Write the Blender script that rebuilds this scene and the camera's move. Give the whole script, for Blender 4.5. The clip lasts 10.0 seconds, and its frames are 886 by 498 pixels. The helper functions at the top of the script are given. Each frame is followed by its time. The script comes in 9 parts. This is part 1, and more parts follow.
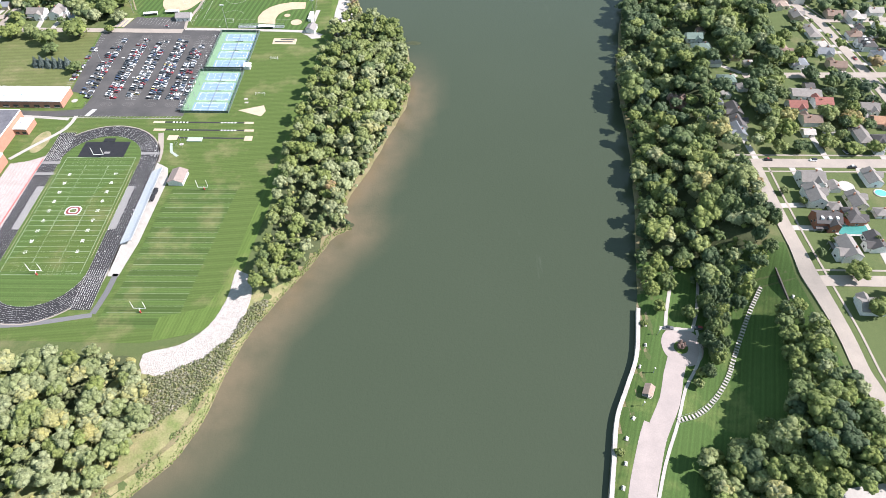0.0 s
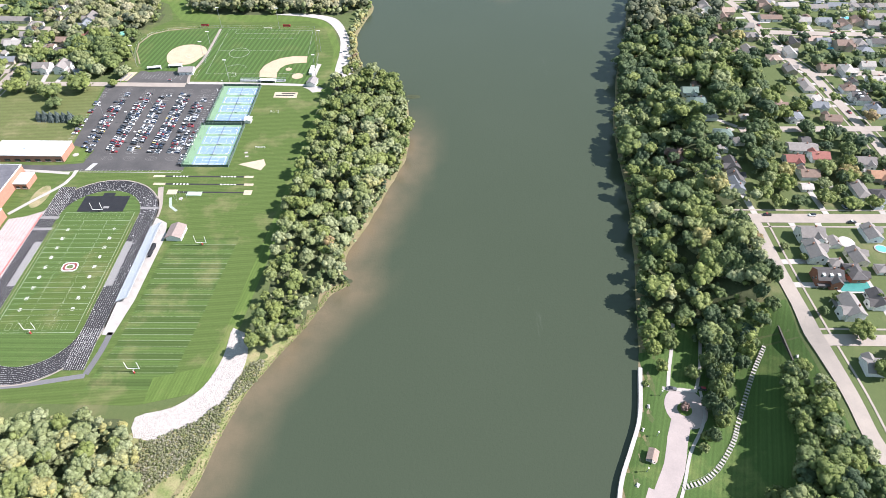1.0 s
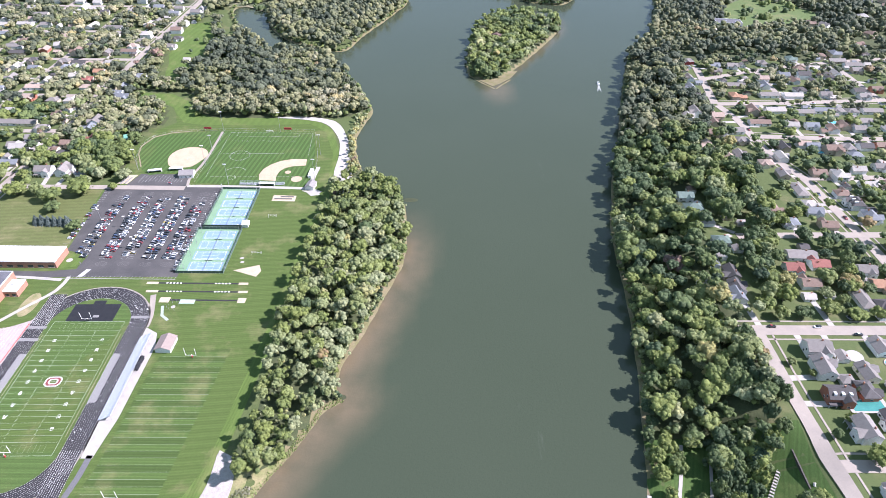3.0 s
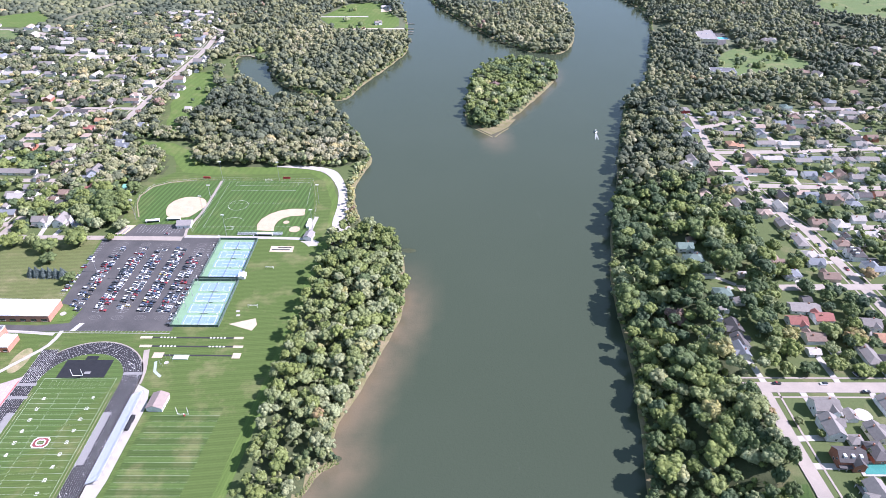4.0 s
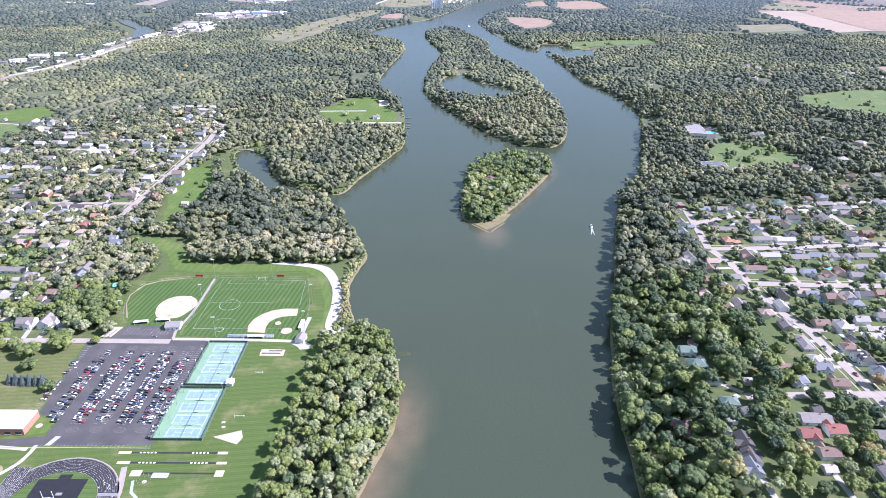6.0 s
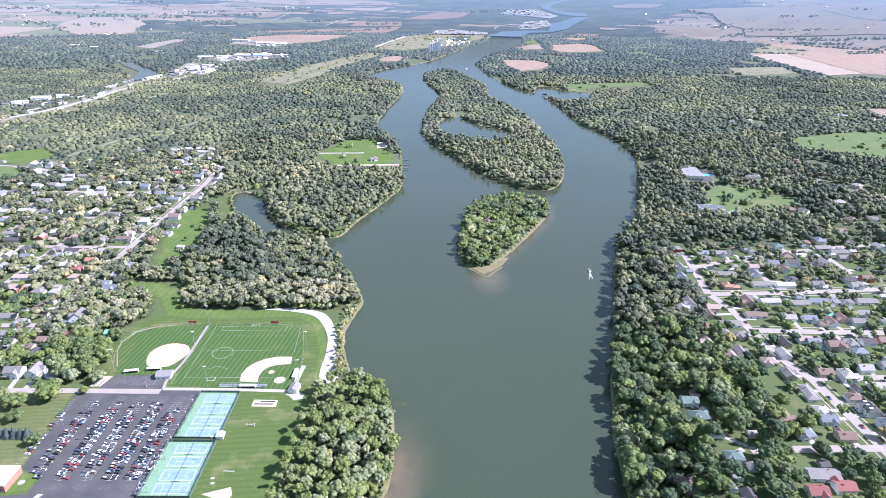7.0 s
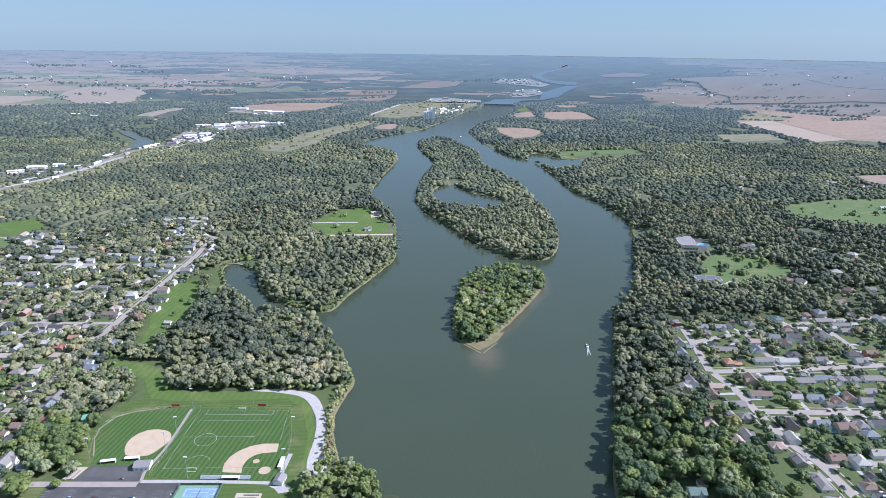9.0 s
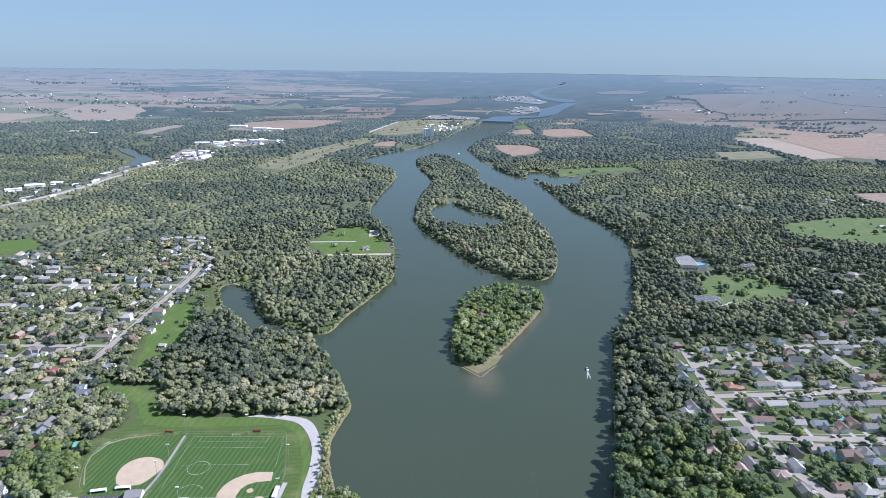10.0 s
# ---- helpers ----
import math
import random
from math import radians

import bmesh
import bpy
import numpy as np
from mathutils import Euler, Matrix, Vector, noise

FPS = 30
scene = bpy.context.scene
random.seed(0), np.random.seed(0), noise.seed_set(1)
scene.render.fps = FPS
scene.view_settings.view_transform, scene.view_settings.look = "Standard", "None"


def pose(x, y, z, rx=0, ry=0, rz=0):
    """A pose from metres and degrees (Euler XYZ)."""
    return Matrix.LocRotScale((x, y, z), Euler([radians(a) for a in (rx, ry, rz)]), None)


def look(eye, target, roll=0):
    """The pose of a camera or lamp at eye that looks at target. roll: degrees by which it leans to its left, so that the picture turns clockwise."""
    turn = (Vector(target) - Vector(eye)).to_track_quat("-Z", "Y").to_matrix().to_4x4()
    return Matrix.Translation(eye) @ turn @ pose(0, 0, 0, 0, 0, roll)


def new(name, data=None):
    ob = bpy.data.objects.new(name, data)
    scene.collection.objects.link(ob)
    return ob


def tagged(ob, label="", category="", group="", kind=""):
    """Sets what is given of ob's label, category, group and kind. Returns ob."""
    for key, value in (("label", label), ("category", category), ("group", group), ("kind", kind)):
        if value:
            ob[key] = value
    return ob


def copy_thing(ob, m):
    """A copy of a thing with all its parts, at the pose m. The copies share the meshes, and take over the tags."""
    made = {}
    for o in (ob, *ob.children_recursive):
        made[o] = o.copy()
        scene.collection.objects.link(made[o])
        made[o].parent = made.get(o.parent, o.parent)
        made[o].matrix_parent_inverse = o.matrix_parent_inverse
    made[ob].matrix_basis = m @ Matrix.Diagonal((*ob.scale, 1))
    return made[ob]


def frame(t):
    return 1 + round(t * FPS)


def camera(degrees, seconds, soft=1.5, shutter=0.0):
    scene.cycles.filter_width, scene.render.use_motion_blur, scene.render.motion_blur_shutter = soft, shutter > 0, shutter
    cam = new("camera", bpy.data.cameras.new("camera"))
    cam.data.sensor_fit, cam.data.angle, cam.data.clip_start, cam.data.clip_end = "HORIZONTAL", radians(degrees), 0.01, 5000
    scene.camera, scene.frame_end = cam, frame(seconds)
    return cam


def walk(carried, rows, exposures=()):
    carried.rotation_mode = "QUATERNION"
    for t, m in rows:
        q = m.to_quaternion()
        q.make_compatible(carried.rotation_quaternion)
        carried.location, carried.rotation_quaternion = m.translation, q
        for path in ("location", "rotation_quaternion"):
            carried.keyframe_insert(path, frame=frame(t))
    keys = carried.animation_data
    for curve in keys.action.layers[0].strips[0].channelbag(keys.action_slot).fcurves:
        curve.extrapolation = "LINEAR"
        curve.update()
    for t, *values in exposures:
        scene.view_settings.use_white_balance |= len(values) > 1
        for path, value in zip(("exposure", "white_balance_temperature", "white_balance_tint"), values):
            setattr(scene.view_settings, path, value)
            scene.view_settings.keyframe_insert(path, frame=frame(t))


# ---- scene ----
import itertools

cam = camera(70.2, 10.0, soft=0.85)
PATH = [
    (0, (1.768, 1.233, 298.607), (1.777, 2.567, 297.118), 0.8),
    (0.5, (2.084, 6.372, 301.32), (2.092, 7.752, 299.873), 0.7),
    (1, (2.416, 11.588, 304.641), (2.424, 13.011, 303.235), 0.7),
    (1.5, (2.264, 16.261, 307.347), (2.274, 17.727, 305.987), 0.8),
    (2, (2.019, 21.465, 310.448), (2.031, 22.972, 309.133), 0.8),
    (2.5, (2.068, 26.546, 312.68), (2.082, 28.095, 311.415), 0.9),
    (4, (3.076, 41.587, 321.45), (3.09, 43.247, 320.335), 0.8),
    (4.5, (3.555, 46.478, 324.306), (3.57, 48.173, 323.244), 0.8),
    (5, (3.353, 51.547, 327.389), (3.371, 53.274, 326.38), 0.8),
    (5.5, (3.57, 56.501, 330.248), (3.59, 58.258, 329.294), 0.8),
    (7, (5.147, 70.811, 338.955), (5.174, 72.647, 338.163), 0.9),
    (7.5, (5.811, 76.051, 341.92), (5.841, 77.906, 341.173), 0.9),
    (8, (6.315, 80.772, 345.029), (6.348, 82.644, 344.326), 0.9),
    (8.5, (7.039, 85.193, 347.19), (7.075, 87.082, 346.534), 0.8),
    (9, (6.739, 89.722, 349.966), (6.78, 91.626, 349.355), 0.8),
    (9.5, (7.531, 93.705, 353.134), (7.573, 95.621, 352.563), 0.8),
    (10, (7.959, 98.189, 355.658), (8.003, 100.107, 355.094), 0.8),
]
walk(cam, [(t, look(eye, target, roll)) for t, eye, target, roll in PATH], [(0, 1.19, 6200, 20), (2.5, 1.21, 5880, 27), (5, 1.22, 5540, 35), (7, 1.28, 5430, 31), (7.5, 1.04, 5380, 28), (8, 0.88, 5360, 26), (10, 0.65, 5350, 23)])

# ---- world, sun ----
SUN_EL, SUN_AZ = radians(43), radians(92)      # azimuth clockwise from +y
world = bpy.data.worlds.new("sky")
scene.world = world
world.use_nodes = True
wn = world.node_tree.nodes
sky = wn.new("ShaderNodeTexSky")
sky.sky_type, sky.sun_disc = "NISHITA", False
sky.sun_elevation, sky.sun_rotation = SUN_EL, SUN_AZ
sky.air_density, sky.dust_density, sky.ozone_density, sky.altitude = 1.0, 0.6, 3.0, 300
veil = wn.new("ShaderNodeMix")              # thin high haze evens out the blue
veil.data_type = "RGBA"
veil.inputs[0].default_value = 0.68
veil.inputs[7].default_value = (3.72, 5.50, 6.00, 1)
world.node_tree.links.new(sky.outputs[0], veil.inputs[6])
world.node_tree.links.new(veil.outputs[2], wn["Background"].inputs[0])
wn["Background"].inputs[1].default_value = 0.062
sun_data = bpy.data.lights.new("sun", "SUN")
sun_data.energy, sun_data.angle, sun_data.color = 5.0, radians(0.53), (1.0, 0.95, 0.88)
sun = new("sun", sun_data)
to_sun = Vector((math.sin(SUN_AZ) * math.cos(SUN_EL), math.cos(SUN_AZ) * math.cos(SUN_EL), math.sin(SUN_EL)))
sun.matrix_world = look(to_sun * 800 + Vector((0, 400, 0)), Vector((0, 400, 0)))

# ---- materials ----
MATS = {}


def nodes_of(name):
    m = bpy.data.materials.new(name)
    m.use_nodes = True
    MATS[name] = m
    return m, m.node_tree.nodes, m.node_tree.links


def ramp_node(n, stops):
    r = n.new("ShaderNodeValToRGB")
    els = r.color_ramp.elements
    while len(els) < len(stops):
        els.new(0.5)
    for e, (p, c) in zip(els, stops):
        e.position, e.color = p, (*c, 1)
    return r


def noise_node(n, l, coord, scale, detail=4, rough=0.6):
    t = n.new("ShaderNodeTexNoise")
    t.inputs["Scale"].default_value, t.inputs["Detail"].default_value, t.inputs["Roughness"].default_value = scale, detail, rough
    l.new(coord, t.inputs["Vector"])
    return t


def mix_node(n, l, fac, a, b, kind="MIX"):
    m = n.new("ShaderNodeMix")
    m.data_type, m.blend_type = "RGBA", kind
    for sock, v in ((m.inputs[0], fac), (m.inputs[6], a), (m.inputs[7], b)):
        if isinstance(v, (int, float)):
            sock.default_value = v
        elif isinstance(v, tuple):
            sock.default_value = (*v, 1)
        else:
            l.new(v, sock)
    return m.outputs[2]


def surface(name, a, b, scale=0.5, fine=6.0, rough=0.85, bump=0.0, vary=0.0, metal=0.0, spec=0.3, mottle=0.2):
    """Two tones mixed by a coarse noise, mottled by a fine one; vary: by object."""
    m, n, l = nodes_of(name)
    p = n["Principled BSDF"]
    geo = n.new("ShaderNodeNewGeometry")
    big = noise_node(n, l, geo.outputs["Position"], scale, 5)
    small = noise_node(n, l, geo.outputs["Position"], fine, 3)
    r = n.new("ShaderNodeMapRange")
    r.inputs[1].default_value, r.inputs[2].default_value = 0.32, 0.68
    l.new(big.outputs[0], r.inputs[0])
    col = mix_node(n, l, r.outputs[0], a, b)
    s = n.new("ShaderNodeMapRange")
    s.inputs[1].default_value, s.inputs[2].default_value, s.inputs[3].default_value, s.inputs[4].default_value = 0.3, 0.7, 1 - mottle, 1 + 0.9 * mottle
    l.new(small.outputs[0], s.inputs[0])
    col = mix_node(n, l, 1.0, col, s.outputs[0], "MULTIPLY")
    if vary:
        oi = n.new("ShaderNodeObjectInfo")
        hv = n.new("ShaderNodeHueSaturation")
        v = n.new("ShaderNodeMapRange")
        v.inputs[3].default_value, v.inputs[4].default_value = 1 - vary, 1 + vary
        l.new(oi.outputs["Random"], v.inputs[0])
        l.new(v.outputs[0], hv.inputs["Value"])
        l.new(col, hv.inputs["Color"])
        col = hv.outputs[0]
    l.new(col, p.inputs["Base Color"])
    p.inputs["Roughness"].default_value, p.inputs["Metallic"].default_value = rough, metal
    p.inputs["Specular IOR Level"].default_value = spec
    if bump:
        bn = n.new("ShaderNodeBump")
        bn.inputs["Strength"].default_value, bn.inputs["Distance"].default_value = bump, 0.3
        l.new(small.outputs[0], bn.inputs["Height"])
        l.new(bn.outputs[0], p.inputs["Normal"])
    return m


def plain(name, c, rough=0.6, metal=0.0, dirt=0.12):
    return surface(name, c, tuple(v * (1 - dirt) for v in c), 0.7, 5.0, rough, metal=metal)


def lawn(name, a, b, dry, stripe=0.0, width=6.0, angle=0.0):
    """Grass with mowing stripes, drier patches and blades' mottle."""
    m, n, l = nodes_of(name)
    p = n["Principled BSDF"]
    geo = n.new("ShaderNodeNewGeometry")
    big = noise_node(n, l, geo.outputs["Position"], 0.035, 6, 0.65)
    mid = noise_node(n, l, geo.outputs["Position"], 0.35, 4)
    small = noise_node(n, l, geo.outputs["Position"], 3.0, 2)
    col = mix_node(n, l, mid.outputs[0], a, b)
    r = n.new("ShaderNodeMapRange")
    r.inputs[1].default_value, r.inputs[2].default_value = 0.52, 0.74
    l.new(big.outputs[0], r.inputs[0])
    col = mix_node(n, l, r.outputs[0], col, dry)
    if stripe:
        mp = n.new("ShaderNodeMapping")
        mp.inputs["Rotation"].default_value[2] = radians(angle)
        l.new(geo.outputs["Position"], mp.inputs["Vector"])
        w = n.new("ShaderNodeTexWave")
        w.inputs["Scale"].default_value, w.inputs["Distortion"].default_value = math.pi / 10 / width, 0.4
        w.inputs["Detail Scale"].default_value = 0.3
        l.new(mp.outputs[0], w.inputs["Vector"])
        q = n.new("ShaderNodeMapRange")
        q.inputs[1].default_value, q.inputs[2].default_value = 0.35, 0.65
        q.inputs[3].default_value, q.inputs[4].default_value = 1 - stripe, 1 + stripe
        l.new(w.outputs["Fac"], q.inputs[0])
        col = mix_node(n, l, 1.0, col, q.outputs[0], "MULTIPLY")
        f = n.new("ShaderNodeTexWave")               # single passes of the mower
        f.inputs["Scale"].default_value, f.inputs["Distortion"].default_value = math.pi / 10 / 1.9, 1.2
        f.inputs["Detail"].default_value, f.inputs["Detail Scale"].default_value = 3.0, 0.15
        l.new(mp.outputs[0], f.inputs["Vector"])
        e = n.new("ShaderNodeMapRange")
        e.inputs[3].default_value, e.inputs[4].default_value = 1 - 0.04 - 0.45 * stripe, 1 + 0.04 + 0.45 * stripe
        l.new(f.outputs["Fac"], e.inputs[0])
        col = mix_node(n, l, 1.0, col, e.outputs[0], "MULTIPLY")
    s = n.new("ShaderNodeMapRange")
    s.inputs[1].default_value, s.inputs[2].default_value, s.inputs[3].default_value, s.inputs[4].default_value = 0.3, 0.7, 0.76, 1.22
    l.new(small.outputs[0], s.inputs[0])
    col = mix_node(n, l, 1.0, col, s.outputs[0], "MULTIPLY")
    l.new(col, p.inputs["Base Color"])
    p.inputs["Roughness"].default_value, p.inputs["Specular IOR Level"].default_value = 0.9, 0.2
    return m


def leaves(name, stops, glow=0.35, veil=None):
    """Foliage: hue by the tree's own tint, lightness by leaf clump."""
    m, n, l = nodes_of(name)
    p = n["Principled BSDF"]
    at = n.new("ShaderNodeAttribute")
    at.attribute_name = "tint"
    geo = n.new("ShaderNodeNewGeometry")
    add = n.new("ShaderNodeMath")
    add.operation = "MULTIPLY_ADD"
    l.new(geo.outputs["Random Per Island"], add.inputs[0])
    add.inputs[1].default_value = 0.08
    oi = n.new("ShaderNodeObjectInfo")
    obj = n.new("ShaderNodeMath")
    obj.operation = "MULTIPLY_ADD"
    l.new(oi.outputs["Color"], obj.inputs[0])
    obj.inputs[1].default_value = 1.0
    l.new(at.outputs["Fac"], obj.inputs[2])
    l.new(obj.outputs[0], add.inputs[2])
    r = ramp_node(n, stops)
    l.new(add.outputs[0], r.inputs[0])
    v = n.new("ShaderNodeMapRange")
    v.inputs[3].default_value, v.inputs[4].default_value = 0.82, 1.16
    l.new(geo.outputs["Random Per Island"], v.inputs[0])
    nz = noise_node(n, l, geo.outputs["Position"], 0.75, 4, 0.7)
    s = n.new("ShaderNodeMapRange")
    s.inputs[1].default_value, s.inputs[2].default_value, s.inputs[3].default_value, s.inputs[4].default_value = 0.3, 0.7, 0.62, 1.32
    l.new(nz.outputs[0], s.inputs[0])
    col = mix_node(n, l, 1.0, r.outputs[0], v.outputs[0], "MULTIPLY")
    col = mix_node(n, l, 1.0, col, s.outputs[0], "MULTIPLY")
    l.new(col, p.inputs["Base Color"])
    p.inputs["Roughness"].default_value, p.inputs["Specular IOR Level"].default_value = 0.65, 0.15
    bn = n.new("ShaderNodeBump")
    bn.inputs["Strength"].default_value, bn.inputs["Distance"].default_value = 0.9, 0.8
    l.new(nz.outputs[0], bn.inputs["Height"])
    l.new(bn.outputs[0], p.inputs["Normal"])
    tr = n.new("ShaderNodeBsdfTranslucent")
    l.new(col, tr.inputs[0])
    mx = n.new("ShaderNodeMixShader")
    mx.inputs[0].default_value = glow
    l.new(p.outputs[0], mx.inputs[1])
    l.new(tr.outputs[0], mx.inputs[2])
    last = mx.outputs[0]
    if veil:                                    # haze painted as emission, only on foliage kilometres off, stronger with distance
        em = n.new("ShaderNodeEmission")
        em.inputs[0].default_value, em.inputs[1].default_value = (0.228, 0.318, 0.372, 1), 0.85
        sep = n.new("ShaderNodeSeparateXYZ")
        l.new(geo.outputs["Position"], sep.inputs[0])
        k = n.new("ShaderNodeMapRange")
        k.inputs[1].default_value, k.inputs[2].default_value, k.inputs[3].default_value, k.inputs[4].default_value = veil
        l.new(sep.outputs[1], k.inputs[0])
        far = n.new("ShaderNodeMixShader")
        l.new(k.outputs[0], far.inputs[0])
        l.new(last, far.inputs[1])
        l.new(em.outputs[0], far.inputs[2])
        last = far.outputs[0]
    l.new(last, n["Material Output"].inputs[0])
    return m


LEAF_STOPS = [(0.0, (0.050, 0.078, 0.046)), (0.22, (0.080, 0.116, 0.058)), (0.38, (0.122, 0.162, 0.060)), (0.50, (0.178, 0.216, 0.062)),
              (0.62, (0.200, 0.235, 0.105)), (0.74, (0.270, 0.300, 0.165)), (0.84, (0.30, 0.285, 0.105)), (0.93, (0.25, 0.185, 0.095)), (1.0, (0.19, 0.135, 0.115))]
# greyer than LEAF_STOPS: haze over the farther woods, put into the leaf colour
MID_STOPS = [(0.0, (0.062, 0.079, 0.056)), (0.22, (0.098, 0.116, 0.076)), (0.38, (0.146, 0.160, 0.090)), (0.50, (0.196, 0.206, 0.096)), (0.62, (0.240, 0.238, 0.132)),
             (0.74, (0.300, 0.295, 0.195)), (0.84, (0.35, 0.300, 0.135)), (1.0, (0.23, 0.16, 0.125))]
LEAF = leaves("foliage", LEAF_STOPS, 0.17)
LEAF_MID = leaves("hazed_mid_foliage", MID_STOPS, 0.16)
# bluish leaf colours with distance haze painted in; LEAF_FAR adds emission on top
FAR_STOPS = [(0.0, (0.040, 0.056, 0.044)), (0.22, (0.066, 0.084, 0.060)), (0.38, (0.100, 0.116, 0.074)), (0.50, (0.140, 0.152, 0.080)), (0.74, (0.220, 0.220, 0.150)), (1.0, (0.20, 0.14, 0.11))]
LEAF_FAR = leaves("hazed_far_foliage", FAR_STOPS, 0.15, (2400, 4600, 0.03, 0.30))
REED = leaves("marsh_grass", [(0.0, (0.185, 0.235, 0.075)), (0.4, (0.17, 0.19, 0.09)), (0.7, (0.24, 0.245, 0.15)), (1.0, (0.30, 0.285, 0.21))], 0.3)
BARK = surface("bark", (0.13, 0.10, 0.075), (0.20, 0.17, 0.14), 1.2, 9, 0.9)
GRASS = lawn("rough_grass", (0.066, 0.092, 0.032), (0.090, 0.114, 0.042), (0.16, 0.15, 0.075))
TURF = lawn("mown_turf", (0.060, 0.097, 0.023), (0.078, 0.113, 0.030), (0.155, 0.155, 0.068), 0.05, 6.0, 84)
WOODFLOOR = surface("woodland_floor", (0.045, 0.062, 0.026), (0.075, 0.085, 0.038), 0.2, 1.5, 0.95)
MARSH = surface("marsh_grass_ground", (0.130, 0.165, 0.052), (0.270, 0.235, 0.125), 0.11, 1.2, 0.95)
# paler than WOODFLOOR: lightens the shaded gaps between far crowns through the floor colour
PALE_FLOOR = surface("far_woodland_floor", (0.070, 0.088, 0.048), (0.115, 0.125, 0.070), 0.03, 0.4, 0.95)
MUD = surface("bank_mud", (0.20, 0.165, 0.10), (0.13, 0.13, 0.05), 0.12, 1.2, 0.9)
FARM = surface("bare_field_soil", (0.205, 0.158, 0.12), (0.26, 0.20, 0.155), 0.004, 0.05, 0.95)
GRAVEL = surface("riprap_stone", (0.44, 0.41, 0.38), (0.34, 0.32, 0.295), 0.5, 2.2, 0.9, bump=0.6)
ASPHALT = surface("asphalt", (0.058, 0.057, 0.057), (0.090, 0.086, 0.083), 0.05, 2.0, 0.85)
OLDROAD = surface("worn_concrete_road", (0.310, 0.272, 0.232), (0.26, 0.230, 0.200), 0.1, 1.5, 0.9, mottle=0.07)
CONCRETE = surface("pale_concrete", (0.38, 0.36, 0.33), (0.315, 0.30, 0.275), 0.2, 2.0, 0.88, mottle=0.08)
WHITE = plain("white_paint", (0.80, 0.80, 0.78), 0.7)
SAND = surface("infield_clay", (0.455, 0.355, 0.25), (0.39, 0.305, 0.21), 0.15, 2.0, 0.95)
PALESAND = surface("pale_sand", (0.45, 0.375, 0.275), (0.38, 0.32, 0.235), 0.2, 2.0, 0.95)


def water_material():
    m, n, l = nodes_of("river_water")
    p = n["Principled BSDF"]
    geo = n.new("ShaderNodeNewGeometry")
    at = n.new("ShaderNodeAttribute")
    at.attribute_name = "silt"
    big = noise_node(n, l, geo.outputs["Position"], 0.006, 4, 0.55)
    base = mix_node(n, l, big.outputs[0], (0.040, 0.053, 0.032), (0.048, 0.061, 0.039))
    plume = noise_node(n, l, geo.outputs["Position"], 0.03, 5, 0.6)
    k = n.new("ShaderNodeMath")
    k.operation = "MULTIPLY"
    l.new(at.outputs["Fac"], k.inputs[0])
    q = n.new("ShaderNodeMapRange")
    q.inputs[1].default_value, q.inputs[2].default_value, q.inputs[3].default_value = 0.25, 0.6, 0.35
    l.new(plume.outputs[0], q.inputs[0])
    l.new(q.outputs[0], k.inputs[1])
    streak = n.new("ShaderNodeMapping")               # thin pale drifts of foam along the current
    streak.inputs["Scale"].default_value = (1.0, 0.16, 1.0)
    l.new(geo.outputs["Position"], streak.inputs["Vector"])
    drift = noise_node(n, l, streak.outputs[0], 0.035, 7, 0.72)
    v = n.new("ShaderNodeMapRange")
    v.inputs[1].default_value, v.inputs[2].default_value, v.inputs[4].default_value = 0.66, 0.80, 0.35
    l.new(drift.outputs[0], v.inputs[0])
    base = mix_node(n, l, v.outputs[0], base, (0.13, 0.145, 0.12))
    col = mix_node(n, l, k.outputs[0], base, (0.150, 0.118, 0.074))
    l.new(col, p.inputs["Base Color"])
    p.inputs["Roughness"].default_value, p.inputs["IOR"].default_value = 0.09, 1.33
    rip = noise_node(n, l, geo.outputs["Position"], 0.5, 4, 0.7)
    bn = n.new("ShaderNodeBump")
    bn.inputs["Strength"].default_value, bn.inputs["Distance"].default_value = 0.25, 0.5
    l.new(rip.outputs[0], bn.inputs["Height"])
    l.new(bn.outputs[0], p.inputs["Normal"])
    return m


WATER = water_material()

# ---- plan of the land ----
LEFT_BANK = [(-290, -900), (-240, -200), (-205, 0), (-178, 60), (-150, 105), (-127, 129), (-120, 146), (-117, 165), (-108, 199), (-99, 220),
             (-84, 245), (-67, 279), (-57, 288), (-63, 298), (-62, 314), (-46, 359), (-32, 406), (-25, 433), (-27, 496), (-32, 520),
             (-44, 545), (-66, 552), (-78, 585), (-87, 640), (-77, 690), (-76, 709), (-96, 770), (-117, 812), (-148, 872)]
LEFT_BAY = [(-174, 886), (-215, 892), (-255, 924), (-285, 959), (-321, 1037), (-332, 1080), (-316, 1093), (-281, 1067), (-256, 998),
            (-227, 948), (-197, 921), (-170, 908), (-132, 898)]
LEFT_UP = [(-111, 964), (-75, 1059), (-55, 1130), (-57, 1205), (-63, 1320), (-80, 1430), (-109, 1509), (-140, 1640), (-133, 1814),
           (-105, 2078), (-109, 2230), (-153, 2323), (-246, 2440), (-240, 2560), (-137, 2773), (-44, 2893), (91, 3311), (167, 3626),
           (271, 3866), (345, 4240), (390, 4420)]
RIGHT_BANK = [(20, -900), (45, -200), (65, 0), (80, 100), (87, 129), (93, 153), (102, 172), (111, 192), (118, 223), (122, 238), (128, 277),
              (134, 308), (140, 349), (144, 388), (147, 430), (152, 480), (161, 518), (170, 560), (185, 610), (200, 665), (214, 720),
              (236, 800), (258, 870), (266, 900), (306, 960), (345, 1070), (380, 1185), (410, 1300), (428, 1380), (428, 1480)]
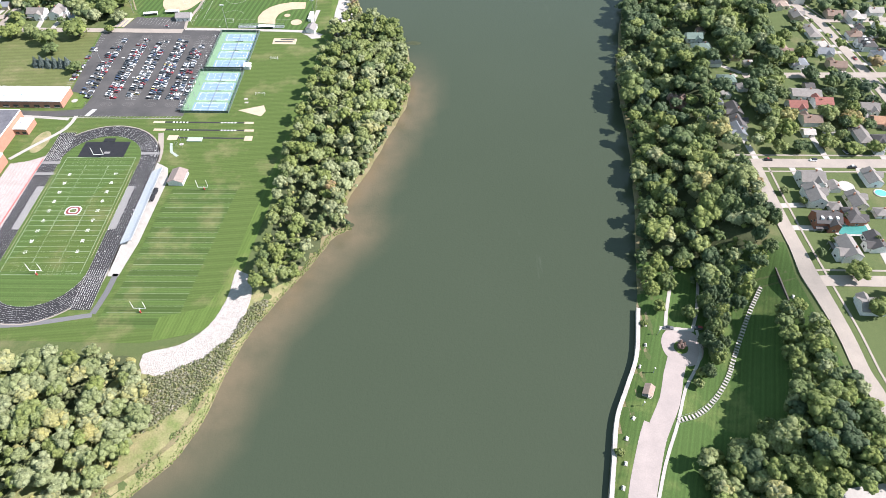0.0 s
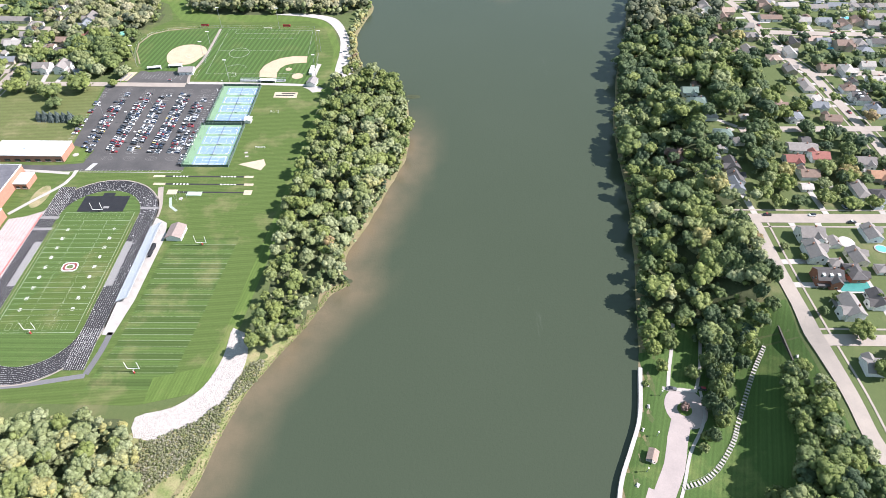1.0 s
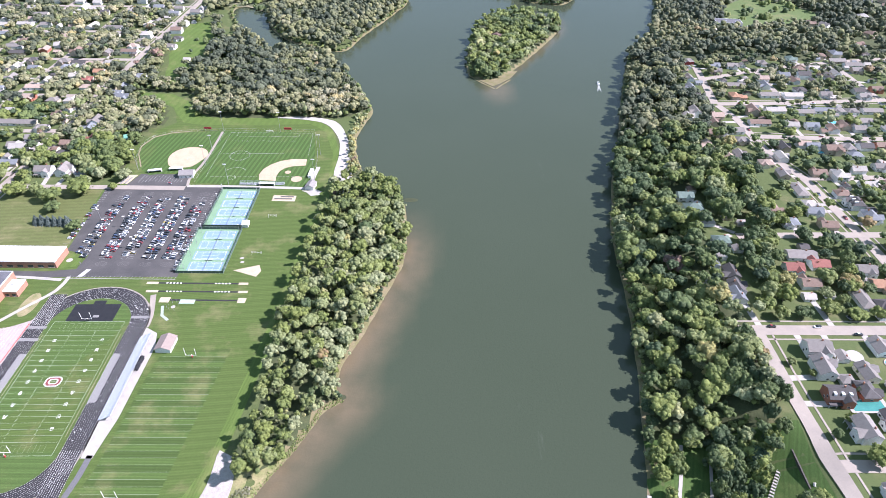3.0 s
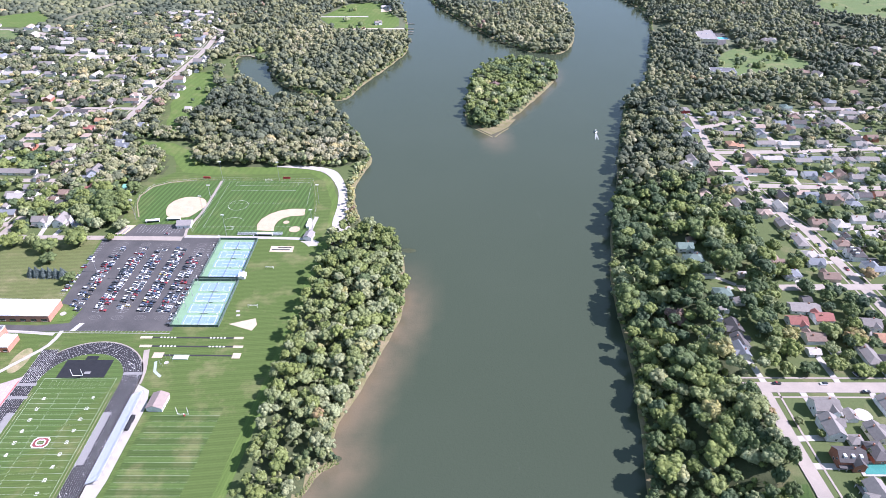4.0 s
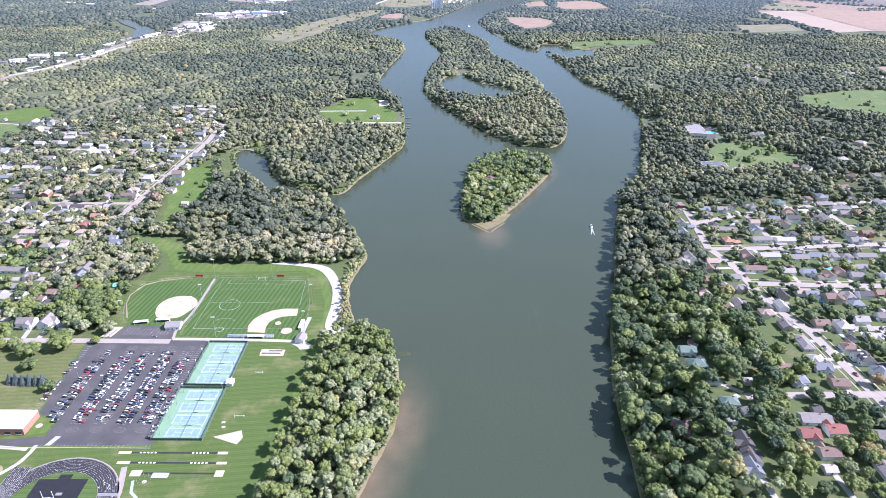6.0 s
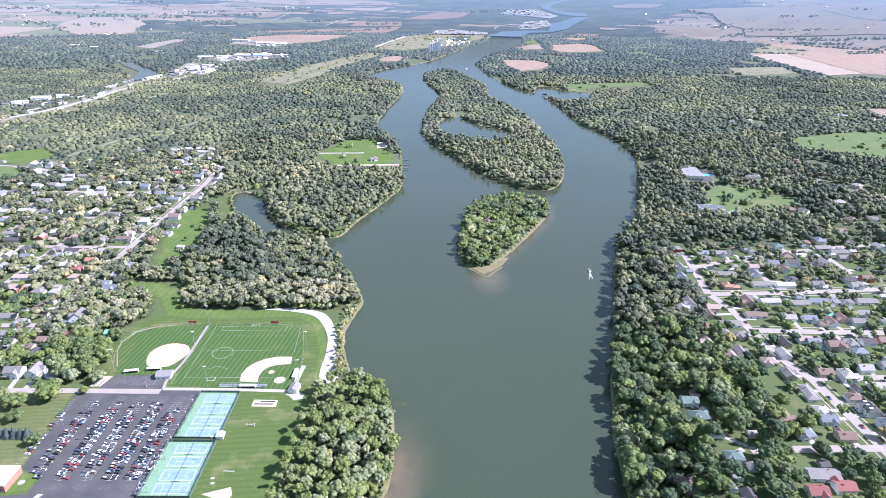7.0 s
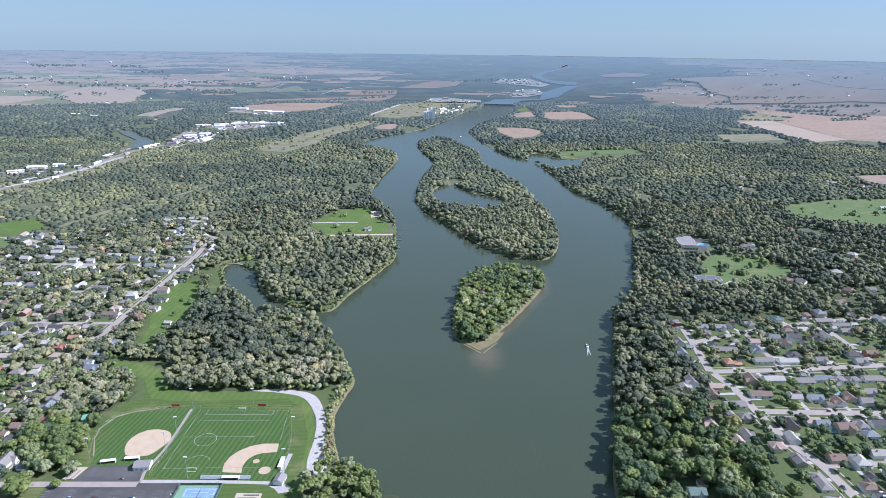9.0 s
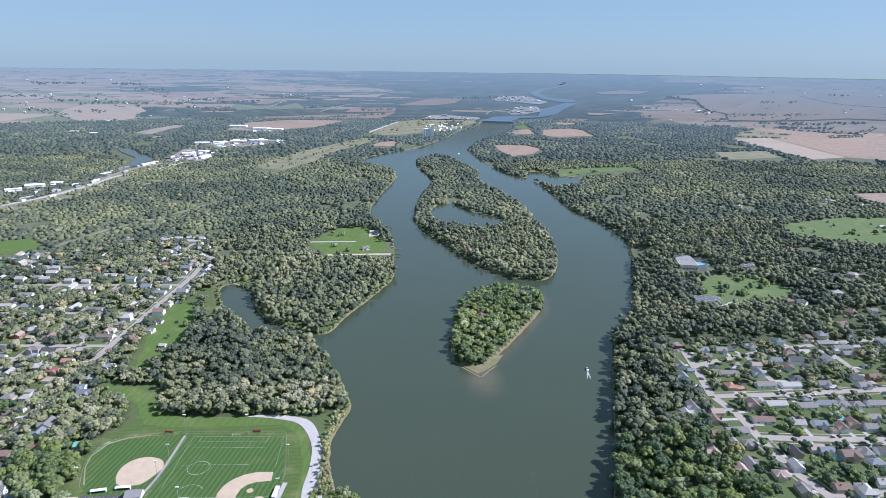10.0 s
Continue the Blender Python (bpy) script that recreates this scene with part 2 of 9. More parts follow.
RIGHT_UP = [(400, 1600), (375, 1695), (361, 1940), (335, 2130), (284, 2207), (234, 2387), (191, 2679), (178, 2839), (234, 3110), (322, 3335),
            (471, 3723), (537, 4198), (560, 4420)]
INLET = [(330, 2200), (374, 2294), (439, 2216), (505, 2165), (480, 2032), (401, 1972), (352, 2080)]
ISLAND_S = [(41, 812), (69, 803), (101, 840), (146, 922), (178, 990), (186, 1040), (167, 1064), (112, 1074), (62, 1021), (43, 921), (38, 848)]
ISLAND_N = [(-27, 1645), (-18, 1501), (54, 1319), (103, 1209), (148, 1145), (194, 1125), (223, 1147), (251, 1229), (263, 1367), (257, 1595),
            (241, 1793), (169, 2074), (173, 2258), (114, 2488), (75, 2640), (-20, 2600), (-38, 2400), (16, 2085), (-16, 1819)]
ISLAND_POND = [(11, 1650), (30, 1725), (68, 1735), (115, 1650), (180, 1585), (190, 1530), (138, 1500), (61, 1520), (15, 1600)]


def flow(pts, step, closed=False, wobble=0.0):
    """A smooth line through a few points, resampled."""
    p = np.array(pts, float)
    if closed:
        p = np.vstack([p[-1], p, p[0], p[1]])
    else:
        p = np.vstack([2 * p[0] - p[1], p, 2 * p[-1] - p[-2]])
    out = []
    for i in range(1, len(p) - 2):
        k = max(1, int(np.linalg.norm(p[i + 1] - p[i]) / step))
        t = (np.arange(k) / k)[:, None]
        a, b, c, d = p[i - 1], p[i], p[i + 1], p[i + 2]
        out.append(0.5 * (2 * b + (c - a) * t + (2 * a - 5 * b + 4 * c - d) * t ** 2 + (3 * b - a - 3 * c + d) * t ** 3))
    out = np.vstack(out + ([] if closed else [p[-2:-1]]))
    if wobble:
        w = np.array([[noise.noise((x / 9, y / 9, 3)), noise.noise((x / 9, y / 9, 7))] for x, y in out])
        out = out + wobble * w
    return out


left_line = flow(LEFT_BANK + LEFT_BAY + LEFT_UP, 9, wobble=2.5)
right_line = flow(RIGHT_BANK + RIGHT_UP, 9, wobble=1.0)
river_ring = np.vstack([left_line, right_line[::-1]])
inlet_ring = flow(INLET, 15, True)
isle_s = flow(ISLAND_S, 7, True, 2.0)
isle_n = flow(ISLAND_N, 12, True, 3.0)
isle_pond = flow(ISLAND_POND, 12, True, 2.0)


def inside(ring, x, y):
    ring = np.asarray(ring, float)
    x, y = np.asarray(x, float), np.asarray(y, float)
    hit = np.zeros(x.shape, bool)
    lo, hi = ring.min(0), ring.max(0)
    near = (x > lo[0]) & (x < hi[0]) & (y > lo[1]) & (y < hi[1])
    if not near.any():
        return hit
    px, py = x[near], y[near]
    h = np.zeros(px.shape, bool)
    a, b = ring, np.roll(ring, -1, 0)
    for (x0, y0), (x1, y1) in zip(a, b):
        if y0 != y1:
            h ^= ((y0 > py) != (y1 > py)) & (px < (x1 - x0) * (py - y0) / (y1 - y0) + x0)
    hit[near] = h
    return hit


def away(lines, x, y, cap=200.0):
    """Distance to the nearest of some open or closed lines."""
    x, y = np.asarray(x, float), np.asarray(y, float)
    d2 = np.full(x.shape, cap * cap)
    for ln, closed in lines:
        ends = np.roll(ln, -1, 0) if closed else ln[1:]
        for (x0, y0), (x1, y1) in zip(ln, ends):
            near = np.nonzero((x > min(x0, x1) - cap) & (x < max(x0, x1) + cap) & (y > min(y0, y1) - cap) & (y < max(y0, y1) + cap))
            if not len(near[0]):
                continue
            qx, qy = x[near], y[near]
            dx, dy = x1 - x0, y1 - y0
            t = np.clip(((qx - x0) * dx + (qy - y0) * dy) / max(dx * dx + dy * dy, 1e-9), 0, 1)
            d2[near] = np.minimum(d2[near], (qx - x0 - t * dx) ** 2 + (qy - y0 - t * dy) ** 2)
    return np.sqrt(d2)


SHORES = [(left_line, False), (right_line, False), (inlet_ring, True), (isle_s, True), (isle_n, True), (isle_pond, True)]


def is_water(x, y):
    w = inside(river_ring, x, y) | inside(inlet_ring, x, y)
    isle = (inside(isle_s, x, y) | inside(isle_n, x, y)) & ~inside(isle_pond, x, y)
    return w & ~isle


def shore(x, y, cap=60.0):
    """Metres from the waterline: positive on land, negative on water."""
    d = away(SHORES, x, y, cap)
    return np.where(is_water(x, y), -d, d)


def smooth(a, b, v):
    t = np.clip((v - a) / (b - a), 0, 1)
    return t * t * (3 - 2 * t)


EYE = (6.0, 80.0, 346.0)             # the middle of the climb
PLAIN = 4300.0                       # up to here the land lies at its true distance; what is beyond is drawn in, in perspective, as a rising backdrop
DEPTH = 550.0


def slant(r):
    """Tangent of the angle at which the land at a distance lies below the eye."""
    near = EYE[2] / PLAIN
    return near + (0.0108 - near) * np.clip((r - PLAIN) / DEPTH, 0, 1)


def rim(x, y, late=0.0):
    """The distant land, rising to the horizon."""
    r = np.hypot(np.asarray(x, float) - EYE[0], np.asarray(y, float) - EYE[1]) - late
    return np.where(r > PLAIN, EYE[2] - r * slant(r), 0.0)


def bluff(x, y):
    xr = np.interp(y, right_line[:, 1], right_line[:, 0])
    d = x - xr
    top = 19 - 6 * smooth(400, 560, y) - 5 * smooth(1200, 1700, y) - 5 * smooth(1900, 2300, y)
    foot = 12 + 38 * (1 - smooth(232, 285, y))
    return top * smooth(foot, foot + 55, d)


def height(x, y, s=None):
    x, y = np.asarray(x, float), np.asarray(y, float)
    s = shore(x, y) if s is None else s
    land = np.clip(-2 + s * 0.3, -2, 0)
    bed = -2 - np.clip(-s * 0.25, 0, 3)
    return np.where(s > 0, land + bluff(x, y), bed) + rim(x, y)


def ground_height(x, y):
    """The ground sheet; beyond the plain it stays a little under the backdrop."""
    return height(x, y) - rim(x, y) + rim(x, y, 110.0)


def z_at(x, y):
    return float(height(np.array([x]), np.array([y]))[0])


def graded(lo, a, b, hi, fine, grow, most):
    """Grid lines: fine between a and b, growing outwards."""
    out = list(np.arange(a, b + 0.1, fine))
    s, v = fine, b
    while v < hi:
        s = min(s * grow, most)
        v += s
        out.append(min(v, hi))
    s, v = fine, a
    while v > lo:
        s = min(s * grow, most)
        v -= s
        out.insert(0, max(v, lo))
    return np.array(out)


def grid_mesh(name, gx, gy, zfun, keep=None):
    X, Y = np.meshgrid(gx, gy)
    x, y = X.ravel(), Y.ravel()
    z = zfun(x, y)
    nx, ny = len(gx), len(gy)
    i, j = np.meshgrid(np.arange(nx - 1), np.arange(ny - 1))
    k = (j * nx + i).ravel()
    q = np.stack([k, k + 1, k + nx + 1, k + nx], 1)
    if keep is not None:
        ok = keep(x, y)
        q = q[ok[q].any(1)]
        used = np.unique(q)
        back = np.full(len(x), -1)
        back[used] = np.arange(len(used))
        q, x, y, z = back[q], x[used], y[used], z[used]
    me = quads_mesh(name, np.stack([x, y, z], 1), q)
    return me, x, y, q


def quads_mesh(name, co, quads):
    me = bpy.data.meshes.new(name)
    me.vertices.add(len(co))
    me.vertices.foreach_set("co", np.asarray(co, np.float32).ravel())
    me.loops.add(quads.size)
    me.loops.foreach_set("vertex_index", quads.astype(np.int32).ravel())
    me.polygons.add(len(quads))
    me.polygons.foreach_set("loop_start", np.arange(0, quads.size, quads.shape[1], dtype=np.int32))
    me.update(calc_edges=True)
    return me


# ---- clearings, by kind ----
WOODS = {
    "strip": [(-114, 237), (-110, 268), (-108, 356), (-103, 449), (-98, 520), (-92, 546), (-40, 548), (-20, 500), (-20, 433), (-30, 406), (-40, 350),
              (-55, 300), (-55, 285), (-84, 243), (-102, 228)],
    "south": [(-430, 180), (-240, 180), (-168, 187), (-152, 170), (-145, 148), (-150, 120), (-185, 60), (-430, 60)],
    "row": [(-280, 684), (-109, 684), (-84, 700), (-80, 720), (-110, 742), (-285, 742)],
    "gap_south": [(-346, 750), (-302, 750), (-318, 773), (-341, 773)],
    "north": [(-285, 735), (-90, 735), (-126, 796), (-162, 840), (-222, 850), (-268, 882), (-306, 924), (-343, 1036), (-352, 1034), (-335, 980),
              (-318, 910), (-313, 850), (-330, 805), (-303, 750)],
    "gap": [(-356, 752), (-338, 752), (-347, 775), (-358, 811), (-366, 845), (-376, 890), (-386, 930), (-396, 930), (-393, 760)],
    "corner": [(-372, 640), (-386, 730), (-340, 728), (-322, 718), (-310, 704), (-302, 678), (-302, 660), (-312, 650), (-318, 634), (-345, 634)],
    "lot_side": [(-378, 560), (-393, 630), (-340, 630), (-322, 614), (-313, 590), (-306, 568), (-322, 550), (-356, 552)],
    "thicket": [(-90, 556), (-72, 560), (-78, 585), (-84, 640), (-76, 690), (-90, 690), (-95, 640), (-88, 590)],
}

# ---- roads and clearings of the plan ----
ROADS = [
    ([(220, 60), (220, 148), (218, 170), (218.5, 194), (216.5, 237), (215, 283), (215, 334)], 8.6),
    ([(204, 333), (330, 334), (520, 338)], 9),
    ([(218, 230), (330, 229)], 8),
    ([(343, 334), (344, 442), (344, 495), (343, 540), (333, 574), (328, 625), (327, 661), (318, 700)], 9),
    ([(242, 441), (300, 443), (460, 447)], 8),
    ([(318, 704), (406, 709), (519, 720), (640, 728)], 9),
    ([(316, 704), (323, 759), (329, 815)], 9),
    ([(323, 775), (420, 812), (515, 838), (609, 856)], 8),
    ([(400, 712), (402, 804)], 7),
    ([(326, 625), (449, 622), (640, 628)], 9),
    ([(515, 720), (513, 838)], 7),
    ([(340, 540), (470, 545), (600, 548)], 8),
    ([(-405, 480), (-402, 590), (-400, 714), (-404, 793), (-403, 871), (-400, 1030), (-398, 1130), (-402, 1190), (-396, 1238)], 9),
    ([(-700, 640), (-402, 645)], 8),
    ([(-700, 740), (-402, 735)], 8),
    ([(-700, 850), (-404, 852)], 8),
    ([(-760, 960), (-401, 962)], 8),
    ([(-760, 1080), (-400, 1085)], 8),
    ([(-420, 532), (-345, 533), (-235, 533)], 7),
    ([(-700, 560), (-406, 555)], 8),
    ([(-500, 480), (-500, 1090)], 7),
    ([(-600, 560), (-600, 1180)], 7),
    ([(-395, 1235), (-470, 1300), (-440, 1390)], 8),
    ([(-900, 1240), (-740, 1217), (-640, 1154)], 10),
    ([(-640, 1154), (-560, 1130), (-400, 1125)], 8),
]
SUBURB_L = [(-760, 540), (-410, 470), (-320, 540), (-330, 700), (-380, 760), (-372, 930), (-360, 1050), (-400, 1150), (-395, 1330), (-500, 1380),
            (-700, 1240), (-760, 1100)]
SUBURB_R = [(206, 60), (206, 335), (250, 345), (290, 440), (315, 560), (300, 650), (318, 690), (322, 836), (420, 856), (640, 866), (700, 560), (520, 330),
            (340, 60)]
CLEAR = {
    "school": [(-430, 195), (-160, 192), (-128, 190), (-116, 240), (-110, 350), (-104, 450), (-98, 540), (-98, 640), (-120, 681), (-280, 683), (-310, 700),
               (-320, 610), (-310, 540), (-430, 540)],
    "levee": [(-318, 738), (-296, 726), (-274, 692), (-250, 686), (-282, 672), (-294, 690), (-312, 712)],
    "park_green": [(-344, 1013), (-379, 999), (-375, 936), (-366, 869), (-355, 839), (-350, 811), (-338, 775), (-312, 779), (-322, 840), (-322, 887), (-326, 974)],
    "pond_meadow": [(-345, 1085), (-315, 1094), (-285, 1072), (-300, 1120), (-335, 1115)],
    "cabin": [(-240, 1345), (-193, 1462), (-126, 1485), (-105, 1400), (-60, 1300), (-60, 1262), (-190, 1256), (-216, 1300)],
    "nw_green": [(-860, 1328), (-810, 1370), (-745, 1295), (-780, 1245), (-900, 1255)],
    "nw_green_low": [(-790, 1228), (-700, 1160), (-740, 1120), (-850, 1150), (-860, 1230)],
    "tan_path": [(-738, 1300), (-697, 1446), (-645, 1530), (-602, 1614), (-512, 1825), (-500, 1822), (-588, 1610), (-630, 1522), (-684, 1434), (-722, 1300)],
    "rail": [(-1110, 1560), (-1010, 1770), (-985, 1973), (-1000, 2234), (-930, 2470), (-860, 2440), (-930, 2234), (-920, 1973), (-945, 1765), (-1010, 1570)],
    "yards": [(-960, 2420), (-1020, 2760), (-880, 2720), (-820, 2440)],
    "works": [(-1040, 2900), (-860, 3130), (-640, 3100), (-800, 2850)],
    "sheds": [(-1100, 3560), (-1060, 3760), (-760, 3640), (-800, 3480)],
    "strip_fields": [(-589, 2282), (-593, 2412), (-541, 2657), (-481, 2840), (-327, 3220), (-239, 3228), (-301, 2975), (-388, 2703), (-417, 2466), (-492, 2240)],
    "red_field": [(-257, 2918), (-226, 3067), (-155, 3119), (-133, 2990), (-169, 2906)],
    "marina": [(-327, 3511), (-210, 4139), (-60, 4330), (330, 4330), (279, 4085), (133, 3716), (5, 3548), (-168, 3363), (-287, 3404)],
    "island_field": [(20, 2560), (-10, 2620), (60, 2600), (70, 2520)],
    "inst_green": [(448, 1070), (505, 1122), (565, 1102), (600, 1040), (545, 975), (485, 970), (440, 955), (405, 960), (412, 1000), (438, 1022)],
    "inst_lot": [(448, 1138), (446, 1180), (495, 1225), (520, 1210), (496, 1138)],
    "green_r": [(847, 1510), (1020, 1575), (1250, 1580), (1200, 1315), (939, 1305), (862, 1346), (765, 1399)],
    "brown_r": [(1205, 1872), (1500, 1930), (1500, 1800), (1230, 1740)],
    "green_far": [(455, 2300), (597, 2346), (751, 2382), (758, 2306), (589, 2237), (440, 2171)],
    "brown_far": [(297, 2987), (444, 2979), (502, 2866), (424, 2682), (336, 2627), (299, 2831)],
    "brown_far_a": [(646, 3712), (826, 3797), (871, 3706), (863, 3416), (671, 3345), (591, 3388)],
    "brown_far_b": [(428, 3425), (473, 3661), (569, 3735), (573, 3495)],
    "brown_far_c": [(750, 4108), (820, 4200), (990, 4190), (971, 4136), (844, 4044)],
    "green_bend": [(509, 3895), (593, 4013), (594, 3836), (498, 3759)],
    "plain_r": [(1530, 2600), (1745, 2690), (1985, 2555), (3800, 2300), (3800, 2800), (3000, 3300), (2600, 3560), (2300, 3700), (2060, 3880), (1900, 3980),
                (1990, 3620), (1912, 3443), (1597, 3386), (1540, 3280), (1540, 3014)],
    "homes_r": [(1597, 3386), (1760, 3680), (1940, 3860), (1990, 3600), (1912, 3443)],
    "fallow_r": [(1244, 2816), (1483, 2872), (1467, 2679), (1252, 2600), (1184, 2626)],
    "plough_mid": [(-1015, 3613), (-1100, 3950), (-900, 4180), (-520, 4190), (-640, 3755), (-745, 3645)],
    "sand_pit": [(-1476, 3329), (-1484, 3527), (-1439, 3757), (-1360, 3740), (-1374, 3288)],
    "rail_bed": [(-1095, 1560), (-1028, 1770), (-1002, 1973), (-1016, 2230), (-935, 2455), (-905, 2445), (-975, 2230), (-965, 1973), (-985, 1765), (-1055, 1562)],
}
HEDGES = [
    [(-2219, 4025, -2136, 4055), (-2100, 4047, -1953, 4130), (-1908, 4144, -1767, 4196), (-1686, 4241, -1555, 4270), (-1568, 4312, -1341, 4400), (-2489, 3904, -2326, 4013)],
    [(-2432, 4100, -2170, 4246), (-2023, 4306, -1874, 4374), (-1883, 4305, -1730, 4369), (-2111, 3951, -2059, 3963), (-2018, 4009, -1923, 4025), (-1822, 4141, -1744, 4133)],
    [(-907, 4250, -594, 4352), (-594, 4352, -292, 4419), (-454, 4450, -227, 4478), (-1398, 4343, -1128, 4433), (-1180, 4499, -770, 4538), (-827, 4420, -536, 4507), (-1546, 4240, -1242, 4296)],
    [(1857, 4117, 2286, 3929), (2326, 3813, 2498, 3731), (2122, 3438, 2356, 3514), (2174, 3523, 2416, 3604), (2018, 3963, 2308, 3808), (2016, 3918, 2341, 3748), (1768, 3682, 1992, 3560)],
    [(2087, 4169, 2188, 4119), (2245, 4092, 2287, 4072), (1596, 4417, 1748, 4314), (1748, 4314, 1780, 4198), (2482, 4056, 2554, 4003), (1622, 3441, 1866, 3387), (160, 4616, 477, 4630)],
]
PONDS = [
    [(-1304, 2769), (-1248, 2774), (-1129, 2611), (-1026, 2494), (-1000, 2383), (-1010, 2292), (-1022, 2254), (-1098, 2489), (-1219, 2636)],
    [(-1369, 3288), (-1384, 3539), (-1357, 3667), (-1275, 3406), (-1267, 3173)],
    [(-577, 3572), (-582, 3795), (-511, 3874), (-504, 3705), (-541, 3576)],
    [(72, 3947), (113, 4223), (223, 4238), (192, 3962), (121, 3882)],
    [(-440, 1985), (-415, 1990), (-420, 2060), (-445, 2050)],
]
FAR_HOMES = [(759, 1669), (809, 1680), (812, 1644), (863, 1852), (886, 1831), (957, 1808), (1096, 1778), (1100, 1758), (1162, 1731), (1163, 1703), (1037, 1470), (580, 2024), (707, 1107), (736, 1112), (723, 1082),
             (788, 1123), (683, 1136), (553, 986), (575, 983), (652, 1021), (583, 900), (567, 1155), (584, 1162), (620, 940), (660, 950), (700, 960)]
RIPRAP_S = [(-123, 250), (-115, 246), (-110, 229), (-114, 205), (-127, 187), (-149, 175), (-158, 177), (-161, 189), (-143, 195), (-130, 208), (-124, 228)]

# ---- houses of the plan: place, size, roof, wall ----
HOUSES = []


def plot(x, y, size, roof, wall):
    HOUSES.append((x, y, size, roof, wall))


plot(245, 314, "big", "grey", "white")
plot(241, 297, "big", "grey", "white")
plot(259, 308, "small", "grey", "white")
plot(287, 316, "med", "grey", "white")
plot(252, 289, "small", "grey", "white")
plot(240, 276, "big", "slate", "brick")
plot(259, 280, "med", "slate", "brick")
plot(267, 294, "med", "grey", "cream")
plot(243, 251, "big", "grey", "white")
plot(263, 258, "med", "slate", "white")
plot(239, 210, "med", "grey", "white")
plot(279, 284, "small", "grey", "white")
plot(326, 515, "longy", "grey", "white")
plot(322, 489, "med", "pale", "white")
plot(321, 477, "med", "blue", "white")
plot(363, 490, "big", "slate", "white")
plot(363, 467, "big", "blue", "white")
plot(322, 455, "med", "brown", "tan")
plot(287, 480, "med", "brown", "white")
plot(219, 502, "med", "green", "white")
plot(218, 478, "big", "green", "white")
plot(222, 459, "med", "pale", "white")
plot(225, 431, "med", "green", "white")
plot(280, 413, "long", "grey", "white")
plot(267, 397, "med", "red", "white")
plot(288, 401, "med", "red", "white")
plot(320, 395, "med", "grey", "white")
plot(271, 379, "med", "brown", "white")
plot(264, 365, "small", "pale", "white")
plot(216, 374, "med", "slate", "white")
plot(213, 365, "med", "blue", "white")
plot(218, 390, "med", "slate", "tan")
plot(322, 378, "med", "orange", "tan")
plot(301, 363, "longy", "grey", "white")
plot(313, 356, "med", "slate", "white")
plot(323, 829, "med", "grey", "red")
plot(352, 815, "med", "blue", "white")
plot(375, 815, "med", "grey", "white")
plot(390, 820, "small", "grey", "white")
plot(419, 825, "med", "grey", "white")
plot(462, 842, "med", "green", "white")
plot(521, 838, "long", "grey", "tan")
plot(571, 858, "med", "grey", "white")
plot(307, 773, "med", "grey", "white")
plot(315, 761, "small", "blue", "white")
plot(300, 745, "med", "blue", "white")
plot(298, 727, "med", "slate", "white")
plot(348, 769, "small", "slate", "white")
plot(357, 754, "long", "grey", "tan")
plot(377, 777, "small", "grey", "white")
plot(398, 774, "med", "tan", "white")
plot(392, 753, "med", "blue", "white")
plot(386, 727, "long", "grey", "white")
plot(429, 786, "med", "blue", "white")
plot(452, 784, "big", "slate", "white")
plot(434, 768, "med", "brown", "white")
plot(414, 726, "long", "pale", "white")
plot(429, 741, "med", "slate", "white")
plot(344, 722, "med", "orange", "tan")
plot(353, 719, "small", "orange", "tan")
plot(453, 728, "med", "grey", "white")
plot(459, 722, "small", "pale", "white")
plot(498, 740, "med", "slate", "white")
plot(497, 725, "med", "grey", "white")
plot(522, 745, "med", "brown", "brick")
plot(484, 778, "med", "slate", "white")
plot(530, 805, "med", "grey", "tan")
plot(376, 685, "long", "pale", "white")
plot(406, 681, "long", "grey", "white")
plot(430, 686, "long", "blue", "white")
plot(446, 684, "med", "grey", "white")
plot(461, 683, "med", "grey", "white")
plot(485, 686, "long", "grey", "white")
plot(349, 680, "big", "brown", "tan")
plot(283, 675, "big", "grey", "white")
plot(272, 664, "med", "pale", "white")
plot(296, 653, "med", "brown", "tan")
plot(289, 628, "med", "brown", "tan")
plot(378, 647, "med", "pale", "white")
plot(399, 646, "med", "blue", "white")
plot(418, 639, "med", "brown", "white")
plot(434, 647, "med", "brown", "tan")
plot(447, 640, "med", "grey", "white")
plot(462, 658, "med", "grey", "white")
plot(378, 600, "med", "blue", "white")
plot(394, 592, "big", "brown", "tan")
plot(414, 598, "med", "grey", "white")
plot(412, 582, "med", "blue", "white")
plot(432, 600, "med", "slate", "white")
plot(450, 603, "med", "brown", "brick")
plot(348, 598, "med", "slate", "tan")
plot(337, 577, "med", "pale", "white")
plot(371, 604, "med", "tan", "white")
plot(297, 580, "med", "grey", "white")
plot(285, 571, "med", "tan", "brick")
plot(272, 600, "med", "tan", "white")
plot(359, 547, "med", "brown", "tan")
plot(375, 541, "big", "pale", "white")
plot(400, 554, "med", "pale", "white")
plot(425, 560, "med", "grey", "white")
plot(-376, 557, "big", "grey", "white")
plot(-358, 558, "big", "grey", "white")
plot(-341, 554, "small", "blue", "white")
plot(-429, 610, "long", "grey", "white")
plot(-375, 592, "med", "slate", "white")
plot(-372, 662, "big", "grey", "white")
plot(-373, 649, "med", "blue", "white")
plot(-359, 625, "med", "red", "tan")
plot(-320, 623, "small", "green", "white")
plot(-425, 648, "med", "grey", "white")
plot(-422, 624, "med", "grey", "white")
plot(-424, 601, "big", "pale", "white")
plot(-480, 816, "med", "blue", "white")
plot(-454, 789, "med", "pale", "white")
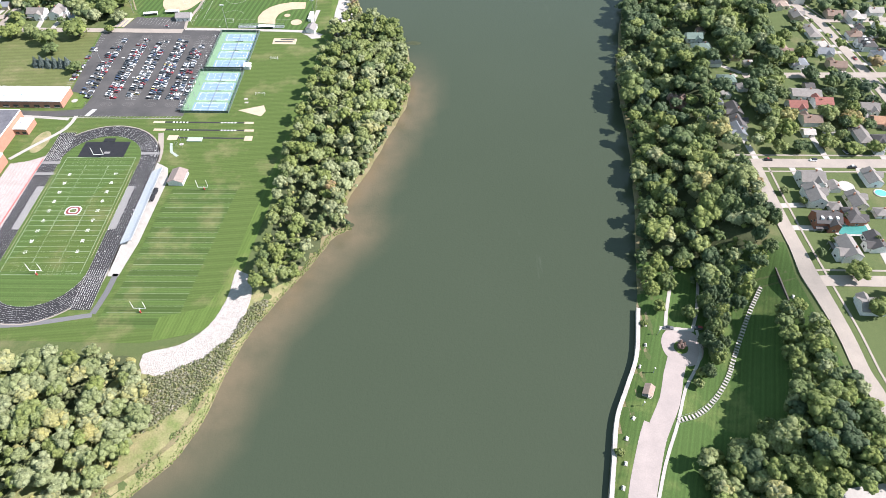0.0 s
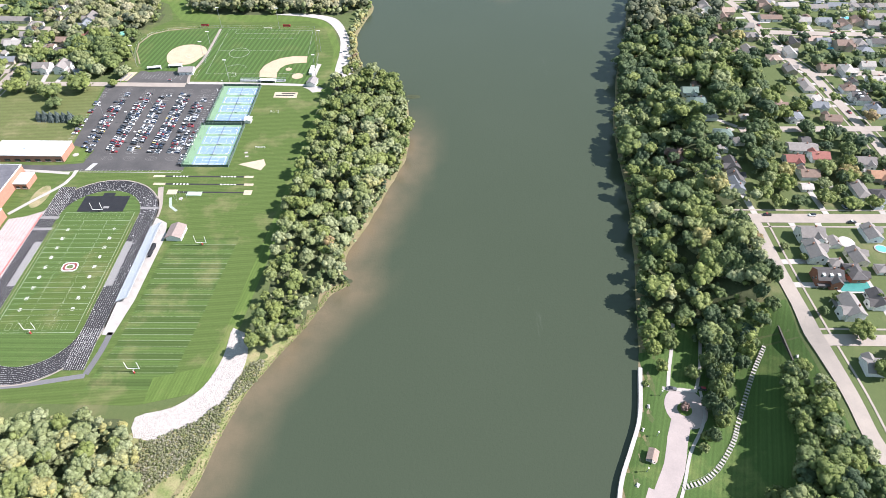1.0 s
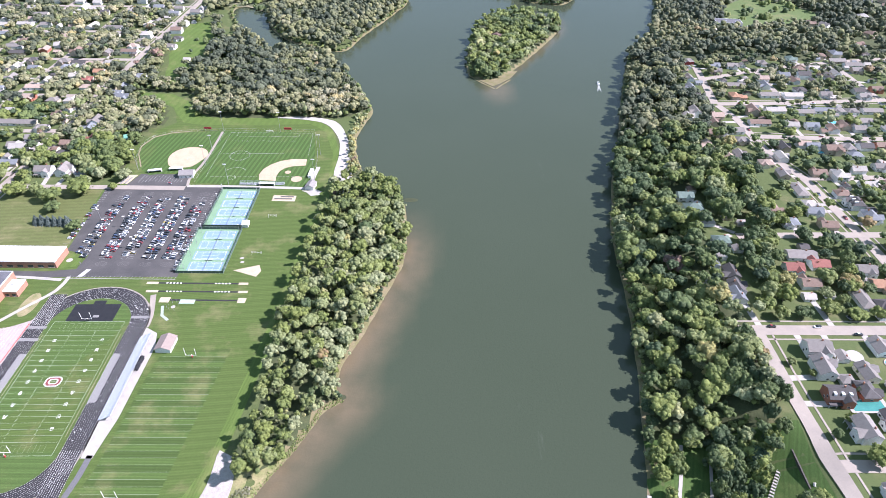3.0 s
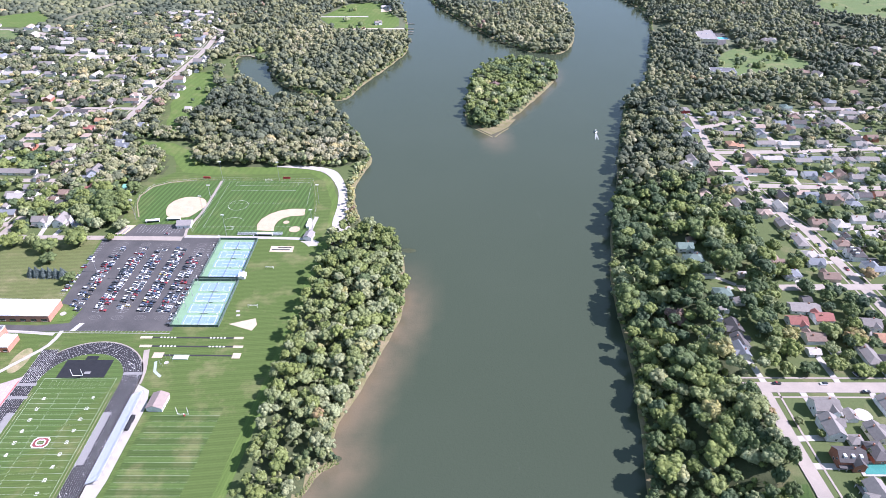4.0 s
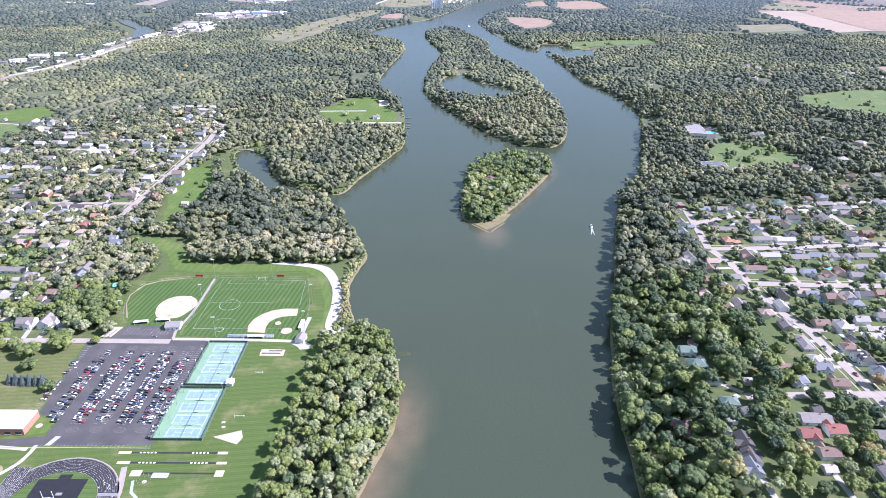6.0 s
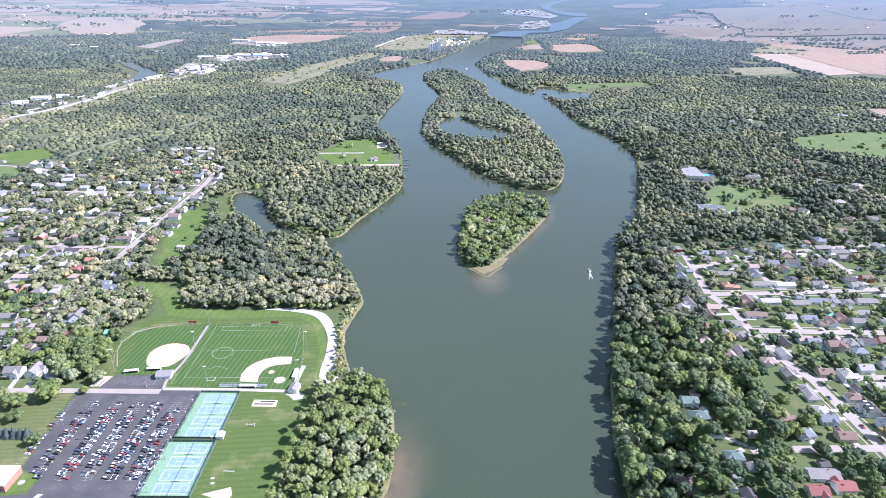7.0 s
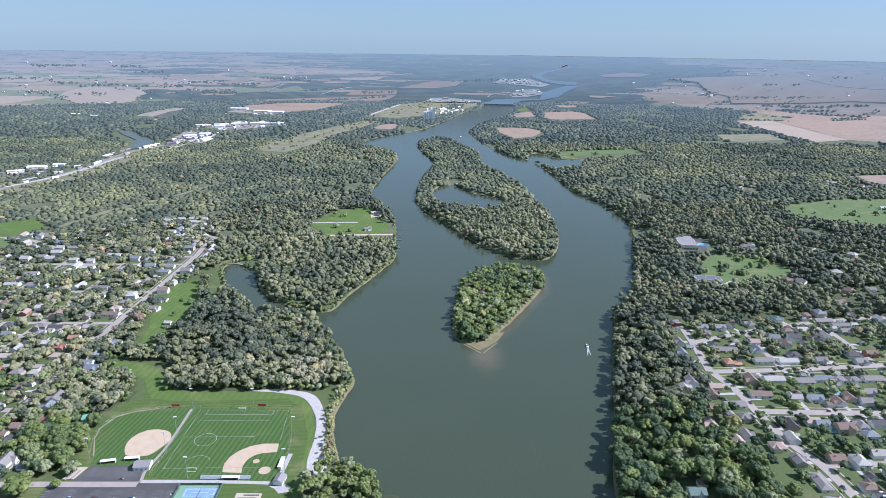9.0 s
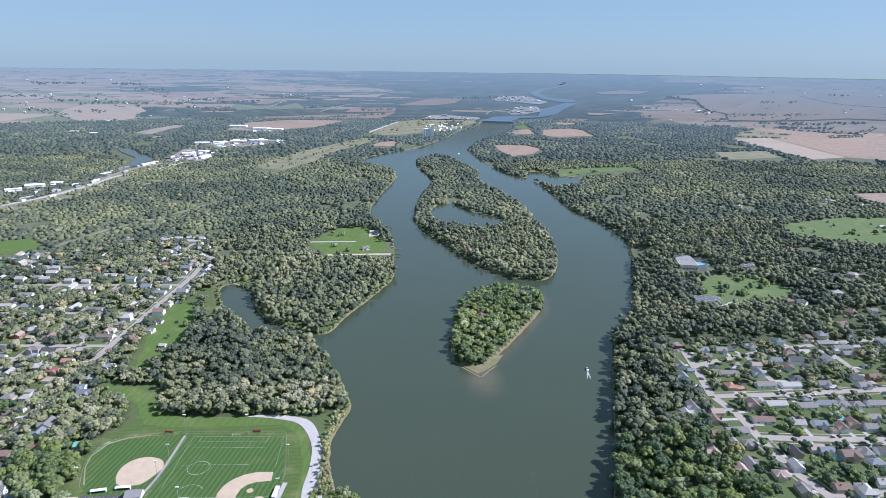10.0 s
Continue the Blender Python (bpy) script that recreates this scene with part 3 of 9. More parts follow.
plot(-433, 779, "med", "red", "tan")
plot(-430, 803, "med", "orange", "white")
plot(-374, 791, "med", "blue", "white")
plot(-380, 842, "med", "tan", "white")
plot(-335, 851, "small", "pale", "white")
plot(-371, 896, "med", "grey", "white")
plot(-373, 928, "med", "slate", "white")
plot(-384, 993, "med", "pale", "white")
plot(-368, 724, "big", "blue", "white")
plot(-478, 725, "med", "tan", "brick")
plot(-568, 1039, "long", "pale", "white")
plot(-571, 1072, "long", "pale", "white")
plot(-558, 1094, "med", "pale", "white")
plot(-525, 1044, "med", "slate", "white")
plot(-518, 981, "long", "pale", "white")
plot(-619, 985, "long", "pale", "white")
plot(-660, 1003, "med", "pale", "white")
plot(-618, 1007, "med", "tan", "white")
plot(-531, 931, "med", "tan", "brick")
plot(-525, 896, "med", "pale", "white")
plot(-435, 988, "med", "pale", "white")
plot(-427, 1002, "med", "grey", "white")
plot(-534, 1127, "long", "pale", "white")
plot(-478, 1146, "med", "pale", "white")
plot(-464, 1190, "med", "red", "white")
plot(-466, 1239, "med", "pale", "white")
plot(-469, 1280, "med", "pale", "white")
plot(-467, 1341, "long", "pale", "white")
plot(-436, 1290, "med", "pale", "white")
plot(-436, 1217, "med", "pale", "white")
plot(-627, 1277, "med", "tan", "white")
plot(-599, 1234, "med", "pale", "white")
plot(-648, 1244, "med", "blue", "white")
plot(-600, 1345, "med", "grey", "white")
plot(-540, 1352, "med", "grey", "white")
plot(-536, 879, "med", "tan", "brick")
plot(-543, 818, "med", "pale", "white")
plot(-529, 782, "med", "grey", "white")
plot(-648, 1113, "med", "grey", "white")
plot(-705, 1111, "med", "pale", "white")
plot(-487, 1051, "med", "grey", "white")
plot(-646, 1164, "med", "pale", "white")


def infill(lines, share, lo, hi):
    """Further houses along the streets, clear of those placed."""
    g = np.random.default_rng(5)
    for line, w in lines:
        p = flow(line, 4)
        d = np.gradient(p, axis=0)
        d /= np.linalg.norm(d, axis=1)[:, None]
        for k in range(3, len(p) - 3, 5):
            for s in (-1, 1):
                x, y = p[k] + s * (w / 2 + 14 + g.uniform(-2, 3)) * np.array((d[k, 1], -d[k, 0]))
                if g.random() > share or not (lo < y < hi) or any(math.hypot(x - h[0], y - h[1]) < 17.5 for h in HOUSES):
                    continue
                if any(away([(np.array(l2, float), False)], [x], [y], 30)[0] < w2 / 2 + 7 for l2, w2 in ROADS):
                    continue
                if any(inside(CLEAR[c], [x], [y])[0] for c in ("school", "park_green", "levee", "nw_green_low")):
                    continue
                plot(round(float(x), 1), round(float(y), 1), str(g.choice(["med", "med", "big", "long", "small"])),
                     str(g.choice(["grey", "grey", "slate", "pale", "pale", "blue", "brown", "tan"])), str(g.choice(["white", "white", "white", "tan", "cream"])))


for x, y in ((-530, 1350), (-508, 1362), (-486, 1366), (-462, 1362), (-450, 1345), (-476, 1340), (-500, 1335), (-520, 1318), (-446, 1318), (-428, 1300), (-470, 1275), (-492, 1268), (-440, 1262), (-420, 1240), (-460, 1240), (-444, 1212), (-480, 1214), (-506, 1245)):
    plot(x, y, "med", ("pale", "grey", "pale", "slate")[(x + y) % 4], "white")
infill(ROADS[12:18] + ROADS[19:25], 0.62, 560, 1330)
infill(ROADS[3:12], 0.85, 450, 870)

# ---- ground and water ----
gx = graded(-5200, -350, 380, 5200, 5.5, 1.07, 110)
gy = graded(-1500, 100, 1100, 5200, 5.5, 1.05, 48)
ground_me, vx, vy, gq = grid_mesh("ground", gx, gy, ground_height)
ground = tagged(new("ground", ground_me), "grassy and wooded river plain with a bluff along one bank", "ground", kind="structure")
cx, cy = vx[gq].mean(1), vy[gq].mean(1)
cs = shore(cx, cy)
wooded = np.zeros(len(cx), bool)
for ring in WOODS.values():
    wooded |= inside(ring, cx, cy)
xr = np.interp(cy, right_line[:, 1], right_line[:, 0])
wooded |= (cx > xr) & (cy > 245) & (cx < xr + 70)
wooded |= (cy > 1100) | ((cx > 0) & (cy > 840))
slot = np.where(cs < 4, 2, np.where(wooded, 1, 0))
slot = np.where((slot == 1) & (cy > 1000), 3, slot)
for m in (GRASS, WOODFLOOR, MUD, PALE_FLOOR):
    ground_me.materials.append(m)
ground_me.polygons.foreach_set("material_index", slot.astype(np.int32))
ground_me.polygons.foreach_set("use_smooth", np.ones(len(slot), bool))

wx = graded(-420, -340, 520, 1300, 10, 1.1, 30)
wy = graded(-900, 100, 2600, 4850, 12, 1.05, 30)
water_me, ux, uy, uq = grid_mesh("river_water", wx, wy, lambda x, y: -2 + rim(x, y), lambda x, y: shore(x, y, 80) < 26)
water = tagged(new("river", water_me), "broad slow olive-green river with silt along its bank", "water", kind="structure")
water_me.materials.append(WATER)
silt_l = np.where(is_water(ux, uy) | True, away([(left_line[left_line[:, 1] < 500], False)], ux, uy, 60), 60)
tip = np.hypot((ux - 74) / 0.5, (uy - 772))
silt = np.clip(1 - silt_l / 28, 0, 1) ** 0.8 * smooth(80, 150, uy) * (1 - smooth(420, 520, uy)) + 0.75 * np.clip(1 - tip / 52, 0, 1)
silt = silt + 0.5 * np.clip(1 - away([(isle_s, True)], ux, uy, 40) / 16, 0, 1) * (ux > 60)
at = water_me.attributes.new("silt", "FLOAT", "POINT")
at.data.foreach_set("value", np.clip(silt, 0, 1).astype(np.float32))

# ---- building tools ----


def part(name, bm, material, parent=None, label=""):
    """A bmesh as one mesh object, under a thing or part."""
    me = bpy.data.meshes.new(name)
    bm.to_mesh(me)
    bm.free()
    me.materials.append(material)
    ob = new(name, me)
    ob.parent = parent
    if label:
        ob["label"] = label
    return ob


def mesh_part(name, me, parent=None, m=None):
    ob = new(name, me)
    ob.parent = parent
    if m is not None:
        ob.matrix_basis = m
    return ob


def empty(name, m=None):
    ob = new(name)
    ob.empty_display_size = 0.5
    if m is not None:
        ob.matrix_basis = m
    return ob


def box(bm, x0, x1, y0, y1, z0, z1, bevel=0.0):
    v = [bm.verts.new(c) for c in ((x0, y0, z0), (x1, y0, z0), (x1, y1, z0), (x0, y1, z0), (x0, y0, z1), (x1, y0, z1), (x1, y1, z1), (x0, y1, z1))]
    for f in ((3, 2, 1, 0), (4, 5, 6, 7), (0, 1, 5, 4), (1, 2, 6, 5), (2, 3, 7, 6), (3, 0, 4, 7)):
        bm.faces.new([v[i] for i in f])
    return bm


def boxed(*a):
    return box(bmesh.new(), *a)


def rod(bm, a, b, r, r2=None, n=8):
    """A tapered rod from a to b."""
    a, b = Vector(a), Vector(b)
    r2 = r if r2 is None else r2
    q = (b - a).to_track_quat("Z", "Y").to_matrix()
    ra, rb = [], []
    for i in range(n):
        d = q @ Vector((math.cos(2 * math.pi * i / n), math.sin(2 * math.pi * i / n), 0))
        ra.append(bm.verts.new(a + d * r))
        rb.append(bm.verts.new(b + d * r2))
    for i in range(n):
        j = (i + 1) % n
        bm.faces.new((ra[i], ra[j], rb[j], rb[i]))
    bm.faces.new(ra[::-1])
    bm.faces.new(rb)
    return bm


def slab(bm, pts, z0, z1):
    """A flat slab with an outline given in plan."""
    pts = [tuple(p[:2]) for p in pts]
    area = sum(a[0] * b[1] - b[0] * a[1] for a, b in zip(pts, pts[1:] + pts[:1]))
    if area < 0:
        pts = pts[::-1]
    top = [bm.verts.new((x, y, z1)) for x, y in pts]
    low = [bm.verts.new((x, y, z0)) for x, y in pts]
    f = bm.faces.new(top)
    f.normal_update()
    n = len(pts)
    for i in range(n):
        j = (i + 1) % n
        bm.faces.new((low[i], low[j], top[j], top[i]))
    bmesh.ops.triangulate(bm, faces=[f], ngon_method="EAR_CLIP")
    return bm


def slabbed(pts, z0, z1):
    return slab(bmesh.new(), pts, z0, z1)


def ribbon(line, width, lift=0.2, step=6.0, level=None):
    """A strip along a line, laid on the ground."""
    p = flow(line, step)
    d = np.gradient(p, axis=0)
    d /= np.maximum(np.linalg.norm(d, axis=1), 1e-6)[:, None]
    side = np.stack([-d[:, 1], d[:, 0]], 1)
    k = max(2, int(width / 5) + 1)
    w = np.linspace(-width / 2, width / 2, k)
    xy = p[:, None, :] + side[:, None, :] * w[None, :, None]
    z = (height(xy[..., 0].ravel(), xy[..., 1].ravel()) if level is None else np.full(xy[..., 0].size, level)) + lift
    co = np.concatenate([xy.reshape(-1, 2), z[:, None]], 1)
    n = len(p)
    i, j = np.meshgrid(np.arange(k - 1), np.arange(n - 1))
    a = (j * k + i).ravel()
    top = np.stack([a + 1, a, a + k, a + k + 1], 1)
    low = co.copy()
    low[:, 2] -= 0.5
    m = len(co)
    rim_top = co.copy()
    rim_a = np.arange(n - 1) * k
    rim_b = rim_a + k - 1
    sides = m + np.vstack([np.stack([rim_a, rim_a + m, rim_a + k + m, rim_a + k], 1), np.stack([rim_b + k, rim_b + k + m, rim_b + m, rim_b], 1)])
    return quads_mesh("strip", np.vstack([co, rim_top, low]), np.vstack([top, sides]))


def strip_thing(name, line, width, mat, label, category, lift=0.2, parent=None, kind="structure", level=None):
    me = ribbon(line, width, lift, level=level)
    me.materials.append(mat)
    ob = mesh_part(name, me, parent)
    if parent is None:
        tagged(ob, label, category, kind=kind)
    return ob


def disc(cx, cy, r, n=32, a0=0.0, a1=360.0, ry=None):
    full = abs(a1 - a0) >= 360
    m = n if full else n + 1
    return [(cx + r * math.cos(radians(a0 + (a1 - a0) * i / n)), cy + (ry or r) * math.sin(radians(a0 + (a1 - a0) * i / n))) for i in range(m)]


def ring_band(pts, width):
    """An endless band of a width round a closed outline, as inner and outer outlines."""
    p = np.array(pts, float)
    d = np.roll(p, -1, 0) - np.roll(p, 1, 0)
    d /= np.linalg.norm(d, axis=1)[:, None]
    s = np.stack([d[:, 1], -d[:, 0]], 1)
    return p, p + s * width


def band_mesh(bm, a, b, z, closed=True):
    n = len(a)
    va = [bm.verts.new((x, y, z)) for x, y in a]
    vb = [bm.verts.new((x, y, z)) for x, y in b]
    for i in range(n if closed else n - 1):
        j = (i + 1) % n
        f = bm.faces.new((va[i], vb[i], vb[j], va[j]))
        f.normal_update()
        if f.normal.z < 0:
            f.normal_flip()
    return bm


def line_bm(a, b, w, z):
    a, b = np.array(a, float), np.array(b, float)
    d = (b - a) / np.linalg.norm(b - a)
    s = np.array((-d[1], d[0])) * w / 2
    return slabbed([a - s, b - s, b + s, a + s], z - 0.03, z)


def arc_bm(cx, cy, r, w, z, a0=0.0, a1=360.0, n=32):
    full = abs(a1 - a0) >= 360
    return band_mesh(bmesh.new(), disc(cx, cy, r - w / 2, n, a0, a1), disc(cx, cy, r + w / 2, n, a0, a1), z, full)


def writing(text, size, m, mat, parent, name="numeral"):
    c = bpy.data.curves.new(name, "FONT")
    c.body, c.size, c.align_x, c.align_y, c.extrude = text, size, "CENTER", "CENTER", 0.01
    c.materials.append(mat)
    ob = new(name, c)
    ob.parent = parent
    ob.matrix_basis = m
    return ob

# ---- trees ----
rng = np.random.default_rng(11)


def ico_shell():
    bm = bmesh.new()
    bmesh.ops.create_icosphere(bm, subdivisions=1, radius=1.0)
    co = np.array([v.co[:] for v in bm.verts])
    fa = np.array([[v.index for v in f.verts] for f in bm.faces])
    bm.free()
    return co, fa


ICO_V, ICO_F = ico_shell()


def crown_shape(seed, lobes, leaves_n, leaf, tall=1.0, flat=0.85):
    """A crown of about unit radius, its foot at z 0: uneven lobes and leaf clumps that break their outline. Returns points and triangles."""
    g = np.random.default_rng(seed)
    full = lobes >= 9
    if full:                                    # a rounded core with many small lobes on its shell
        out = g.normal(size=(lobes, 3))
        out[:, 2] = np.abs(out[:, 2]) * 0.9 - 0.12
        out /= np.linalg.norm(out, axis=1)[:, None]
        cen = out * g.uniform(0.50, 0.80, (lobes, 1)) * (1, 1, 0.72)
        cen[0] = 0
        cen[:, 2] = cen[:, 2] * tall + 0.56 * tall
        rad = g.uniform(0.20, 0.36, lobes)
        rad[0] = 0.70
    else:
        cen = g.normal(size=(lobes, 3)) * (0.46, 0.46, 0.28)
        cen[0] = 0
        cen[:, 2] = np.abs(cen[:, 2]) * tall + 0.58 * tall
        rad = g.uniform(0.34, 0.52, lobes)
        rad[0] = 0.64 if lobes > 2 else 0.85
    co, tri = [], []
    for c, r in zip(cen, rad):
        q = np.linalg.qr(g.normal(size=(3, 3)))[0]
        ball = ICO_V @ q
        keep = np.argsort(-ball[ICO_F, 2].mean(1))[:14]         # the undersides stay open
        tri.append(ICO_F[keep] + 12 * len(co))
        co.append(c + ball * (r * g.uniform(0.8, 1.15, (12, 1))) * (1, 1, flat))
    co, tri = np.vstack(co), np.vstack(tri)
    if leaves_n:
        which = g.choice(lobes, leaves_n, p=rad ** 2 / (rad ** 2).sum())
        d = g.normal(size=(leaves_n, 3))
        d[:, 2] += 0.45
        d /= np.linalg.norm(d, axis=1)[:, None]
        pos = cen[which] + d * (rad[which] * g.uniform(0.94, 1.2, leaves_n))[:, None] * (1, 1, flat)
        nrm = d + g.normal(size=(leaves_n, 3)) * 0.6
        nrm /= np.linalg.norm(nrm, axis=1)[:, None]
        side = np.cross(nrm, g.normal(size=(leaves_n, 3)))
        side /= np.linalg.norm(side, axis=1)[:, None]
        up = np.cross(nrm, side)
        size = leaf * g.uniform(0.6, 1.3, leaves_n)[:, None]
        lv = np.stack([pos - side * size - up * size * 0.6, pos + side * size - up * size * 0.5, pos + up * size], 1).reshape(-1, 3)
        tri = np.vstack([tri, len(co) + np.arange(leaves_n * 3).reshape(-1, 3)])
        co = np.vstack([co, lv])
    return co, tri


def dome_shape(seed, lobes, leaves_n, leaf):
    """A far crown: rounded lumpy domes with a few leaf clumps, its foot at z 0."""
    g = np.random.default_rng(seed)
    co, tri = [], []
    for k in range(lobes):
        n = 6
        a0, r = g.uniform(0, 1), 1.0 if lobes == 1 else 0.72 if k == 0 else g.uniform(0.42, 0.6)
        c = np.zeros(3) if k == 0 else np.append(g.normal(size=2) * 0.45, 0)
        h = g.uniform(0.85, 1.1) * (1.05 if k == 0 else g.uniform(0.75, 1.05))
        rows = [c + (0, 0, h)]
        for q, z in ((0.84, 0.74), (1.0, -0.06)):
            t = a0 + 2 * np.pi * (np.arange(n) + (0.5 if z < 0 else 0)) / n
            rr = r * q * g.uniform(0.72, 1.2, n)
            rows.append(np.stack([c[0] + rr * np.cos(t), c[1] + rr * np.sin(t), h * z + g.uniform(-0.1, 0.1, n)], 1))
        b = sum(len(v) for v in co)
        co.append(np.vstack(rows))
        i = np.arange(n)
        j = (i + 1) % n
        tri += [np.stack([0 * i, 1 + i, 1 + j], 1) + b, np.stack([1 + i, 7 + i, 1 + j], 1) + b, np.stack([1 + j, 7 + i, 7 + j], 1) + b]
    co, tri = np.vstack(co), np.vstack(tri)
    if leaves_n:
        d = g.normal(size=(leaves_n, 3))
        d[:, 2] = np.abs(d[:, 2])
        d /= np.linalg.norm(d, axis=1)[:, None]
        pos = d * (0.9, 0.9, 0.8) + (0, 0, 0.35)
        s1, s2 = g.normal(size=(2, leaves_n, 3)) * leaf
        lv = np.stack([pos - s1, pos + s1, pos + s2], 1).reshape(-1, 3)
        tri = np.vstack([tri, len(co) + np.arange(leaves_n * 3).reshape(-1, 3)])
        co = np.vstack([co, lv])
    return co, tri


def spread(name, places, lobes, leaves_n, leaf, seed, label="", kinds=9, mat=None, domed=False):
    """Many crowns joined in one mesh. places: x, y, z, radius, tall, tint."""
    shapes = [(dome_shape if domed else crown_shape)(seed + i, lobes, leaves_n, leaf) for i in range(kinds)]
    n = len(places)
    nv, nt = len(shapes[0][0]), len(shapes[0][1])
    pick = rng.integers(0, kinds, n)
    turn = rng.uniform(0, 2 * np.pi, n)
    co = np.empty((n, nv, 3), np.float32)
    tri = np.empty((n, nt, 3), np.int32)
    for k in range(kinds):
        ix = np.nonzero(pick == k)[0]
        s, f = shapes[k]
        c, sn = np.cos(turn[ix])[:, None], np.sin(turn[ix])[:, None]
        r, tl = places[ix, 3][:, None], places[ix, 4][:, None]
        co[ix, :, 0] = places[ix, 0][:, None] + r * (c * s[:, 0] - sn * s[:, 1])
        co[ix, :, 1] = places[ix, 1][:, None] + r * (sn * s[:, 0] + c * s[:, 1])
        co[ix, :, 2] = places[ix, 2][:, None] + tl - r * 1.15 + r * s[:, 2]
        tri[ix] = ix[:, None, None] * nv + f[None]
    me = quads_mesh(name, co.reshape(-1, 3), tri.reshape(-1, 3))
    a = me.attributes.new("tint", "FLOAT", "FACE")
    a.data.foreach_set("value", np.repeat(places[:, 5], nt).astype(np.float32))
    me.materials.append(mat or LEAF)
    me.polygons.foreach_set("use_smooth", np.ones(n * nt, bool))
    ob = tagged(new(name, me), label, "woods", kind="stuff")
    ob.color = (0, 0, 0, 1)
    return ob


def scatter(lo, hi, step, jitter=0.45):
    X, Y = np.meshgrid(np.arange(lo[0], hi[0], step), np.arange(lo[1], hi[1], step))
    x = X.ravel() + rng.uniform(-jitter, jitter, X.size) * step
    y = Y.ravel() + rng.uniform(-jitter, jitter, X.size) * step
    return x, y


def in_view(x, y):
    """A generous fan along the river; nothing is seen outside it."""
    return np.abs(x) < 60 + 0.75 * np.maximum(y + 150, 0)


def any_inside(rings, x, y):
    hit = np.zeros(len(x), bool)
    for r in rings:
        hit |= inside(r, x, y)
    return hit


def off_roads(x, y, extra=3.0):
    ok = np.ones(len(x), bool)
    for line, w in ROADS:
        ok &= away([(np.array(line, float), False)], x, y, w / 2 + extra + 1) > w / 2 + extra
    return ok & ~((x > -409) & (x < -386) & (y > 760) & (y < 1140))        # wide verge of the main street


def rows_of(x, y, rad, tall, tint):
    n = len(x)
    return np.stack([x, y, height(x, y), np.broadcast_to(rad, n), np.broadcast_to(tall, n), np.broadcast_to(tint, n)], 1)


def patch(x, y, scale, seed=0.0):
    return np.array([noise.noise((a / scale, b / scale, seed)) for a, b in zip(x, y)])

# ---- woods ----
far_clear = [r for k, r in CLEAR.items()] + PONDS
far_open = [r for k, r in CLEAR.items() if min(p[1] for p in r) > 1000] + PONDS + [ISLAND_POND]


def wood_places(lo, hi, step, rad, tall, extra=3.0):
    x, y = scatter(lo, hi, step)
    ok = in_view(x, y)
    x, y = x[ok], y[ok]
    s = shore(x, y, 12)
    ok = (s > 1.5) & ~any_inside(far_clear, x, y) & ~any_inside(far_open, x, y + 0.030 * y)
    x, y = x[ok], y[ok]
    ok = off_roads(x, y, extra) & clear_of_houses(x, y)
    for hx, hy in FAR_HOMES:
        ok &= np.hypot(x - hx, (y - hy + 12) * 0.6) > 17
    return x[ok], y[ok]


def tints(x, y, base, patchy=0.10, single=0.07, most=0.80):
    """Stands of one kind, single trees apart from them, and a few that have turned."""
    t = base + patchy * (1.6 * patch(x, y, 90, 2.0) + 1.2 * patch(x, y, 340, 4.0)) + single * rng.normal(size=len(x))
    t = np.clip(t, 0, most)
    return np.where(rng.random(len(x)) < 0.007, rng.uniform(0.78, 0.98, len(x)), t)


near, single_trees = [], []


def clear_of_houses(x, y, r=8.5):
    ok = np.ones(len(x), bool)
    for h in HOUSES:
        ok &= np.hypot(x - h[0], (y - h[1] + 4) * 0.75) > (r + 7 if h[3] == "green" else r + 3 if h[2] in ("big", "long", "longy") else r)
    return ok




def two_tiers(ring, step, rad, tall, base, single=0.08, ok_fun=None, edge=1.0, clump=60, patchy=0.12, most=0.80):
    """Tall trees with smaller ones between them."""
    ring = np.array(ring, float)
    out = []
    for st, rr, tt, db in ((step, rad, tall, 0.0), (step * 0.72, (rad[0] * 0.6, rad[0] * 0.95), (tall[0] * 0.45, tall[0] * 0.8), 0.04)):
        x, y = scatter(ring.min(0), ring.max(0), st)
        ok = inside(ring, x, y) & in_view(x, y)
        if ok_fun is not None:
            ok &= ok_fun(x, y)
        x, y = x[ok], y[ok]
        ok = (shore(x, y, 12) > edge) & off_roads(x, y, 2.5) & clear_of_houses(x, y, 9)
        x, y = x[ok], y[ok]
        n = len(x)
        grow = np.clip(1 + 0.35 * patch(x, y, clump, 9.0), 0.7, 1.3)
        out.append(rows_of(x, y, (rr[0] + (rr[1] - rr[0]) * rng.random(n) ** 1.5) * grow, rng.uniform(*tt, n) * grow, tints(x, y, base + db, patchy, single, most)))
    return out


for key, step, rad, tall, base in (("strip", 8.8, (4.0, 8.2), (10, 18), 0.55), ("south", 7.6, (4.0, 7.6), (10, 15), 0.68), ("row", 9.0, (4.4, 8.0), (10, 15), 0.52), ("north", 10.4, (4.6, 9.6), (9, 18), 0.27),
                                   ("gap", 9.0, (4.0, 8.0), (9, 14), 0.36), ("gap_south", 9.0, (4.0, 7.0), (8, 13), 0.45), ("thicket", 4.4, (1.6, 3.2), (3, 7), 0.76), ("corner", 9.4, (4.4, 8.4), (9, 14), 0.34), ("lot_side", 9.4, (4.4, 8.4), (9, 14), 0.44)):
    near += two_tiers(WOODS[key], step, rad, tall, base, 0.10 if key in ("south", "strip") else 0.13, patchy=0.12 if key in ("south", "strip") else 0.15, most=0.78)
# the wooded bluff
BLUFF = [(112, 236), (345, 236), (345, 880), (112, 880)]


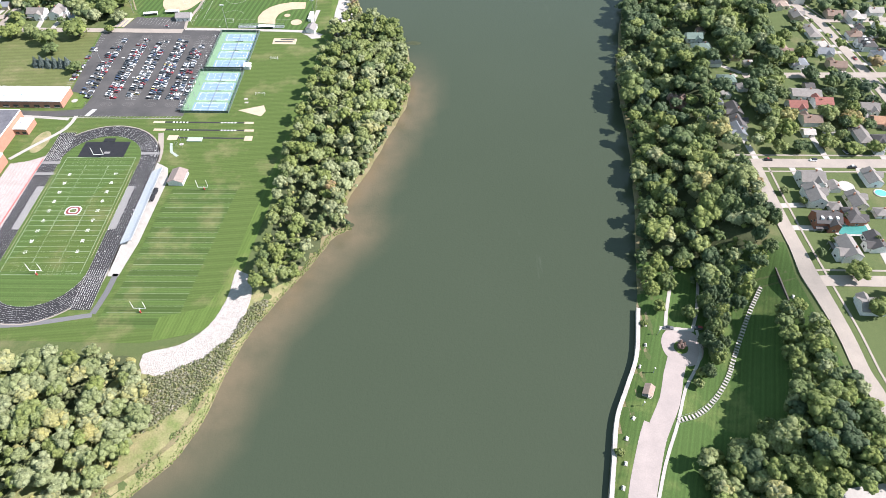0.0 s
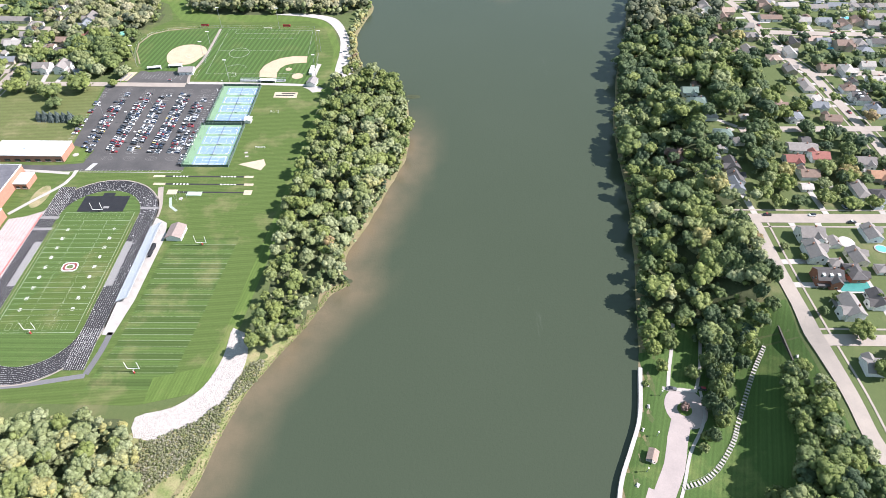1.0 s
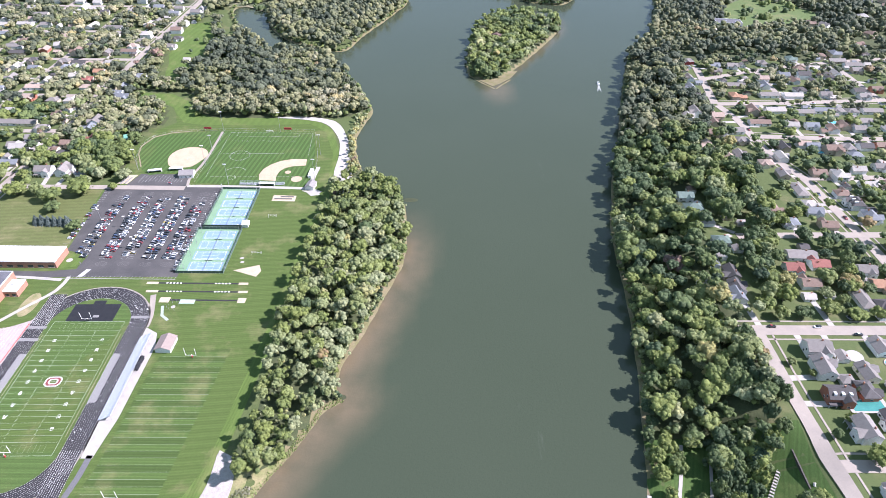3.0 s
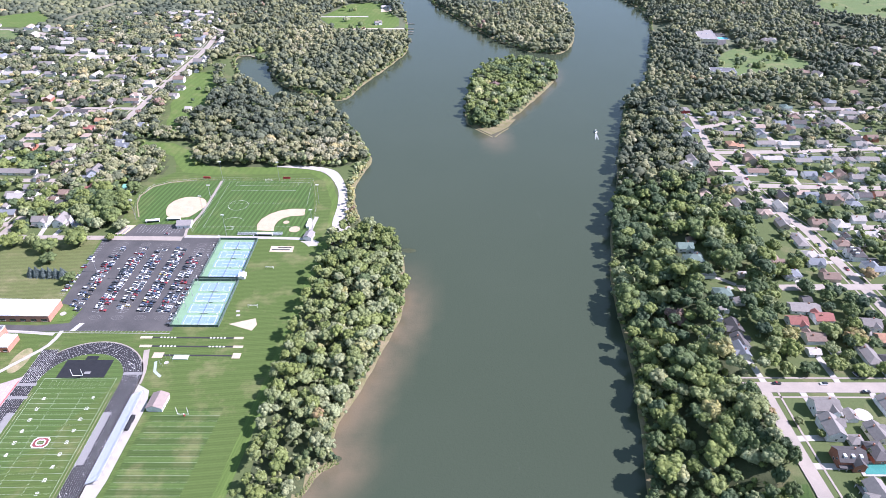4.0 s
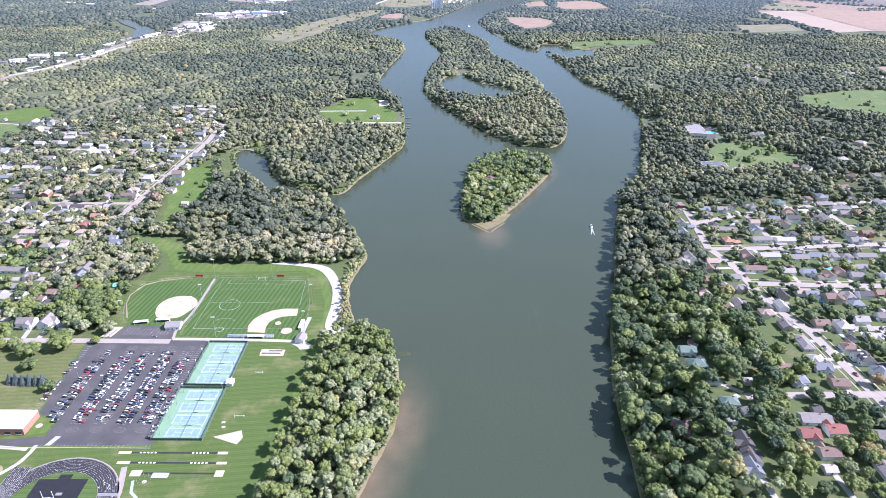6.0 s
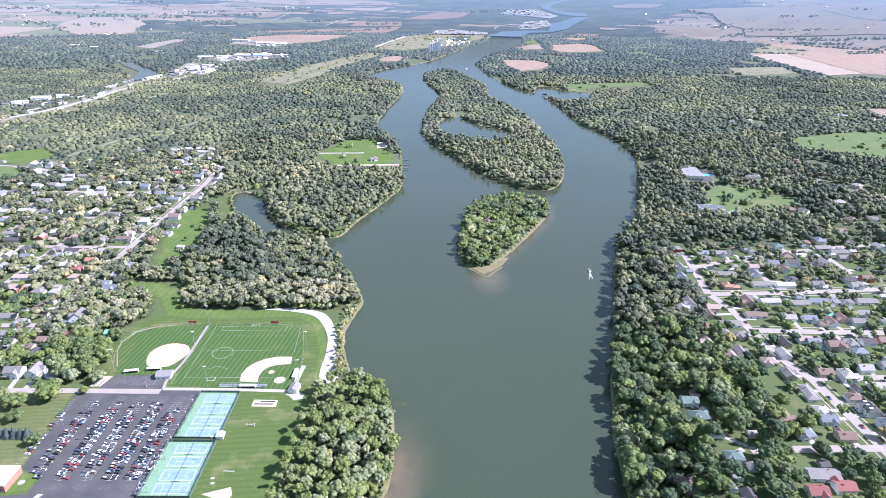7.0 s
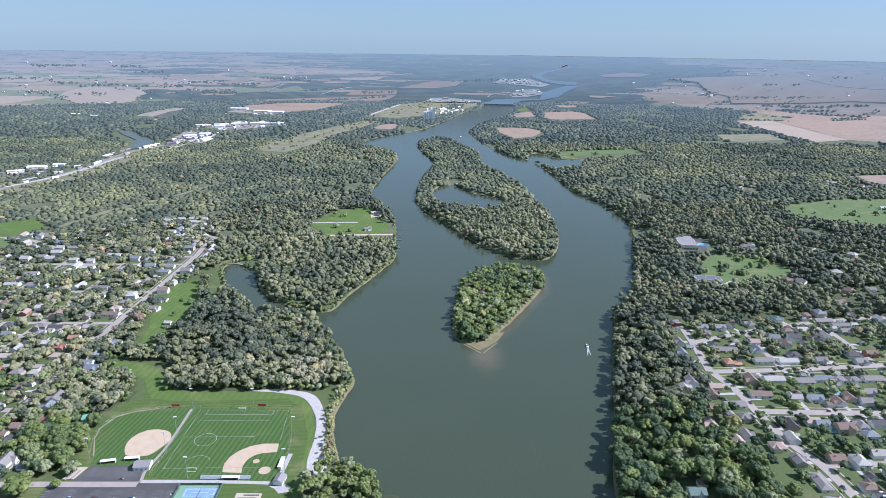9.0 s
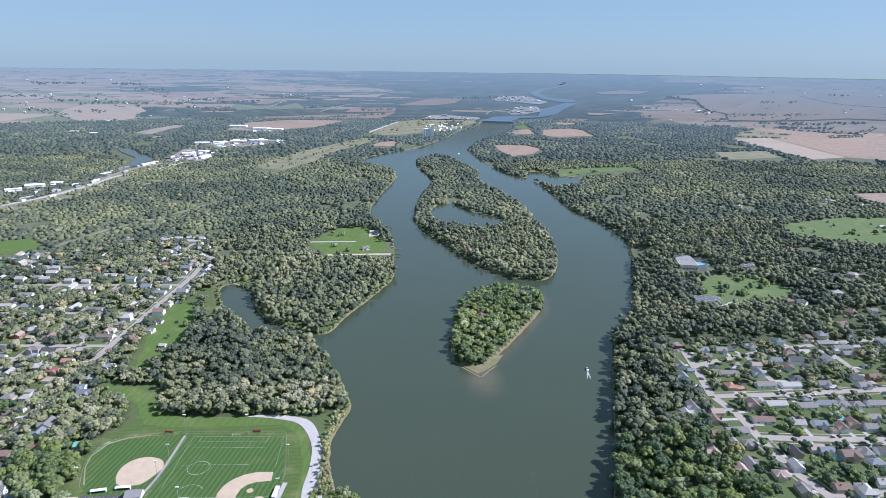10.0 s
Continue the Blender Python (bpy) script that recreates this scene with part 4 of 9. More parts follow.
def on_bluff(x, y):
    xr = np.interp(y, right_line[:, 1], right_line[:, 0])
    deep = np.interp(y, [236, 262, 300, 335, 350, 450, 560, 700, 860], [66, 76, 76, 68, 92, 126, 124, 92, 64])
    return (x > xr + 1) & (x < xr + deep) & ~((y < 262) & (x < 152))


# trees above the park and beside the street
near += two_tiers([(122, 96), (214, 112), (209, 160), (206, 214), (189, 214), (187, 168), (168, 146), (126, 128)], 8.8, (4.6, 8.2), (9, 13), 0.36, 0.16)
near += two_tiers(BLUFF, 11.0, (5.0, 11.0), (11, 21), 0.27, 0.15, on_bluff, patchy=0.16)
# low brush and reeds along the silted bank
BRUSH = [(-149, 186), (-158, 167), (-148, 142), (-131, 158), (-119, 168), (-112, 198), (-102, 212), (-99, 228), (-108, 224), (-117, 198), (-133, 184)]
reeds = []
x, y = scatter((-160, 140), (-98, 230), 1.15)
ok = inside(BRUSH, x, y) & ~inside(RIPRAP_S, x, y) & ~is_water(x, y)
x, y = x[ok], y[ok]
n = len(x)
reeds.append(rows_of(x, y, rng.uniform(0.5, 1.1, n), rng.uniform(0.6, 1.5, n), np.clip(0.60 + 0.35 * patch(x, y, 14, 3.0) + rng.normal(0, 0.16, n), 0.0, 0.95)))
x, y = scatter((-200, 70), (-50, 300), 1.1)
d = away([(left_line, False)], x, y, 12)
ok = ~is_water(x, y) & (d < 3.2 + 2.2 * patch(x, y, 9, 6.0)) & ~inside(RIPRAP_S, x, y)
x, y = x[ok], y[ok]
n = len(x)
reeds.append(rows_of(x, y, rng.uniform(0.35, 0.75, n), rng.uniform(0.3, 0.6, n), np.clip(rng.normal(0.04, 0.06, n), 0, 0.3)))
x, y = scatter((-200, 70), (-100, 190), 1.6)
d = away([(left_line, False)], x, y, 40)
ok = ~is_water(x, y) & (d > 4) & (d < 34) & ~inside(BRUSH, x, y) & ~inside(RIPRAP_S, x, y) & ~inside(CLEAR["school"], x, y) & (patch(x, y, 11, 12.0) > 0.05)
x, y = x[ok], y[ok]
n = len(x)
reeds.append(rows_of(x, y, rng.uniform(0.4, 0.9, n), rng.uniform(0.3, 0.8, n), np.clip(rng.normal(0.22, 0.12, n), 0, 0.6)))
spread("bank_brush", np.vstack(reeds), 1, 6, 0.42, 900, label="yellow-green reeds and greyish brush along the muddy bank", mat=REED)
# street and garden trees of both suburbs
for ring, share in ((SUBURB_R, 0.92), (SUBURB_L, 1.35)):
    ring = np.array(ring, float)
    x, y = scatter(ring.min(0), ring.max(0), 9.4)
    ok = inside(ring, x, y) & in_view(x, y) & (rng.random(len(x)) < share * (1 + 0.8 * patch(x, y, 60, 5.0)))
    x, y = x[ok], y[ok]
    ok = off_roads(x, y, 3.0) & ~any_inside([CLEAR["school"], CLEAR["park_green"], CLEAR["levee"]], x, y) & (shore(x, y, 12) > 2) & ~((x > 0) & (y < 345))
    x, y = x[ok], y[ok]
    ok = clear_of_houses(x, y)
    x, y = x[ok], y[ok]
    n = len(x)
    rows = rows_of(x, y, (2.8 + 5.6 * rng.random(n) ** 1.6) * (1.0 if ring[0, 0] > 0 else 1.35), rng.uniform(6, 12, n), tints(x, y, 0.34 if ring[0, 0] > 0 else 0.37, 0.12, 0.19))
    solo = rows[:, 1] < (690 if ring[0, 0] > 0 else 720)
    single_trees += [tuple(r) for r in rows[solo]]
    near.append(rows[~solo])
# tall trees along the suburb's main street
for side in (-10, 10, 19):
    y = np.arange(545, 790, 11.0) + rng.uniform(-3, 3, 23)
    x = -401 + side + rng.uniform(-2, 2, len(y))
    ok = clear_of_houses(x, y, 7)
    x, y = x[ok], y[ok]
    near.append(rows_of(x, y, rng.uniform(4.5, 7.5, len(x)), rng.uniform(10, 15, len(x)), tints(x, y, 0.38, 0.1, 0.16)))
# bushes that hang over the water's edge
for line, lo, hi in ((left_line, 290, 1650), (right_line, 245, 1500), (np.vstack([isle_s, isle_s[:1]]), 0, 3000), (np.vstack([isle_n, isle_n[:1]]), 0, 2300)):
    e = flow([tuple(q) for q in line[::2]], 5.0)
    d = np.gradient(e, axis=0)
    d /= np.maximum(np.linalg.norm(d, axis=1), 1e-6)[:, None]
    side = np.stack([d[:, 1], -d[:, 0]], 1)
    for s_ in (-1, 1):
        q = e + s_ * side * rng.uniform(1.6, 4.0, (len(e), 1))
        ok = (q[:, 1] > lo) & (q[:, 1] < hi) & (shore(q[:, 0], q[:, 1], 12) > 0.8) & ~any_inside([CLEAR["cabin"], CLEAR["school"], CLEAR["pond_meadow"]], q[:, 0], q[:, 1]) & ~((q[:, 1] > 540) & (q[:, 1] < 690) & (q[:, 0] < 0))
        ok &= ~((inside(isle_s, q[:, 0], q[:, 1]) | inside(isle_n, q[:, 0], q[:, 1])) & (s_ * side[:, 0] < -0.45))          # sandy beaches face the main channel
        q = q[ok]
        n = len(q)
        if n:
            near.append(rows_of(q[:, 0], q[:, 1], rng.uniform(1.8, 3.9, n), rng.uniform(2.6, 6.5, n), tints(q[:, 0], q[:, 1], 0.36, 0.12, 0.14)))
near = np.vstack(near)
close = near[near[:, 1] < 620]
rest = near[near[:, 1] >= 620]
big = close[:, 3] > 4.0
spread("woods_close", close[big], 20, 230, 0.070, 100, label="dense mixed broadleaf wood in early autumn along the river")
spread("undergrowth", close[~big], 3, 44, 0.13, 130, label="smaller trees and bushes between the tall riverside trees")
big = rest[:, 3] > 4.0
spread("woods_middle", rest[big], 10, 34, 0.10, 200, label="dense mixed broadleaf wood behind the playing fields", mat=LEAF_MID)
spread("undergrowth", rest[~big], 2, 18, 0.15, 230, label="smaller trees and bushes between the taller trees")

# islands, peninsula and the woods farther off
x, y = wood_places((-420, 800), (1000, 1500), 9.0, 0, 0)
keep = (patch(x, y, 120, 25.0) < 0.42) | inside(isle_s, x, y) | inside(isle_n, x, y)
x, y = x[keep], y[keep]
ok = ~any_inside([SUBURB_L, SUBURB_R, WOODS["north"], WOODS["row"]], x, y) & ((y > 850) | (x < 300)) & ~((x > 100) & (y < 862)) & ~((x < -300) & (y < 1060))
x, y = x[ok], y[ok]
n = len(x)
isle = inside(isle_s, x, y)
rows = rows_of(x, y, 4.0 + 7.0 * rng.random(n) ** 2, rng.uniform(7, 16, n), tints(x, y, 0.30, 0.16, 0.12) + np.where(isle, 0.14, 0))
spread("island_wood", rows[isle], 12, 60, 0.09, 340, label="dense wood on the small island, some trees turning yellow")
spread("woods_far", rows[~isle], 5, 8, 0.13, 300, label="riverside woods, islands and garden trees in dull, hazy early autumn green", mat=LEAF_MID)
x, y = wood_places((-1900, 1060), (2000, 2500), 10.6, 0, 0, 4)
thin = patch(x, y, 150, 21.0) + 0.6 * patch(x, y, 50, 22.0)
ok = (thin < 0.46) & ((y > 1500) | (x < -420) | (x > 1000)) & ~any_inside([SUBURB_L], x, y)
x, y = x[ok], y[ok]
n = len(x)
spread("woods_distant", rows_of(x, y, (4.4 + 6.4 * rng.random(n) ** 2.4) * (1 + 0.25 * patch(x, y, 110, 31.0)), rng.uniform(7, 12, n) * np.where((x < -440) & (y > 1250), 0.7, 1), tints(x, y, 0.24, 0.18, 0.08)), 1, 0, 0.16, 400, label="wide distant woods of the river valley", mat=LEAF_MID, domed=True)
x, y = wood_places((-3300, 2500), (3300, 4320), 18, 0, 0, 4)
r = np.hypot(x - EYE[0], y - EYE[1])
ok = (r < PLAIN + 15) & (patch(x, y, 190, 23.0) < 0.42)
x, y = x[ok], y[ok]
n = len(x)
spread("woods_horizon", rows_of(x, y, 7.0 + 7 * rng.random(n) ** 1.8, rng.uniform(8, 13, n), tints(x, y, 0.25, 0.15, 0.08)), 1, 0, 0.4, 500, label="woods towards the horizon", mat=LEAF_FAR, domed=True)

# ---- school sports grounds ----
TRACK = surface("running_track", (0.022, 0.022, 0.025), (0.034, 0.033, 0.036), 0.2, 2.0, 0.8)
BLACKPAD = surface("black_rubber_pad", (0.014, 0.015, 0.018), (0.022, 0.023, 0.026), 0.3, 2.0, 0.7)
FIELD = lawn("football_turf", (0.058, 0.100, 0.026), (0.070, 0.113, 0.030), (0.105, 0.13, 0.045), 0.08, 4.57, 90)
BALLTURF = lawn("ballpark_turf", (0.050, 0.095, 0.024), (0.062, 0.107, 0.028), (0.09, 0.12, 0.038), 0.17, 4.6, 8)
LEVEE = lawn("levee_turf", (0.074, 0.120, 0.027), (0.090, 0.136, 0.033), (0.15, 0.165, 0.06), 0.05, 8.0, 8)
GREYMAT = plain("grey_rubber_mat", (0.235, 0.23, 0.225), 0.8)
ALU = surface("aluminium_seating", (0.60, 0.63, 0.66), (0.52, 0.55, 0.58), 0.6, 3.0, 0.35, metal=0.4)
STEEL = plain("galvanised_steel", (0.42, 0.43, 0.44), 0.45, 0.6)
DARKMESH = plain("dark_windscreen_mesh", (0.075, 0.12, 0.095), 0.9)
COURTBLUE = surface("blue_court_acrylic", (0.165, 0.255, 0.385), (0.19, 0.28, 0.41), 0.2, 1.5, 0.8)
COURTGREEN = surface("green_court_acrylic", (0.155, 0.265, 0.160), (0.18, 0.29, 0.18), 0.15, 1.5, 0.8)
PINKPAD = surface("pinkish_concrete", (0.37, 0.315, 0.30), (0.31, 0.27, 0.255), 0.15, 1.5, 0.9)
REDPAINT = plain("red_paint", (0.45, 0.06, 0.06), 0.6)
BRICK = surface("orange_red_brick", (0.39, 0.21, 0.145), (0.32, 0.17, 0.12), 0.4, 4.0, 0.9)
WHITEROOF = surface("white_membrane_roof", (0.76, 0.77, 0.77), (0.66, 0.67, 0.67), 0.08, 0.8, 0.7)
DARKROOF = surface("dark_flat_roof", (0.10, 0.10, 0.115), (0.14, 0.14, 0.15), 0.1, 0.8, 0.85)
TRIM = plain("white_trim", (0.74, 0.74, 0.72), 0.6)
GLASS = surface("dark_window_glass", (0.03, 0.04, 0.05), (0.05, 0.06, 0.07), 1.0, 2.0, 0.08, spec=0.6)
GREYSHINGLE = surface("grey_shingle_roof", (0.25, 0.235, 0.225), (0.20, 0.19, 0.185), 0.8, 4.0, 0.9)

YARD5 = 4.572
turf_area = [(-430, 200), (-165, 196), (-140, 202), (-128, 214), (-121, 240), (-114, 350), (-107, 450), (-101, 540), (-101, 600), (-118, 655), (-135, 676),
             (-255, 682), (-272, 694), (-292, 722), (-314, 734), (-308, 712), (-296, 690), (-288, 668), (-304, 648), (-312, 612), (-304, 560), (-300, 536), (-430, 534)]
tagged(part("school_turf", slabbed(turf_area, -0.3, 0.03), TURF), "broad mown school lawn with striped grass", "lawn", kind="structure")
levee_ring = [(-160, 214), (-135, 221), (-128, 240), (-118, 350), (-111, 450), (-104, 545), (-106, 600), (-121, 650), (-140, 668), (-250, 662), (-280, 668), (-296, 692), (-310, 718), (-314, 732),
              (-292, 722), (-272, 694), (-252, 682), (-135, 681), (-114, 655), (-99, 602), (-97, 545), (-104, 450), (-110, 350), (-120, 240), (-127, 206), (-160, 197)]
tagged(part("levee_turf", slabbed(levee_ring, -0.3, 0.06), LEVEE), "bright mown grass levee beside the river", "lawn", kind="structure")

tagged(part("levee_turf", slabbed([(-356, 746), (-318, 744), (-292, 724), (-306, 708), (-326, 722), (-352, 732)], -0.3, 0.09), LEVEE), "mown grass levee curving behind the houses", "lawn", kind="structure")
DRYTURF = lawn("dry_turf", (0.088, 0.108, 0.036), (0.112, 0.126, 0.046), (0.185, 0.170, 0.085), 0.06, 5.0, 84)
tagged(part("dry_lawn", slabbed([(-430, 439), (-301, 439), (-310, 535), (-430, 532)], -0.3, 0.055), DRYTURF), "dry mottled lawn with single trees beside the car park", "lawn", kind="structure")
PRACTICE = lawn("practice_turf", (0.050, 0.088, 0.022), (0.068, 0.105, 0.028), (0.150, 0.150, 0.066), 0.15, 9.144, 90)
tagged(part("practice_field", slabbed([(-196, 206), (-150, 206), (-138, 330), (-183, 326), (-186, 300), (-189, 240)], -0.3, 0.05), PRACTICE), "worn practice field with dark and light mown bands", "lawn", kind="structure")
FAINT = plain("worn_line_paint", (0.24, 0.29, 0.18), 0.85)
for k in range(24):
    x0 = -171.5 - 20 + 10 * k / 23
    tagged(part("practice_line", line_bm((x0, 217 + k * YARD5), (x0 + 43, 217 + k * YARD5 + 0.5), 0.14, 0.07), FAINT), "faint white line of the practice field", "field line", "practice lines", "structure")

# football field and track share one frame, turned a little
GRID = pose(-243.3, 300.0, 0, 0, 0, 1.1)
football_field = tagged(empty("football_field", GRID), "striped green football field with white yard lines", "sports field", kind="structure")
part("turf", slabbed([(-27.6, -52), *disc(0, 52, 27.6, 20, 0, 180, 28.5), *disc(0, -52, 27.6, 20, 180, 360, 28.5)], -0.2, 0.08), FIELD, football_field)
YD = 0.9144
FIELDLINE = plain("worn_field_paint", (0.40, 0.46, 0.36), 0.85)
Z = 0.14
for k in range(-10, 11):
    part("yard_line", line_bm((-24.2, 5 * k * YD), (24.2, 5 * k * YD), 0.10, Z), FIELDLINE, football_field)
for sx in (-1, 1):
    part("side_line", line_bm((sx * 24.6, -60 * YD), (sx * 24.6, 60 * YD), 0.15, Z), FIELDLINE, football_field)
    part("end_line", line_bm((-24.6, sx * 60 * YD), (24.6, sx * 60 * YD), 0.15, Z), FIELDLINE, football_field)
    part("restraining_line", line_bm((sx * 26.6, -42), (sx * 26.6, 42), 0.16, Z), PALESAND, football_field)
    for row in (8.1,):
        bm = bmesh.new()
        for k in range(-49, 50):
            if k % 5:
                slab(bm, [(sx * row - 0.35, k * YD - 0.07), (sx * row + 0.35, k * YD - 0.07), (sx * row + 0.35, k * YD + 0.07), (sx * row - 0.35, k * YD + 0.07)], Z - 0.03, Z)
        part("hash_marks", bm, FIELDLINE, football_field)["kind"] = "stuff"
    for k in range(-4, 5):
        y = 10 * k * YD
        writing(str(50 - 10 * abs(k)), 3.0, pose(sx * 16.2, y, Z, 0, 0, 90 * sx), WHITE, football_field)
    # end zone lettering, too worn to read
    for k in range(-3, 4):
        x = k * 5.6
        y = sx * 55 * YD
        part("end_zone_mark", band_mesh(bmesh.new(), [(x - 1.5, y - 2.6), (x + 1.5, y - 2.6), (x + 1.5, y + 2.6), (x - 1.5, y + 2.6)],
                                        [(x - 1.62, y - 2.72), (x + 1.62, y - 2.72), (x + 1.62, y + 2.72), (x - 1.62, y + 2.72)], Z), FAINT, football_field)


def octo(rx, ry, c):
    return [(rx, -ry + c), (rx, ry - c), (rx - c, ry), (-rx + c, ry), (-rx, ry - c), (-rx, -ry + c), (-rx + c, -ry), (rx - c, -ry)]


part("centre_emblem", band_mesh(bmesh.new(), octo(2.2, 1.6, 0.9), octo(5.2, 4.0, 1.8), Z), WHITE, football_field, "white ringed emblem at midfield")
part("centre_emblem_ring", band_mesh(bmesh.new(), octo(2.9, 2.2, 1.1), octo(4.5, 3.4, 1.6), Z + 0.02), plain("maroon_paint", (0.20, 0.05, 0.05)), football_field)
part("black_mat", slabbed([(-17.5, 55.5), (15.5, 55.5), (15.5, 73), (-17.5, 73)], 0, 0.20), BLACKPAD, football_field, "black rubber jumping pad behind the end zone")
part("black_mat_step", slabbed([(-5, 73.2), (3.5, 73.2), (3.5, 77), (-5, 77)], 0, 0.19), BLACKPAD, football_field)
part("mat_mark", boxed(0, 4.2, 59, 61.3, 0.2, 0.24), GREYMAT, football_field)


def oval(hw, sl, n=28):
    return disc(0, sl, hw, n, 0, 180) + disc(0, -sl, hw, n, 180, 360)


track = tagged(empty("running_track", GRID), "black oval running track with white lane lines", "running track", kind="structure")
IN, LANES, LW, SL = 28.6, 9, 1.3, 51.0
part("track_surface", band_mesh(bmesh.new(), oval(IN, SL), oval(IN + LANES * LW + 0.4, SL), 0.11), TRACK, track)
part("track_apron", band_mesh(bmesh.new(), oval(IN + LANES * LW + 0.42, SL), oval(IN + LANES * LW + 1.3, SL), 0.09), OLDROAD, track, "pale concrete kerb round the track")
for k in range(LANES + 1):
    r = IN + k * LW
    part("lane_line", band_mesh(bmesh.new(), oval(r - 0.028, SL), oval(r + 0.028, SL), 0.15), WHITE, track)
for sx, y0, y1 in ((-1, 51.5, 84.0), (1, -82.0, -51.5)):
    part("chute_surface", slabbed([(sx * IN, y0), (sx * (IN + LANES * LW), y0), (sx * (IN + LANES * LW), y1), (sx * IN, y1)], 0, 0.13), TRACK, track)
    for k in range(LANES + 1):
        x = sx * (IN + k * LW)
        part("chute_line", line_bm((x, y0), (x, y1), 0.08, 0.17), WHITE, track)
for sx in (-1, 1):
    part("team_area", slabbed([(sx * 28.7, -17), (sx * 33.5, -17), (sx * 33.5, 24), (sx * 28.7, 24)], 0, 0.19), GREYMAT, track, "grey rubber team area beside the field")
    for y in (48, 36) if sx < 0 else (58,):
        part("crossing_mat", slabbed([(sx * 27.5, y), (sx * 41, y), (sx * 41, y + 2.6), (sx * 27.5, y + 2.6)], 0, 0.20), GREYMAT, track)
for k in range(26):
    a = radians(-12 + 52 * rng.random())
    r = IN + LW * (rng.integers(0, LANES) + 0.5)
    x, y = r * math.cos(a), SL + r * math.sin(a)
    part("lane_mark", slabbed(disc(x, y, 0.35, 6), 0.1, 0.16), WHITE, track)
for k in range(24):
    x, y = IN + LW * (rng.integers(0, LANES) + 0.5), rng.uniform(-50, 45)
    part("lane_mark", slabbed([(x - 0.14, y - 0.6), (x + 0.14, y - 0.6), (x + 0.14, y + 0.6), (x - 0.14, y + 0.6)], 0.1, 0.16), WHITE, track)


def goalpost(m, label):
    g = tagged(empty("goalpost", m), label, "goalpost", "goalposts")
    bm = rod(bmesh.new(), (0, 0, 0), (0, 0, 2.6), 0.14)
    rod(bm, (0, 0, 2.6), (0, 1.0, 3.05), 0.12)
    part("gooseneck", bm, WHITE, g)
    part("crossbar", rod(bmesh.new(), (-3.56, 1.0, 3.05), (3.56, 1.0, 3.05), 0.16), WHITE, g)
    for sx in (-1, 1):
        part("upright", rod(bmesh.new(), (sx * 3.5, 1.0, 3.05), (sx * 3.5, 1.0, 9.2), 0.14), WHITE, g)
    part("base_pad", boxed(-0.35, 0.35, -0.35, 0.35, 0, 1.8), REDPAINT if "red" in label else BLACKPAD, g)
    return g


goalpost(GRID @ pose(-1.0, 55.5, 0.08, 0, 0, 180), "white football goalpost with dark base pad at the end line")
goalpost(GRID @ pose(-1.0, -55.5, 0.08), "white football goalpost with red base pad at the end line")
goalpost(pose(-161.5, 322, 0.03, 0, 0, 180), "white practice goalpost with red base pad on the lawn")
goalpost(pose(-171.5, 217, 0.03), "white practice goalpost with red base pad beside the gravel")

# bleachers beside the straight
def bleachers(m, length, rows, label):
    b = tagged(empty("bleachers", m), label, "bleachers")
    for k in range(int(length / 6) + 1):
        y = -length / 2 + k * length / int(length / 6)
        bm = bmesh.new()
        rod(bm, (0.3, y, 0), (0.3 + rows * 0.78, y, rows * 0.38), 0.08, n=5)
        rod(bm, (rows * 0.78, y, 0), (rows * 0.78, y, rows * 0.38), 0.09, n=5)
        part("frame_rib", bm, STEEL, b)
    for k in range(rows):
        part("seat_plank", boxed(k * 0.78, k * 0.78 + 0.5, -length / 2, length / 2, 0.42 + k * 0.38, 0.5 + k * 0.38), ALU, b)
        part("foot_plank", boxed(k * 0.78 + 0.5, k * 0.78 + 0.78, -length / 2, length / 2, 0.12 + k * 0.38, 0.2 + k * 0.38), ALU, b)
    bm = bmesh.new()
    rod(bm, (rows * 0.78 + 0.1, -length / 2, rows * 0.38 + 1.3), (rows * 0.78 + 0.1, length / 2, rows * 0.38 + 1.3), 0.07, n=5)
    rod(bm, (rows * 0.78 + 0.1, -length / 2, rows * 0.38 + 0.7), (rows * 0.78 + 0.1, length / 2, rows * 0.38 + 0.7), 0.05, n=5)
    part("back_rail", bm, STEEL, b)
    return b


STAND = pose(-202.4, 305, 0.1, 0, 0, 0.8)
bleachers(STAND, 70, 11, "long aluminium bleachers beside the running track")
tagged(part("bleacher_pad", slabbed([(-203, 350), (-193, 344), (-189.5, 331), (-190.5, 272), (-194, 244), (-200.5, 244), (-204, 268), (-204.5, 340)], -0.1, 0.09), CONCRETE),
       "pale concrete apron under the bleachers", "pavement", kind="structure")
strip_thing("track_path", [(-203, 350), (-204, 362), (-210, 384)], 4, OLDROAD, "worn path round the end of the track", "path", 0.09, level=0)
strip_thing("track_path", [(-199, 216), (-196.5, 232), (-196, 246)], 3.5, plain("grey_path", (0.13, 0.13, 0.135), 0.9), "grey asphalt path beside the track chute", "path", 0.09, level=0)
strip_thing("track_path", [(-300, 209), (-243, 207.5), (-199, 215)], 3.2, plain("grey_track_path", (0.15, 0.15, 0.155), 0.9), "grey path round the track's end", "path", 0.08, level=0)

# home stand and school buildings on the far side of the track
stand = tagged(empty("home_stand"), "pale pinkish concrete grandstand with stepped rows", "grandstand")
for k in range(9):
    x1 = -285.5 - k * 1.9
    part("terrace_step", boxed(x1 - 1.9, x1, 258 - k * 0.2, 352 - k * 1.2, 0, 0.35 + k * 0.5), PINKPAD, stand)
part("front_rail", boxed(-285.4, -285.3, 258, 352, 0.1, 0.7), REDPAINT, stand, "red front rail")
part("side_apron", slabbed([(-285, 356), (-277, 352), (-285, 250), (-304, 250), (-304, 345)], 0, 0.1), PINKPAD, stand)


